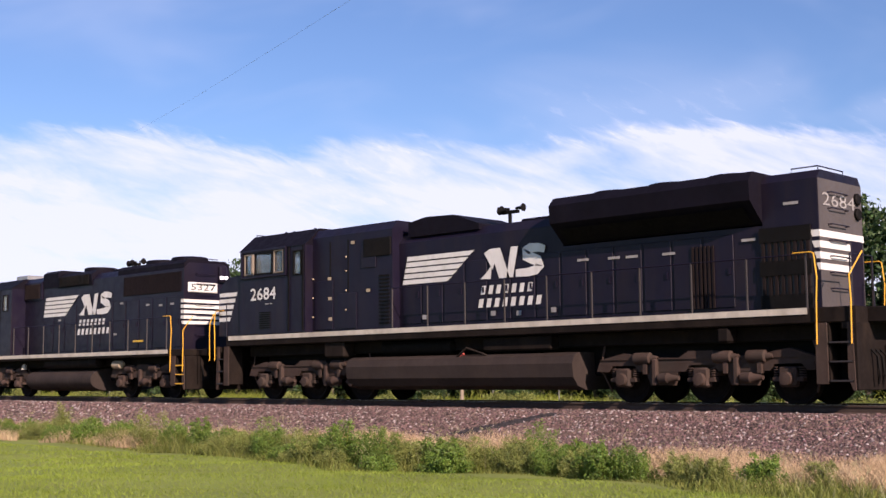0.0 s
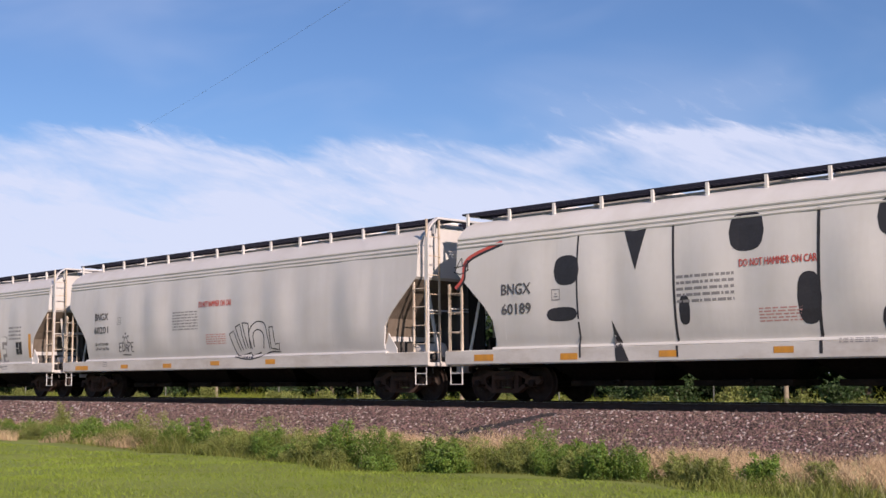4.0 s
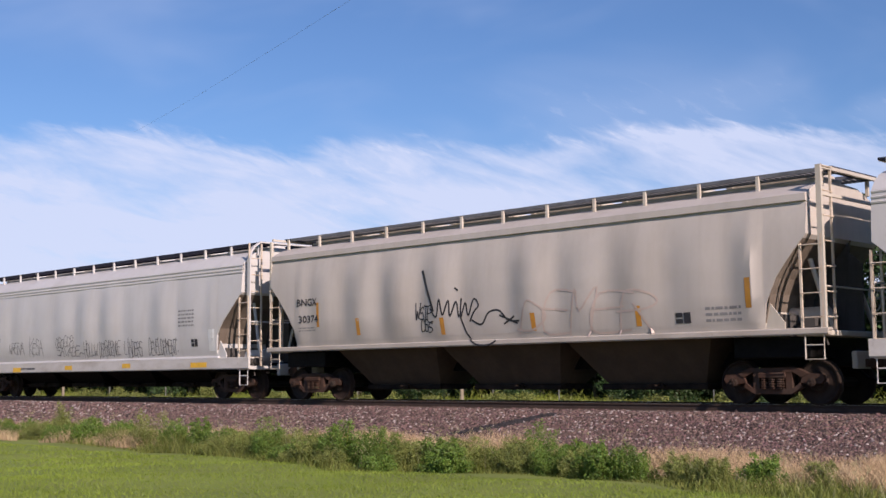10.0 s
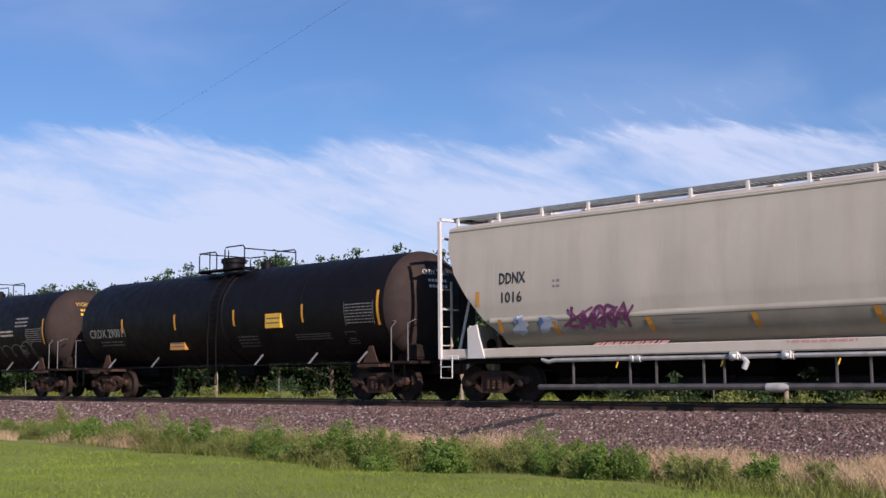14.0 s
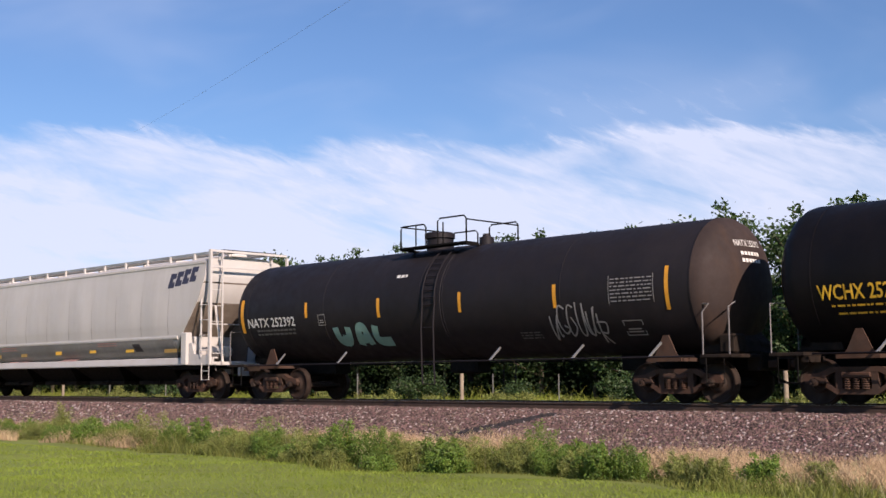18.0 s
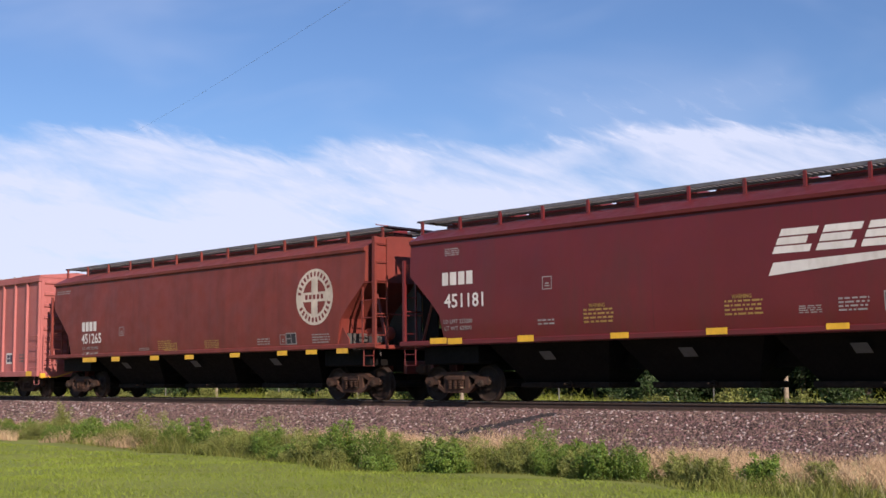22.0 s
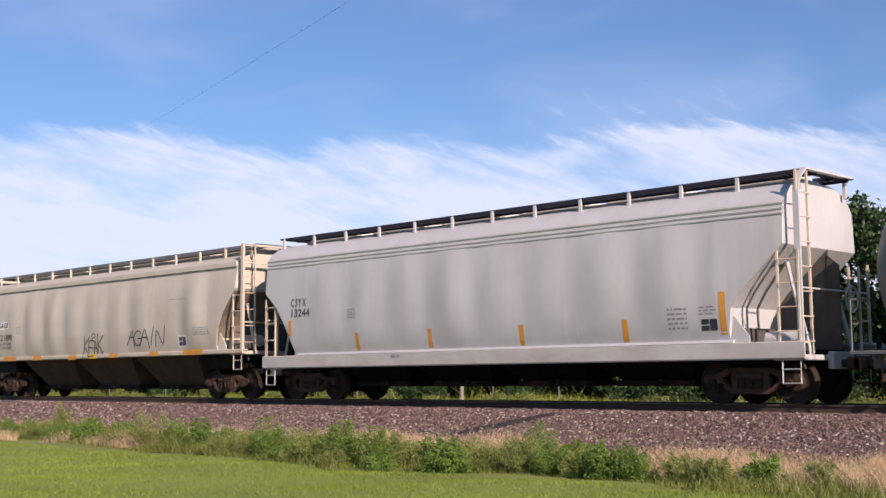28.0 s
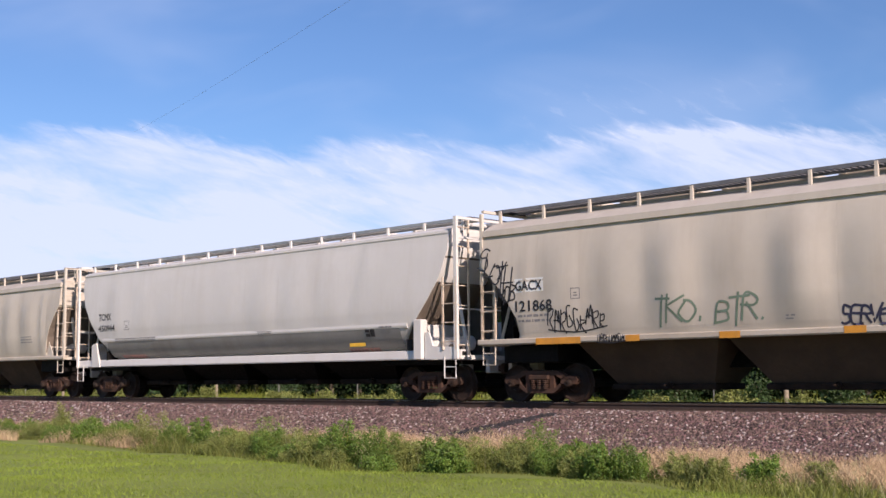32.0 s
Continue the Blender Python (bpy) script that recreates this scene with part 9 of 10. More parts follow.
def corner_rails(car, x, sg, z, h, gap=0.72):
    for y in (-1, 1):
        yo = y * 1.52
        for dx, bend in ((0.0, -0.18), (gap, 0.16)):
            s = Shape().tube([(x + sg * dx, yo, z - 0.75), (x + sg * (dx + 0.02), yo, z + 0.1), (x + sg * (dx + 0.05 if dx == 0 else dx), yo, z + h * 0.55), (x + sg * (dx + (0.0 if dx == 0 else bend)), yo if dx == 0 else y * 1.25, z + h)], 0.016, 6)
            part("grab_rail", s, rail_yellow, car, "bright yellow corner grab rail")
        part("grab_rail", Shape().tube([(x, yo, z + h), (x - sg * 0.06, yo, z + h + 0.03), (x - sg * 0.45, yo, z + h + 0.03)], 0.015, 6), rail_yellow, car)


grille_dust = surface("dusty_grille", (0.014, 0.010, 0.0105), 0.8, spec=0.1, var=0.25, scale=3, dirt=(0.03, 0.021, 0.018), dirt_amount=0.4, bump=0.1)
screen_brown = surface("sooty_brown_screen", (0.0115, 0.0075, 0.0085), 0.8, spec=0.1, var=0.2, scale=2, streak=(8, 8, 0.5), dirt=(0.02, 0.014, 0.013), dirt_amount=0.4, bump=0.15, bump_scale=60)


def walkway_rails(car, x0, x1, z, h, n):
    for y in (-1.47, 1.47):
        rail = part("handrail", Shape().tube([(x0, y, z + h), (x1, y, z + h)], 0.016, 5), loco_black, car)
        me = shared(("stanchion", h), lambda: Shape().tube([(0, 0, -0.12), (0, 0, h)], 0.024, 5).mesh("stanchion", stanchion_paint))
        for k in range(n):
            part("stanchion", me, stanchion_paint, rail, at=(x0 + (x1 - x0) * k / (n - 1), y, z))


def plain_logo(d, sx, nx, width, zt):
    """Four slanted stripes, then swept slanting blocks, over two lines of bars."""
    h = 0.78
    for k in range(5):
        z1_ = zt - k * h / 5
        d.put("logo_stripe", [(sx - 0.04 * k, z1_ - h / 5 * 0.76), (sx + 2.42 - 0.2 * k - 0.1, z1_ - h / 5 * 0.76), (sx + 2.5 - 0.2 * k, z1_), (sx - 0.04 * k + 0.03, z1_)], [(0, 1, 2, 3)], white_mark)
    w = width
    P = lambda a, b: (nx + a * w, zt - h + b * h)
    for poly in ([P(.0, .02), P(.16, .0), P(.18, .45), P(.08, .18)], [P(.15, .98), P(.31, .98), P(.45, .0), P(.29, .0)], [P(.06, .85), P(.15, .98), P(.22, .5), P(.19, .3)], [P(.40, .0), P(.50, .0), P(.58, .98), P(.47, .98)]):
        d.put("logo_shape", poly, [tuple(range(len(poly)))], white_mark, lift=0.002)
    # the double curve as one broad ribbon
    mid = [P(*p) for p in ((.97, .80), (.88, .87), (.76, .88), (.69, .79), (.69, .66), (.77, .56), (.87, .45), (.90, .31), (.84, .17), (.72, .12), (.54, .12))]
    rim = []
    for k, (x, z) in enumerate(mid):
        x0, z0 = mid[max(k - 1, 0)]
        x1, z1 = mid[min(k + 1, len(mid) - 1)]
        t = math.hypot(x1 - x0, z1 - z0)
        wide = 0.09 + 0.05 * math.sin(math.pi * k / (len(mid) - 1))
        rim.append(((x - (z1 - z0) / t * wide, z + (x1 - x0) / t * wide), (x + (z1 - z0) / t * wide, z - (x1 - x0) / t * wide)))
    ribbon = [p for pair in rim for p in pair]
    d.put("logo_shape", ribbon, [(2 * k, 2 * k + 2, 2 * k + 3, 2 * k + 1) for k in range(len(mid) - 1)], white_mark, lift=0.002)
    for row, (a, b) in enumerate(((.0, .82), (-.04, .95))):
        z = zt - h - 0.16 - row * 0.33
        n = 7 + row
        for k in range(n):
            x = nx + (a + (b - a) * k / n) * w
            d.put("logo_bar", [(x, z - 0.22), (x + (b - a) * w / n * 0.55, z - 0.22), (x + (b - a) * w / n * 0.55 + 0.05, z), (x + 0.05, z)], [(0, 1, 2, 3)], white_mark)


def louvre(car, x0, x1, z0, z1, y, n, mat, vertical=True, parent=None):
    s = Shape()
    for k in range(n):
        if vertical:
            x = x0 + (x1 - x0) * (k + 0.5) / n
            s.box(x - (x1 - x0) / n * 0.22, x + (x1 - x0) / n * 0.22, y - 0.03, y + 0.01, z0, z1)
        else:
            z = z0 + (z1 - z0) * (k + 0.5) / n
            s.box(x0, x1, y - 0.03, y + 0.01, z - (z1 - z0) / n * 0.22, z + (z1 - z0) / n * 0.22)
    return part("grille", s, mat, parent or car)


def horn(car, x, y, z):
    s = Shape().tube([(x, y, z - 0.25), (x, y, z + 0.12)], 0.05, 8).box(x - 0.28, x + 0.28, y - 0.05, y + 0.05, z + 0.08, z + 0.16)
    for dx, sg in ((-0.1, -1), (0.12, 1), (0.0, -1)):
        q = 0.09 if dx else -0.12
        s.lathe([(x + dx, 0.03), (x + dx + sg * 0.18, 0.05), (x + dx + sg * 0.26, 0.11)], (0, y + q, z + 0.16 + (0.06 if dx else 0.0)), "x", 10)
    part("air_horn", s, dark_steel, car, smooth=True)


def roof_fan(car, x, z, r):
    part("roof_fan", Shape().lathe([(z - 0.05, r), (z + 0.14, r), (z + 0.17, r - 0.06), (z + 0.15, 0.1)], (x, 0, 0), "z", 24), loco_roof, car, smooth=True)


def windows(car, panes, y, mat):
    """Cab side windows: (x0, x1, z0, z1) each with a frame and a pane."""
    for x0, x1, z0, z1 in panes:
        for f in (-1, 1):
            yy = f * y
            s = Shape()
            t = 0.035
            for a, b, c, d in ((x0, x1, z0, z0 + t), (x0, x1, z1 - t, z1), (x0, x0 + t, z0 + t, z1 - t), (x1 - t, x1, z0 + t, z1 - t)) + ((((x0 + x1) / 2 - 0.02, (x0 + x1) / 2 + 0.02, z0 + t, z1 - t),) if x1 - x0 > 1.2 else ()):
                s.box(a, b, min(yy, yy + f * 0.035), max(yy, yy + f * 0.035), c, d)
            fr = part("window_frame", s, mat, car)
            part("pane", Shape().box(x0 + t, x1 - t, min(yy - f * 0.03, yy - f * 0.02), max(yy - f * 0.03, yy - f * 0.02), z0 + t, z1 - t), window_glass, fr)


def cab_shell(car, x0, x1, z0, zw, zr, w, panes, front):
    """A hollow cab: floor, ends, roof, and sides with window openings."""
    t = 0.05
    for f in (-1, 1):
        ya, yb = sorted((f * w, f * (w - t)))
        xs = sorted(set([x0, x1] + [v for p in panes for v in p[:2]]))
        for a, b in zip(xs, xs[1:]):
            hole = [p for p in panes if p[0] <= a and b <= p[1]]
            if hole:
                part("cab_panel", Shape().box(a, b, ya, yb, z0, hole[0][2]), loco_black, car)
                part("cab_panel", Shape().box(a, b, ya, yb, hole[0][3], zw), loco_black, car)
            else:
                part("cab_panel", Shape().box(a, b, ya, yb, z0, zw), loco_black, car)
    for x in (x0, x1 - t):
        s = Shape().box(x, x + t, -w + t, w - t, z0, zw - 0.75)
        if x == x0:
            s.box(x, x + t, -w + t, -w + 0.25, zw - 0.75, zw).box(x, x + t, w - 0.25, w - t, zw - 0.75, zw).box(x, x + t, -0.12, 0.12, zw - 0.75, zw)
        else:
            s.box(x, x + t, -w + t, w - t, zw - 0.75, zw)
        part("cab_end", s, loco_black, car)
    part("windshield", Shape().box(x0 + 0.01, x0 + 0.025, -w + 0.25, w - 0.25, zw - 0.75, zw), window_glass, car)
    part("cab_roof", Shape().prism([(-w - 0.03, zw), (w + 0.03, zw), (w * 0.62, zr), (-w * 0.62, zr)], x0 - 0.04, x1, "x"), loco_roof, car)
    part("cab_seat", Shape().box(x0 + 0.9, x0 + 1.3, -w + 0.25, -w + 0.7, z0 + 0.9, z0 + 1.0, 0.03).box(x0 + 1.25, x0 + 1.38, -w + 0.25, -w + 0.7, z0 + 1.0, z0 + 1.75, 0.04), tank_gray, car, "grey high-backed cab seat")


def end_stripes(car, x, z0, z1, wy, n, mat, wrap, slope):
    """White warning stripes across an end, wrapping a little way round the near corner."""
    for k in range(n):
        a = z0 + (z1 - z0) * k / n
        b = a + (z1 - z0) / n * 0.62
        q = wy - 0.06 * (n - 1 - k)
        part("warning_stripe", Shape().add([(x, -wy, a), (x, q, a), (x, q, b), (x, -wy, b)], [(0, 1, 2, 3)]), mat, car)
        wl = wrap - slope * (n - 1 - k)
        sx = 1 if x > 0 else -1
        part("warning_stripe", Shape().add([(x - sx * wl, -wy - 0.006, a), (x, -wy - 0.006, a), (x, -wy - 0.006, b), (x - sx * (wl + 0.05), -wy - 0.006, b)], [(0, 1, 2, 3)]), mat, car)


def loco_six_axle(u):
    car = thing("diesel_locomotive", "dusty black six-axle diesel locomotive with white striped ends", "locomotive", "locomotives")
    zs = 1.95
    part("frame", Shape().box(-10.2, 10.2, -1.48, 1.48, 1.62, 1.93, 0.02).box(-9.6, 9.6, -1.0, 1.0, 1.3, 1.62, 0.02), frame_black, car)
    part("sill_stripe", Shape().box(-10.05, 9.3, -1.50, -1.485, 1.80, 1.93).box(-10.05, 9.3, 1.485, 1.50, 1.80, 1.93), cream_mark, car, "dusty cream sill stripe")
    panes = [(-9.22, -8.76, 3.74, 4.38), (-8.70, -7.84, 3.74, 4.38), (-7.78, -7.32, 3.74, 4.42), (-6.86, -6.48, 3.62, 4.34)]
    cab_shell(car, -9.46, -6.33, zs, 4.48, 5.0, 1.5, panes, True)
    windows(car, panes[::2], 1.5, frame_tan)
    windows(car, panes[1::2], 1.5, dark_steel)
    for y in (-1.56, 1.56):
        a, b = sorted((y, y / 1.56 * 1.5))
        part("window_surround", Shape().box(-9.36, -7.18, a, b, 3.64, 3.70, 0.01).box(-9.36, -7.18, a, b, 4.42, 4.50, 0.01).box(-9.36, -9.29, a, b, 3.70, 4.42).box(-7.25, -7.18, a, b, 3.70, 4.42), loco_black, car)
        part("cab_joint", Shape().box(-7.08, -7.03, a + 0.02, b - 0.02, zs + 0.05, 4.46).box(-6.42, -6.38, a + 0.02, b - 0.02, zs + 0.05, 4.46), dark_steel, car)
        part("mirror", Shape().box(-8.73, -8.66, min(y, y * 1.06), max(y, y * 1.06), 3.78, 4.34, 0.01), frame_tan, car, "tan folded wing mirror")
    part("roof_rail", Shape().tube([(-9.40, -0.9, 4.98), (-9.44, -0.9, 5.06), (-9.44, 0.9, 5.06), (-9.40, 0.9, 4.98)], 0.015, 5), loco_black, car)
    part("nose", Shape().prism([(-10.62, zs), (-9.46, zs), (-9.46, 3.80), (-10.2, 3.74), (-10.62, 3.40)][::-1], -1.44, 1.44), loco_black, car)
    part("nose_door", Shape().box(-10.64, -10.61, -0.4, 0.4, zs + 0.1, 3.3), loco_black, car)
    # electrical cabinet, blower hump, engine hood
    part("equipment_cabinet", Shape().prism([(-1.22, zs), (1.22, zs), (1.22, 4.6), (1.02, 4.9), (-1.02, 4.9), (-1.22, 4.66)], -6.33, -2.95, "x"), loco_black, car)
    part("dynamic_brake_hump", Shape().prism([(-2.6, 4.40), (0.0, 4.40), (0.0, 4.55), (-0.9, 4.86), (-1.9, 4.9), (-2.6, 4.80)][::-1], -0.95, 0.95), loco_roof, car)
    part("engine_hood", Shape().prism([(-0.96, zs), (0.96, zs), (0.96, 4.25), (0.8, 4.48), (-0.8, 4.48), (-0.96, 4.25)], -2.95, 2.76, "x"), loco_black, car)
    flare = [(-0.96, 3.76), (-1.47, 4.22), (-1.50, 4.64), (-1.32, 4.84), (1.32, 4.84), (1.50, 4.64), (1.47, 4.22), (0.96, 3.76)]
    part("radiator_housing", Shape().prism(flare[::-1], 2.76, 8.1, "x"), loco_roof, car, "wide flared radiator housing")
    part("radiator_hood", Shape().box(2.76, 8.1, -0.96, 0.96, zs, 3.72), loco_black, car)
    part("rear_hood", Shape().prism([(-0.98, zs), (0.98, zs), (0.98, 4.6), (0.84, 4.78), (-0.84, 4.78), (-0.98, 4.6)], 8.1, 9.36, "x"), loco_black, car)
    part("radiator_shutter", Shape().add([(2.95, -1.03, 3.79), (7.9, -1.03, 3.79), (7.9, -1.40, 4.08), (2.95, -1.40, 4.08)], [(0, 1, 2, 3)]), dark_steel, car)
    for x in (3.7, 5.3, 6.9):
        roof_fan(car, x, 4.84, 0.66)
    part("exhaust_stack", Shape().box(0.9, 2.0, -0.35, 0.35, 4.48, 4.62, 0.03), loco_roof, car)
    horn(car, 0.5, -0.3, 4.72)
    # doors along the hood, proud panels with latches
    door = shared("hood_door", lambda: Shape().box(-0.36, 0.36, -0.025, 0, 0, 1.55, 0.01).box(0.22, 0.28, -0.05, -0.02, 0.7, 0.85).mesh("hood_door", loco_black))
    for k in range(13):
        x = -2.45 + k * 0.79
        part("hood_door", door, loco_black, car, at=(x, -0.96, 2.05))
        part("hood_door", door, loco_black, car, at=(x, 0.96, 2.05), turn=(0, 0, 180))
    louvre(car, -3.46, -3.06, 2.05, 3.45, -1.22, 14, dark_steel, False)
    louvre(car, 6.34, 6.95, 2.05, 3.4, -0.99, 6, grille_dust, True)
    louvre(car, 8.04, 9.2, 2.05, 3.42, -1.0, 8, grille_dust, True)
    louvre(car, 8.04, 9.2, 1.75, 3.85, -1.012, 3, dark_steel, False)
    part("grille_back", Shape().box(8.04, 9.2, -0.985, -0.975, 2.02, 3.45), black_mark, car)
    for x0_, x1_, z0_, z1_ in ((-5.2, -4.4, 2.0, 3.0), (-4.2, -3.6, 3.65, 4.25), (-6.2, -5.4, 2.0, 3.4)):
        part("cabinet_panel", Shape().box(x0_, x1_, -1.245, -1.22, z0_, z1_, 0.008), loco_black, car)
    for x in (-4.78, -5.55):
        part("panel_joint", Shape().box(x, x + 0.03, -1.232, -1.218, zs + 0.03, 4.5), dark_steel, car)
    part("cabinet_panel", Shape().box(-4.1, -3.0, -1.26, -1.21, 3.95, 4.45, 0.01), dark_steel, car)
    louvre(car, -8.45, -7.95, 2.1, 2.62, -1.5, 8, dark_steel, False)
    for x, zz in ((-6.31, (2.35, 2.9, 3.45)), (-4.86, (2.5, 3.05, 3.6, 4.0))):
        for z in zz:
            part("latch", Shape().box(x, x + 0.05, -1.26, -1.22, z, z + 0.05, 0.01), tan_plate, car)
    for x in (-8.6, -8.2, -7.2):
        part("roof_antenna", Shape().lathe([(4.98, 0.06), (5.10, 0.06), (5.13, 0.02)], (x, -0.4, 0), "z", 10), loco_roof, car)
    # small builder's plates and stencils
    d = Marks(car, lambda x, z: 0.99, 0.008)
    e = Marks(car, lambda x, z: 1.22, 0.03)
    for x, z in ((3.2, 3.32), (4.1, 3.30), (4.6, 3.29), (5.6, 3.28), (7.6, 3.42), (8.6, 4.1)):
        d.rect("stencil", x, x + 0.34, z, z + 0.06, soft_white_mark)
    for x, z in ((-2.0, 2.15), (0.45, 2.15), (1.3, 2.12), (2.4, 2.15)):
        d.rect("stencil", x, x + 0.16, z, z + 0.12, soft_white_mark, lift=0.03)
    for x, z in ((-5.62, 3.40), (-5.60, 2.83), (-5.58, 2.25), (-4.62, 4.36), (-3.98, 2.98)):
        e.rect("stencil", x, x + 0.16, z, z + 0.09, tan_plate)
    c = Marks(car, lambda x, z: 1.5, 0.008)
    c.text("2684", -8.90, -7.68, 2.97, 3.33, white_mark)
    c.bars(-8.2, -7.85, 2.8, 2.86, soft_white_mark, 1)
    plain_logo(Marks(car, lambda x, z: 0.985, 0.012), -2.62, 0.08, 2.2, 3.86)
    # white stripes round the nose and the rear
    end_stripes(car, 9.376, 2.72, 3.62, 0.98, 4, white_mark, 0.16, 0.04)
    for k in range(5):
        z = 2.40 + k * 0.19
        part("warning_stripe", Shape().add([(-10.60, -1.446, z), (-9.72 - 0.08 * (4 - k), -1.446, z), (-9.68 - 0.08 * (4 - k), -1.446, z + 0.12), (-10.60, -1.446, z + 0.12)], [(0, 1, 2, 3)]), white_mark, car)
    end_letters(car, "2684", 9.385, -0.82, 0.62, 4.05, 4.32, soft_white_mark)
    grab = shared("end_grab", lambda: Shape().tube([(0, -0.38, 0), (0.09, -0.36, 0), (0.09, 0.36, 0), (0, 0.38, 0)], 0.014, 5).mesh("grab_iron", loco_black))
    for k in range(7):
        part("grab_iron", grab, loco_black, car, at=(9.37, -0.2, 2.35 + k * 0.33))
    # lighter sheet over the rear hood: dust, plus direct sun put into the colour
    part("rear_panel", Shape().box(9.355, 9.368, -0.96, 0.96, zs + 0.02, 4.6), end_dust_sunlit, car, "rear end sheet greyed by dust and painted sunlight")
    part("rear_door", Shape().box(9.36, 9.39, 0.35, 0.9, zs + 0.05, 3.4, 0.01), loco_black, car)
    lamp = Shape().lathe([(9.36, 0.13), (9.42, 0.13), (9.44, 0.10)], (0, 0.72, 3.98), "x", 14).lathe([(9.36, 0.13), (9.42, 0.13), (9.44, 0.10)], (0, 0.72, 4.3), "x", 14)
    part("headlight", lamp, dark_steel, car)
    part("roof_grab", Shape().tube([(8.6, -0.6, 4.76), (8.6, -0.6, 4.90), (9.2, -0.6, 4.90), (9.2, -0.6, 4.76)], 0.016, 5).tube([(9.2, -0.6, 4.90), (9.2, 0.5, 4.90), (9.2, 0.5, 4.76)], 0.016, 5), loco_black, car)
    part("rear_platform", Shape().box(9.36, 10.95, -0.95, 0.95, 1.62, 1.93, 0.02).box(10.0, 10.3, -1.46, 1.46, 1.5, 1.93), frame_black, car)
    part("front_platform", Shape().box(-10.95, -9.46, -0.95, 0.95, 1.62, 1.93, 0.02), frame_black, car)
    for sg in (-1, 1):
        stairs(car, 9.45 if sg > 0 else -10.02, sg, 1.62, loco_grime, 0.78 if sg > 0 else 0.62)
        corner_rails(car, 9.5 if sg > 0 else -10.72, sg, 1.95, 1.05 if sg > 0 else 0.75, 0.72 if sg > 0 else 0.28)
        coupler(car, sg * 11.15, sg)
        part("draft_gear", Shape().box(min(sg * 10.2, sg * 10.9), max(sg * 10.2, sg * 10.9), -0.3, 0.3, 0.62, 1.2, 0.03), frame_black, car)
        for y in (-0.9, -0.7, -0.5, 0.5, 0.7, 0.9):
            part("air_hose", Shape().tube([(sg * 10.32, y, 1.1), (sg * 10.45, y, 0.95), (sg * 10.48, y, 0.6), (sg * 10.42, y * 0.95, 0.42)], 0.024, 5), dark_steel, car)
        for y in (-1, 1):
            part("end_rail", Shape().tube([(sg * 10.2, y * 1.45, 1.93), (sg * 10.22, y * 1.45, 2.95), (sg * 10.22, y * 0.5, 2.95), (sg * 10.22, y * 0.45, 1.93)], 0.018, 5), loco_black, car)
    # near-black block added to fill the dark void between frame and trucks
    part("equipment_duct", Shape().box(-9.2, 9.2, -0.6, 0.6, 0.62, 1.5, 0.05), dark_steel, car)
    walkway_rails(car, -2.7, 9.3, 1.95, 1.05, 10)
    tank = [(-0.95, 0.30), (0.95, 0.30), (1.25, 0.40), (1.42, 0.60), (1.46, 0.92), (1.38, 1.10), (1.2, 1.18), (-1.2, 1.18), (-1.38, 1.10), (-1.46, 0.92), (-1.42, 0.60), (-1.25, 0.40)]
    ft = part("fuel_tank", Shape().prism(tank, -4.6, 3.35, "x"), tank_dust, car, "dusty brown fuel tank")
    part("filler_cap", Shape().lathe([(0, 0.07), (0.1, 0.07), (0.12, 0.05)], (-0.4, -1.2, 1.12), "z", 12), red_mark, ft, "red filler fitting")
    part("tank_hose", Shape().tube([(-0.5, -1.3, 1.12), (-0.1, -1.35, 1.35), (0.4, -1.3, 1.2), (0.6, -1.2, 1.1)], 0.03, 6), grimy, ft)
    part("air_reservoir", Shape().lathe([(-3.6, 0.05), (-3.5, 0.2), (-0.9, 0.2), (-0.8, 0.05)], (0, -0.95, 1.42), "x", 12), dark_steel, car, smooth=True)
    for box in ((-5.6, -4.75, -1.4, -0.9, 1.2, 1.7, 0.04), (0.4, 2.6, -1.3, -0.9, 1.25, 1.6, 0.04), (7.2, 7.5, -1.45, -1.1, 1.28, 1.62, 0.05)):
        part("equipment_rack", Shape().box(*box), frame_black, car)
    sets = []
    for sg in (-1, 1):
        sets += loco_truck(car, sg * 6.62, [-2.04, 0.0, 2.04], 0.53)
    ride(car, u, sets)


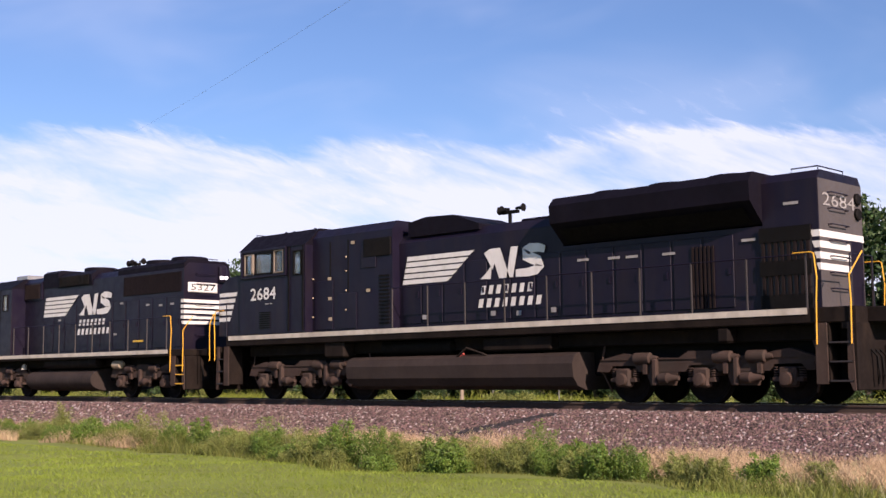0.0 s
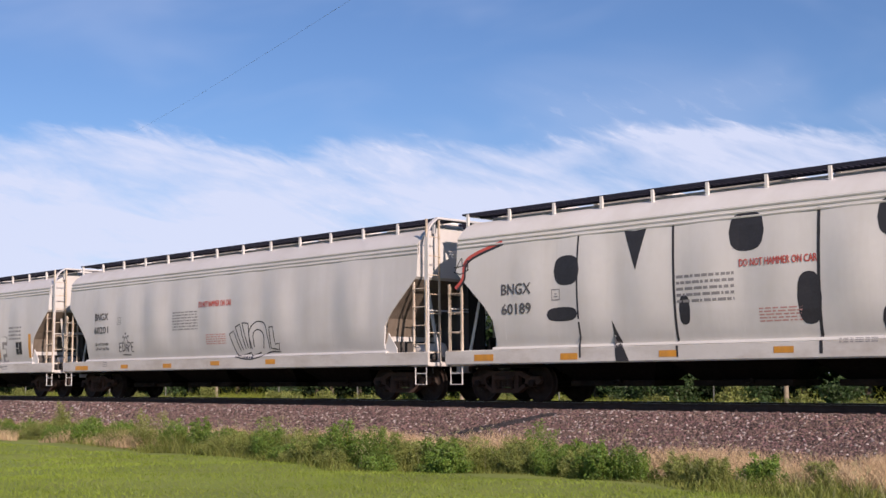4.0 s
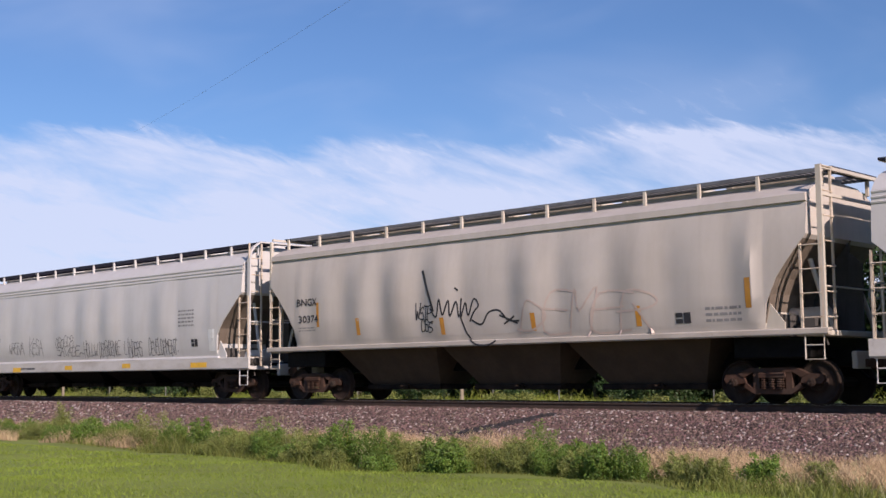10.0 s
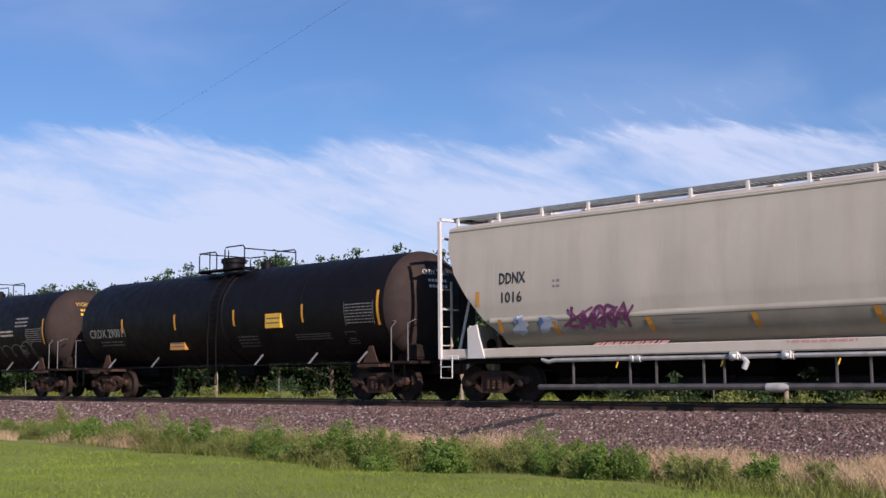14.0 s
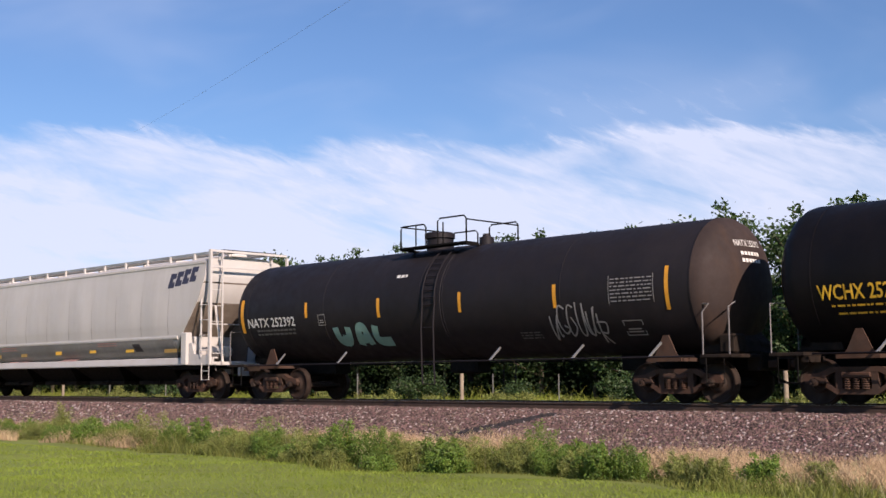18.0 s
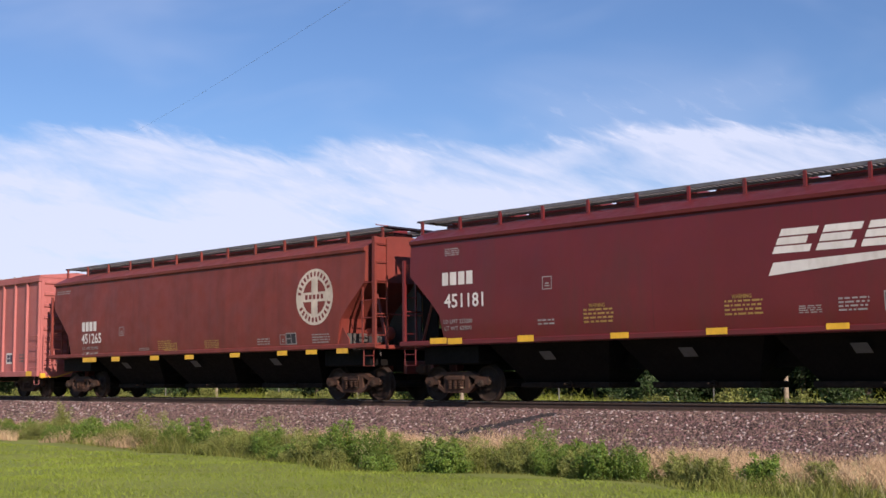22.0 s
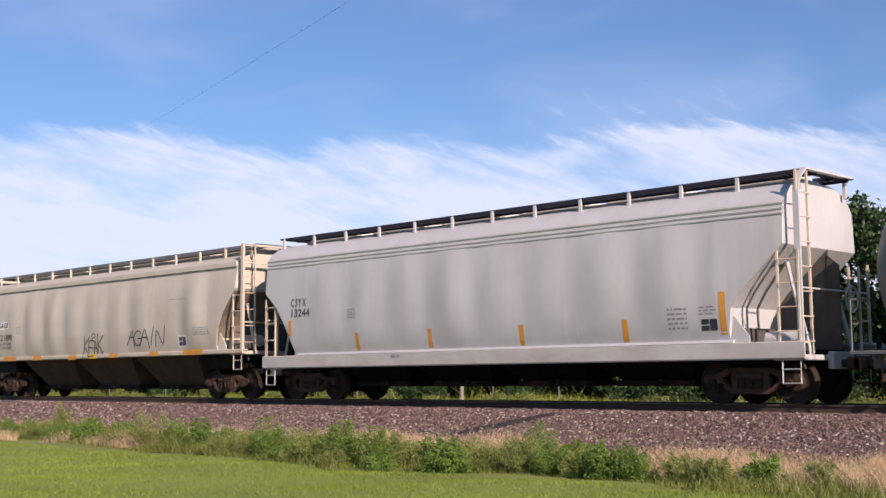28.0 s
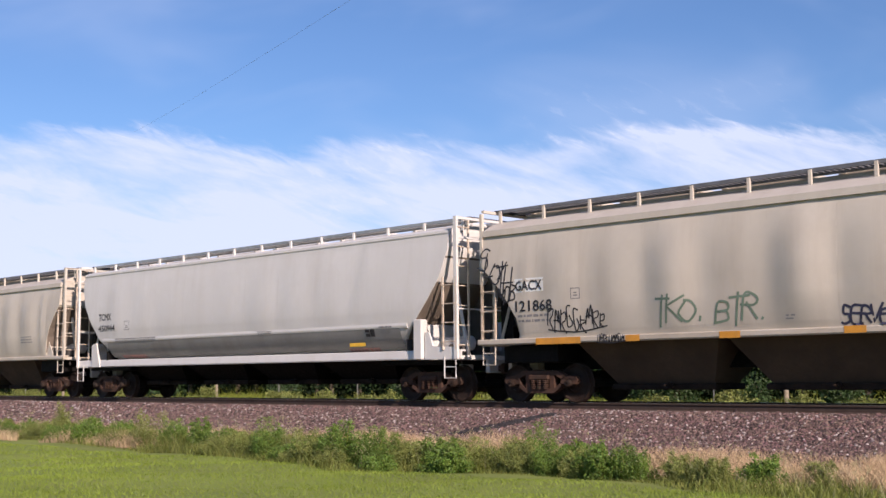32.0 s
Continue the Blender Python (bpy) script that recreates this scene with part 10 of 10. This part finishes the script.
def loco_four_axle(u):
    car = thing("diesel_locomotive", "dusty black four-axle diesel road switcher with white striped end", "locomotive", "locomotives")
    zs = 1.62
    part("frame", Shape().box(-8.3, 8.05, -1.48, 1.48, 1.38, 1.60, 0.02).box(-7.4, 7.4, -0.9, 0.9, 1.1, 1.38, 0.02), frame_black, car)
    part("sill_stripe", Shape().box(-7.95, 7.1, -1.50, -1.485, 1.47, 1.60).box(-7.95, 7.1, 1.485, 1.50, 1.47, 1.60), cream_mark, car, "dusty cream sill stripe")
    panes = [(-6.55, -5.2, 3.22, 3.95), (-4.62, -4.22, 3.35, 4.0)]
    cab_shell(car, -6.8, -3.9, zs, 4.22, 4.62, 1.5, panes, True)
    windows(car, panes, 1.5, dark_steel)
    for y in (-1, 1):
        a, b = sorted((y * 1.465, y * 1.455))
        part("sash", Shape().box(-6.50, -6.20, a, b, 3.27, 3.90).box(-5.42, -5.25, a, b, 3.27, 3.90), frame_tan, car, "tan sliding window sash")
        a, b = sorted((y * 1.545, y * 1.5))
        part("rain_gutter", Shape().box(-6.7, -5.05, a, b, 4.02, 4.06, 0.01), loco_black, car)
        part("cab_joint", Shape().box(-4.86, -4.82, *sorted((y * 1.51, y * 1.495)), zs + 0.05, 4.2), dark_steel, car)
    part("cab_air_unit", Shape().box(-5.6, -4.6, -0.5, 0.5, 4.62, 4.85, 0.04), bright_metal, car, "pale rooftop air conditioner")
    part("short_hood", Shape().prism([(-0.92, zs), (0.92, zs), (0.92, 3.2), (0.7, 3.42), (-0.7, 3.42), (-0.92, 3.2)], -8.15, -6.8, "x"), loco_black, car)
    part("long_hood", Shape().prism([(-0.92, zs), (0.92, zs), (0.92, 4.30), (0.72, 4.52), (-0.72, 4.52), (-0.92, 4.30)], -3.9, 7.14, "x"), loco_black, car)
    part("air_intake", Shape().prism([(-0.98, 3.75), (0.98, 3.75), (0.98, 4.42), (0.8, 4.6), (-0.8, 4.6), (-0.98, 4.42)], -3.88, -2.5, "x"), loco_black, car)
    louvre(car, -3.8, -2.6, 3.8, 4.36, -0.99, 14, grille_dust, True)
    part("filter_box", Shape().prism([(-0.95, 4.15), (0.95, 4.15), (0.95, 4.7), (0.8, 4.8), (-0.8, 4.8), (-0.95, 4.7)], -2.42, -1.28, "x"), loco_roof, car)
    part("brake_grid_hatch", Shape().prism([(-0.95, 4.1), (0.95, 4.1), (0.99, 4.5), (0.75, 4.66), (-0.75, 4.66), (-0.99, 4.5)], -1.28, 1.25, "x"), loco_roof, car)
    louvre(car, -1.1, 1.1, 4.15, 4.5, -0.99, 22, dark_steel, True)
    roof_fan(car, 0.2, 4.66, 0.6)
    part("exhaust_stack", Shape().box(1.6, 2.2, -0.3, 0.3, 4.5, 4.68, 0.03), loco_roof, car)
    part("exhaust_stack", Shape().box(2.7, 3.2, -0.3, 0.3, 4.5, 4.66, 0.03), loco_roof, car)
    part("radiator_roof", Shape().prism([(-0.9, 4.3), (0.9, 4.3), (0.9, 4.5), (0.75, 4.62), (-0.75, 4.62), (-0.9, 4.5)], 2.95, 7.12, "x"), loco_roof, car)
    for x in (4.5, 6.1):
        roof_fan(car, x, 4.62, 0.62)
    horn(car, 3.2, -0.35, 4.62)
    part("radiator_screen", Shape().box(3.4, 7.0, -0.945, -0.92, 3.55, 4.22, 0.01), screen_brown, car, "brown dusty radiator screen")
    part("radiator_screen", Shape().box(3.4, 7.0, 0.92, 0.945, 3.55, 4.22, 0.01), screen_brown, car)
    door = shared("hood_door_b", lambda: Shape().box(-0.40, 0.40, -0.025, 0, 0, 1.7, 0.01).box(0.24, 0.30, -0.05, -0.02, 0.75, 0.9).mesh("hood_door", loco_black))
    for k in range(11):
        x = -2.0 + k * 0.86
        part("hood_door", door, loco_black, car, at=(x, -0.92, 1.7))
        part("hood_door", door, loco_black, car, at=(x, 0.92, 1.7), turn=(0, 0, 180))
    part("battery_box", Shape().box(-6.7, -4.0, -1.47, -1.3, zs, 2.05, 0.02).box(-8.25, -6.8, -1.47, -0.95, zs, 2.25, 0.02), loco_black, car)
    c = Marks(car, lambda x, z: 1.5, 0.008)
    c.text("5327", -6.36, -5.05, 2.55, 2.92, white_mark)
    c.bars(-5.3, -4.95, 2.38, 2.44, soft_white_mark, 1)
    d = Marks(car, lambda x, z: 0.94, 0.012)
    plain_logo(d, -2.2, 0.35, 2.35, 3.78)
    for x, z in ((3.2, 3.28), (4.9, 3.15), (5.7, 3.1), (6.4, 3.12), (-1.2, 2.85), (2.8, 2.2)):
        d.rect("stencil", x, x + 0.22, z, z + 0.07, soft_white_mark)
    d.refl(4.1, 4.75, 1.92, 1.99, yellow_mark)
    end_stripes(car, 7.16, 2.45, 3.35, 0.93, 5, white_mark, 0.36, 0.07)
    for k in range(4):
        z = 2.35 + k * 0.2
        part("warning_stripe", Shape().add([(-8.16, -0.928, z), (-7.6, -0.928, z), (-7.55, -0.928, z + 0.13), (-8.16, -0.928, z + 0.13)], [(0, 1, 2, 3)]), white_mark, car)
    nb = part("number_board", Shape().box(7.14, 7.20, -0.78, 0.40, 3.52, 3.86, 0.03), white_mark, car, "white number board")
    end_letters(nb, "5327", 7.206, -0.68, 0.30, 3.59, 3.80, black_mark)
    part("headlight_housing", Shape().box(7.14, 7.30, 0.42, 0.72, 3.9, 4.45, 0.04), loco_black, car)
    part("headlight", Shape().lathe([(7.28, 0.06), (7.33, 0.06), (7.34, 0.03)], (0, 0.48, 4.05), "x", 14).lathe([(7.28, 0.06), (7.33, 0.06), (7.34, 0.03)], (0, 0.66, 4.05), "x", 14), lens_glow, car, "lit twin headlight")
    grab = shared("end_grab", lambda: None)
    for k in range(7):
        part("grab_iron", grab, loco_black, car, at=(7.16, -0.1, 2.1 + k * 0.34))
    part("roof_grab", Shape().tube([(6.6, -0.55, 4.52), (6.6, -0.55, 4.72), (7.1, -0.55, 4.70), (7.16, 0.4, 4.66)], 0.016, 5), loco_black, car)
    part("platform", Shape().box(7.14, 8.6, -0.95, 0.95, 1.38, 1.60, 0.02), frame_black, car)
    part("platform", Shape().box(-8.6, -8.0, -0.95, 0.95, 1.38, 1.60, 0.02), frame_black, car)
    for sg in (-1, 1):
        stairs(car, 7.3 if sg > 0 else -7.84, sg, 1.38, loco_grime, 0.78 if sg > 0 else 0.62, rail_yellow)
        corner_rails(car, 7.3 if sg > 0 else -7.95, sg, 1.62, 1.05 if sg > 0 else 0.6, 0.72 if sg > 0 else 0.45)
        coupler(car, sg * 8.72, sg)
        part("draft_gear", Shape().box(min(sg * 8.0, sg * 8.5), max(sg * 8.0, sg * 8.5), -0.3, 0.3, 0.62, 1.2, 0.03), frame_black, car)
        for y in (-0.9, -0.7, -0.5, 0.5, 0.7, 0.9):
            part("air_hose", Shape().tube([(sg * 8.16, y, 1.05), (sg * 8.28, y, 0.9), (sg * 8.3, y, 0.58), (sg * 8.25, y * 0.95, 0.42)], 0.024, 5), dark_steel, car)
    # added near-black filler under the frame, as on the six-axle
    part("equipment_duct", Shape().box(-7.2, 7.2, -0.6, 0.6, 0.58, 1.3, 0.05), dark_steel, car)
    walkway_rails(car, -3.7, 7.0, 1.62, 1.05, 10)
    tank = [(1.42 * math.copysign(abs(math.cos(a)) ** 0.62, math.cos(a)), 0.64 + 0.42 * math.copysign(abs(math.sin(a)) ** 0.8, math.sin(a))) for a in (2 * math.pi * (k + 0.5) / 28 for k in range(28))]
    part("fuel_tank", Shape().prism(tank, -2.7, 2.1, "x"), tank_dust, car, "dusty brown fuel tank", smooth=True)
    for y in (-1.15, 1.15):
        part("air_reservoir", Shape().lathe([(-1.6, 0.05), (-1.5, 0.2), (2.3, 0.2), (2.4, 0.05)], (0, y, 1.26), "x", 14), frame_black, car, smooth=True)
    part("bell", Shape().lathe([(1.05, 0.12), (1.12, 0.1), (1.24, 0.06), (1.27, 0.02)], (-3.3, -1.2, 0), "z", 14), cream_mark, car, smooth=True)
    part("filter_canister", Shape().lathe([(3.3, 0.1), (3.35, 0.14), (3.8, 0.14), (3.9, 0.06)], (0, -1.2, 1.15), "x", 12), tan_plate, car, smooth=True)
    sets = []
    for sg in (-1, 1):
        sets += loco_truck(car, sg * 5.15, [-1.37, 1.37], 0.51)
    ride(car, u, sets)


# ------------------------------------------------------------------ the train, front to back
# belly colours carry the shade under the curve of the side
belly_gray = surface("shaded_gray_belly", (0.27, 0.262, 0.252), 0.55, var=0.15, scale=0.8, dirt=(0.13, 0.115, 0.095), dirt_amount=0.5, streak=(1.5, 1, 0.5), bump=0.04)
belly_tan = surface("shaded_tan_belly", (0.29, 0.262, 0.22), 0.55, var=0.15, scale=0.8, dirt=(0.17, 0.16, 0.12), dirt_amount=0.5, streak=(1.5, 1, 0.5), bump=0.04)
loco_six_axle(-20.59)
loco_four_axle(-41.11)
hopper("hopper_car", "round", -60.21, 20.0, pale_paint, "pale grey round-sided covered hopper sprayed with tall black letters", marks=marks_3, clean=True)
hopper("hopper_car", "round", -79.84, 19.68, gray_paint, "light grey round-sided covered hopper with a sprayed fan drawing", marks=marks_4)
hopper("hopper_car", "round", -99.38, 19.47, gray_paint, "light grey covered hopper with blue and slate graffiti", marks=marks_5, stile=True)
hopper("hopper_car", "round", -119.80, 20.80, gray_paint, "light grey covered hopper with white bubble graffiti", marks=marks_6, tank=True, overhang=True)
hopper("hopper_car", "bay", -139.47, 18.6, brown_paint, "brownish grey dusty covered hopper with black scrawls", gear=tan_paint, arch=False, marks=marks_7)
hopper("hopper_car", "round", -158.71, 19.76, gray_paint, "light grey covered hopper with a row of dark scrawls", marks=marks_8, overhang=True)
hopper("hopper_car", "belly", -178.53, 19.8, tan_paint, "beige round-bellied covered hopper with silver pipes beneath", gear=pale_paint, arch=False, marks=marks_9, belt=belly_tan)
tank_car("tank_car", -197.62, 18.5, tank_black, "black tank car with yellow placard and white lettering", marks=marks_10, head_text=("CRDX 290011", white_mark))
tank_car("tank_car", -216.11, 18.2, tank_black, "black rust-stained tank car with orange emblem and white scrawls", marks=marks_11, head_text=("WCHX 25235", yellow_mark))
tank_car("tank_car", -234.32, 18.7, tank_faded, "black tank car with white lettering and mint graffiti", marks=marks_12, head_text=("NATX 252392", white_mark))
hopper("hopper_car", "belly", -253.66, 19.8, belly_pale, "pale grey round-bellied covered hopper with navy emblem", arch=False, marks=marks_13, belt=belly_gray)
hopper("hopper_car", "grain", -272.59, 18.1, red_paint, "dark mineral red grain hopper with white slanted emblem", arch=False, marks=marks_14, group="grain hoppers")
hopper("hopper_car", "grain", -291.17, 18.8, red2_paint, "faded mineral red grain hopper with round cream herald", arch=False, marks=marks_15, group="grain hoppers")
box_car(-310.38, 20.05, marks_16)
tank_car("tank_car", -328.95, 16.85, tank_gray, "weathered grey tank car with yellow lettering", marks=marks_17, gray=True)
hopper("hopper_car", "round", -346.63, 18.3, cool_paint, "cool grey streaked covered hopper with orange reflectors", marks=marks_18, clean=True, overhang=True)
hopper("hopper_car", "bay", -365.07, 18.24, tan_paint, "tan dusty covered hopper with two black scrawls", arch=False, marks=marks_19)
hopper("hopper_car", "bay", -383.18, 18.3, tan_paint, "tan dusty covered hopper with green and black scrawls", arch=False, marks=marks_20)
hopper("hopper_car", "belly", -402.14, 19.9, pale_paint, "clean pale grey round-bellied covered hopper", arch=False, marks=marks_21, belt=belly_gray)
hopper("hopper_car", "bay", -421.29, 18.4, tan_paint, "tan dusty covered hopper at the tail", arch=False, marks=marks_22)


def silver_pipes(car):
    """Unloading pipes along the belly of the beige hopper."""
    for y in (-1.42, 1.42):
        s = Shape().tube([(-6.1, y, 1.02), (-5.9, y, 0.96), (-5.7, y, 1.0), (5.3, y, 1.0), (5.6, y, 0.96), (5.8, y, 0.84), (5.95, y, 0.6)], 0.052, 8)
        p = part("unloading_pipe", s, pipe_silver, car, "silver pneumatic unloading pipe", smooth=True)
        for x in (-3.4, -0.9, 0.3, 2.6, 4.6):
            part("pipe_collar", Shape().lathe([(-0.14, 0.06), (-0.13, 0.085), (-0.05, 0.085), (-0.04, 0.07), (0.04, 0.07), (0.05, 0.085), (0.13, 0.085), (0.14, 0.06)], (x, y, 1.0), "x", 12), pipe_silver, p, smooth=True)
        for x in (-0.9, 0.3):
            part("pipe_valve", Shape().box(x - 0.11, x + 0.11, y - 0.1, y + 0.1, 0.93, 1.1, 0.02).lathe([(-0.15, 0.03), (-0.1, 0.06)], (x, y, 1.0), "y", 8), pipe_silver, p)
        part("pipe_nozzle", Shape().tube([(-0.72, y, 0.98), (-0.62, y - 0.05, 0.88), (-0.68, y - 0.06, 0.74)], 0.065, 8), pipe_silver, p, smooth=True)
        low = part("return_pipe", Shape().tube([(-6.2, y, 0.37), (5.9, y, 0.37)], 0.065, 8), pipe_dull, car, "dull grey return pipe", smooth=True)
        part("pipe_cap", Shape().lathe([(-0.28, 0.03), (-0.24, 0.09), (0.1, 0.1), (0.26, 0.05)], (0.05, y - 0.02, 0.36), "x", 10), pipe_silver, low, smooth=True)
        for x in (-5.2, -3.6, -2.9, -1.7, -1.2, 1.3, 2.0, 3.9, 4.5):
            part("hanger_rod", Shape().box(x - 0.02, x + 0.02, y + 0.02, y + 0.06, 0.36, 1.1), pipe_dull, low)
        for x in (-3.9, -1.2, 1.4, 4.9):
            part("valve_handle", Shape().tube([(x, y, 0.93), (x - 0.04, y - 0.02, 0.80)], 0.02, 5), yellow_mark, p, "small yellow valve handle")


silver_pipes([c for c in CAR_AT if abs(CAR_AT[c] - (-178.53)) < 0.01][0])


# ------------------------------------------------------------------ a bird that crosses the sky
bird_dark = surface("dark_feathers", (0.03, 0.028, 0.03), 0.8, var=0.2, scale=8, bump=0)
bird = thing("bird", "small dark bird gliding down across the sky", "bird")
part("body", Shape().lathe([(-0.13, 0.004), (-0.10, 0.022), (-0.03, 0.038), (0.05, 0.03), (0.09, 0.022), (0.13, 0.006)], (0, 0, 0), "x", 10), bird_dark, bird, smooth=True)
part("tail", Shape().loft([[(-0.11, -0.012, 0.004), (-0.11, 0.012, 0.004), (-0.11, 0.012, -0.004), (-0.11, -0.012, -0.004)], [(-0.21, -0.035, 0.003), (-0.21, 0.035, 0.003), (-0.21, 0.035, -0.003), (-0.21, -0.035, -0.003)]]), bird_dark, bird)
for side in (-1, 1):
    ribs = [(0.02, 0.05, 0.02), (0.12, 0.06, 0.05), (0.22, 0.045, 0.055), (0.30, 0.012, 0.045)]
    part("wing", Shape().loft([[(c, side * y, z + 0.006), (-c * 0.9, side * y, z + 0.004), (-c * 0.9, side * y, z - 0.004), (c, side * y, z - 0.006)] for y, c, z in ribs]), bird_dark, bird)


# ------------------------------------------------------------------ how the train runs
# small surges ahead of and behind the steady run, every half second
SURGE = [-0.41, -0.28, -0.16, -0.04, 0.06, 0.15, 0.22, 0.18, 0.11, 0.03, -0.04, -0.08, -0.07, -0.03, -0.01, 0.05, 0.10, 0.10, 0.09, 0.09, 0.05, 0.02, -0.02, -0.01, 0.03, 0.05, 0.04, -0.00, -0.03, -0.04, -0.02, 0.03, 0.09, 0.13, 0.14, 0.06, 0.02, -0.02, -0.02, -0.02, -0.09, -0.11, -0.08, -0.04, -0.01, 0.03, 0.08, 0.10, -0.16, -0.15, -0.10, -0.06, -0.04, -0.02, 0.00, 0.04, 0.11, 0.12, 0.11, 0.09, 0.06, 0.00, -0.07, -0.16, -0.21]


def travel(t):
    """Metres the train has gone by t seconds; it slows a little."""
    k = t / 10
    steady = 120.568 * k - 0.6878 * k ** 2 - 0.7122 * k ** 3 + 0.1545 * k ** 4
    return steady + float(np.interp(t, np.arange(65) * 0.5, SURGE))


def motions():
    for car, u in CAR_AT.items():
        walk(car, [(float(t), pose(u + travel(float(t)), 0, 0)) for t in np.arange(0, 32.01, 0.5)])
    walk(bird, [(0, pose(-16.29, 16.31, 45.02, 8, 6, 120)), (20, pose(-22.24, 23.68, 33.76, 8, 6, 120)), (24, pose(-26.11, 27.21, 24.34, 8, 6, 110)), (24.9, pose(-29.07, 27.73, 19.23, 8, 6, 90)), (25.0, pose(-29.39, 27.76, 18.64, 8, 6, 90)), (25.1, pose(-29.68, 27.81, 18.01, 8, 6, 90)), (25.2, pose(-29.98, 27.8, 17.51, 8, 6, 90)), (25.3, pose(-30.16, 27.82, 17.13, 8, 6, 90)), (25.5, pose(-30.51, 27.88, 16.3, 8, 6, 90)), (26.5, pose(-31.22, 28.46, 12.53, 8, 6, 50)), (27.5, pose(-30.31, 29.47, 10.19, 8, 6, 20)), (27.7, pose(-29.6, 29.94, 9.76, 8, 6, 20)), (28.2, pose(-27.26, 31.24, 9.27, 8, 6, 20)), (29, pose(-22.53, 33.37, 9.1, 8, 6, 20)), (32, pose(-9.36, 36.78, 10.09, 8, 6, 20))])
    ts = np.linspace(0, DURATION, 961)
    gone = np.array([travel(t) for t in ts])
    for w, r, u in SPIN:
        base = w.location.copy()
        off = w.parent.location.x + base.x
        x = u + off + gone
        near = np.nonzero((x > -78) & (x < -4))[0]
        put = lambda i: Matrix.Translation(base) @ Matrix.Rotation((gone[i] - gone[near[0]]) / r % (2 * math.pi), 4, "Y")
        rows = [(ts[i], put(i)) for i in near]
        if near[0] > 0:
            rows.insert(0, (0.0, put(near[0])))
        if near[-1] < 960:
            rows.append((DURATION, put(near[-1])))
        walk(w, rows)


motions()
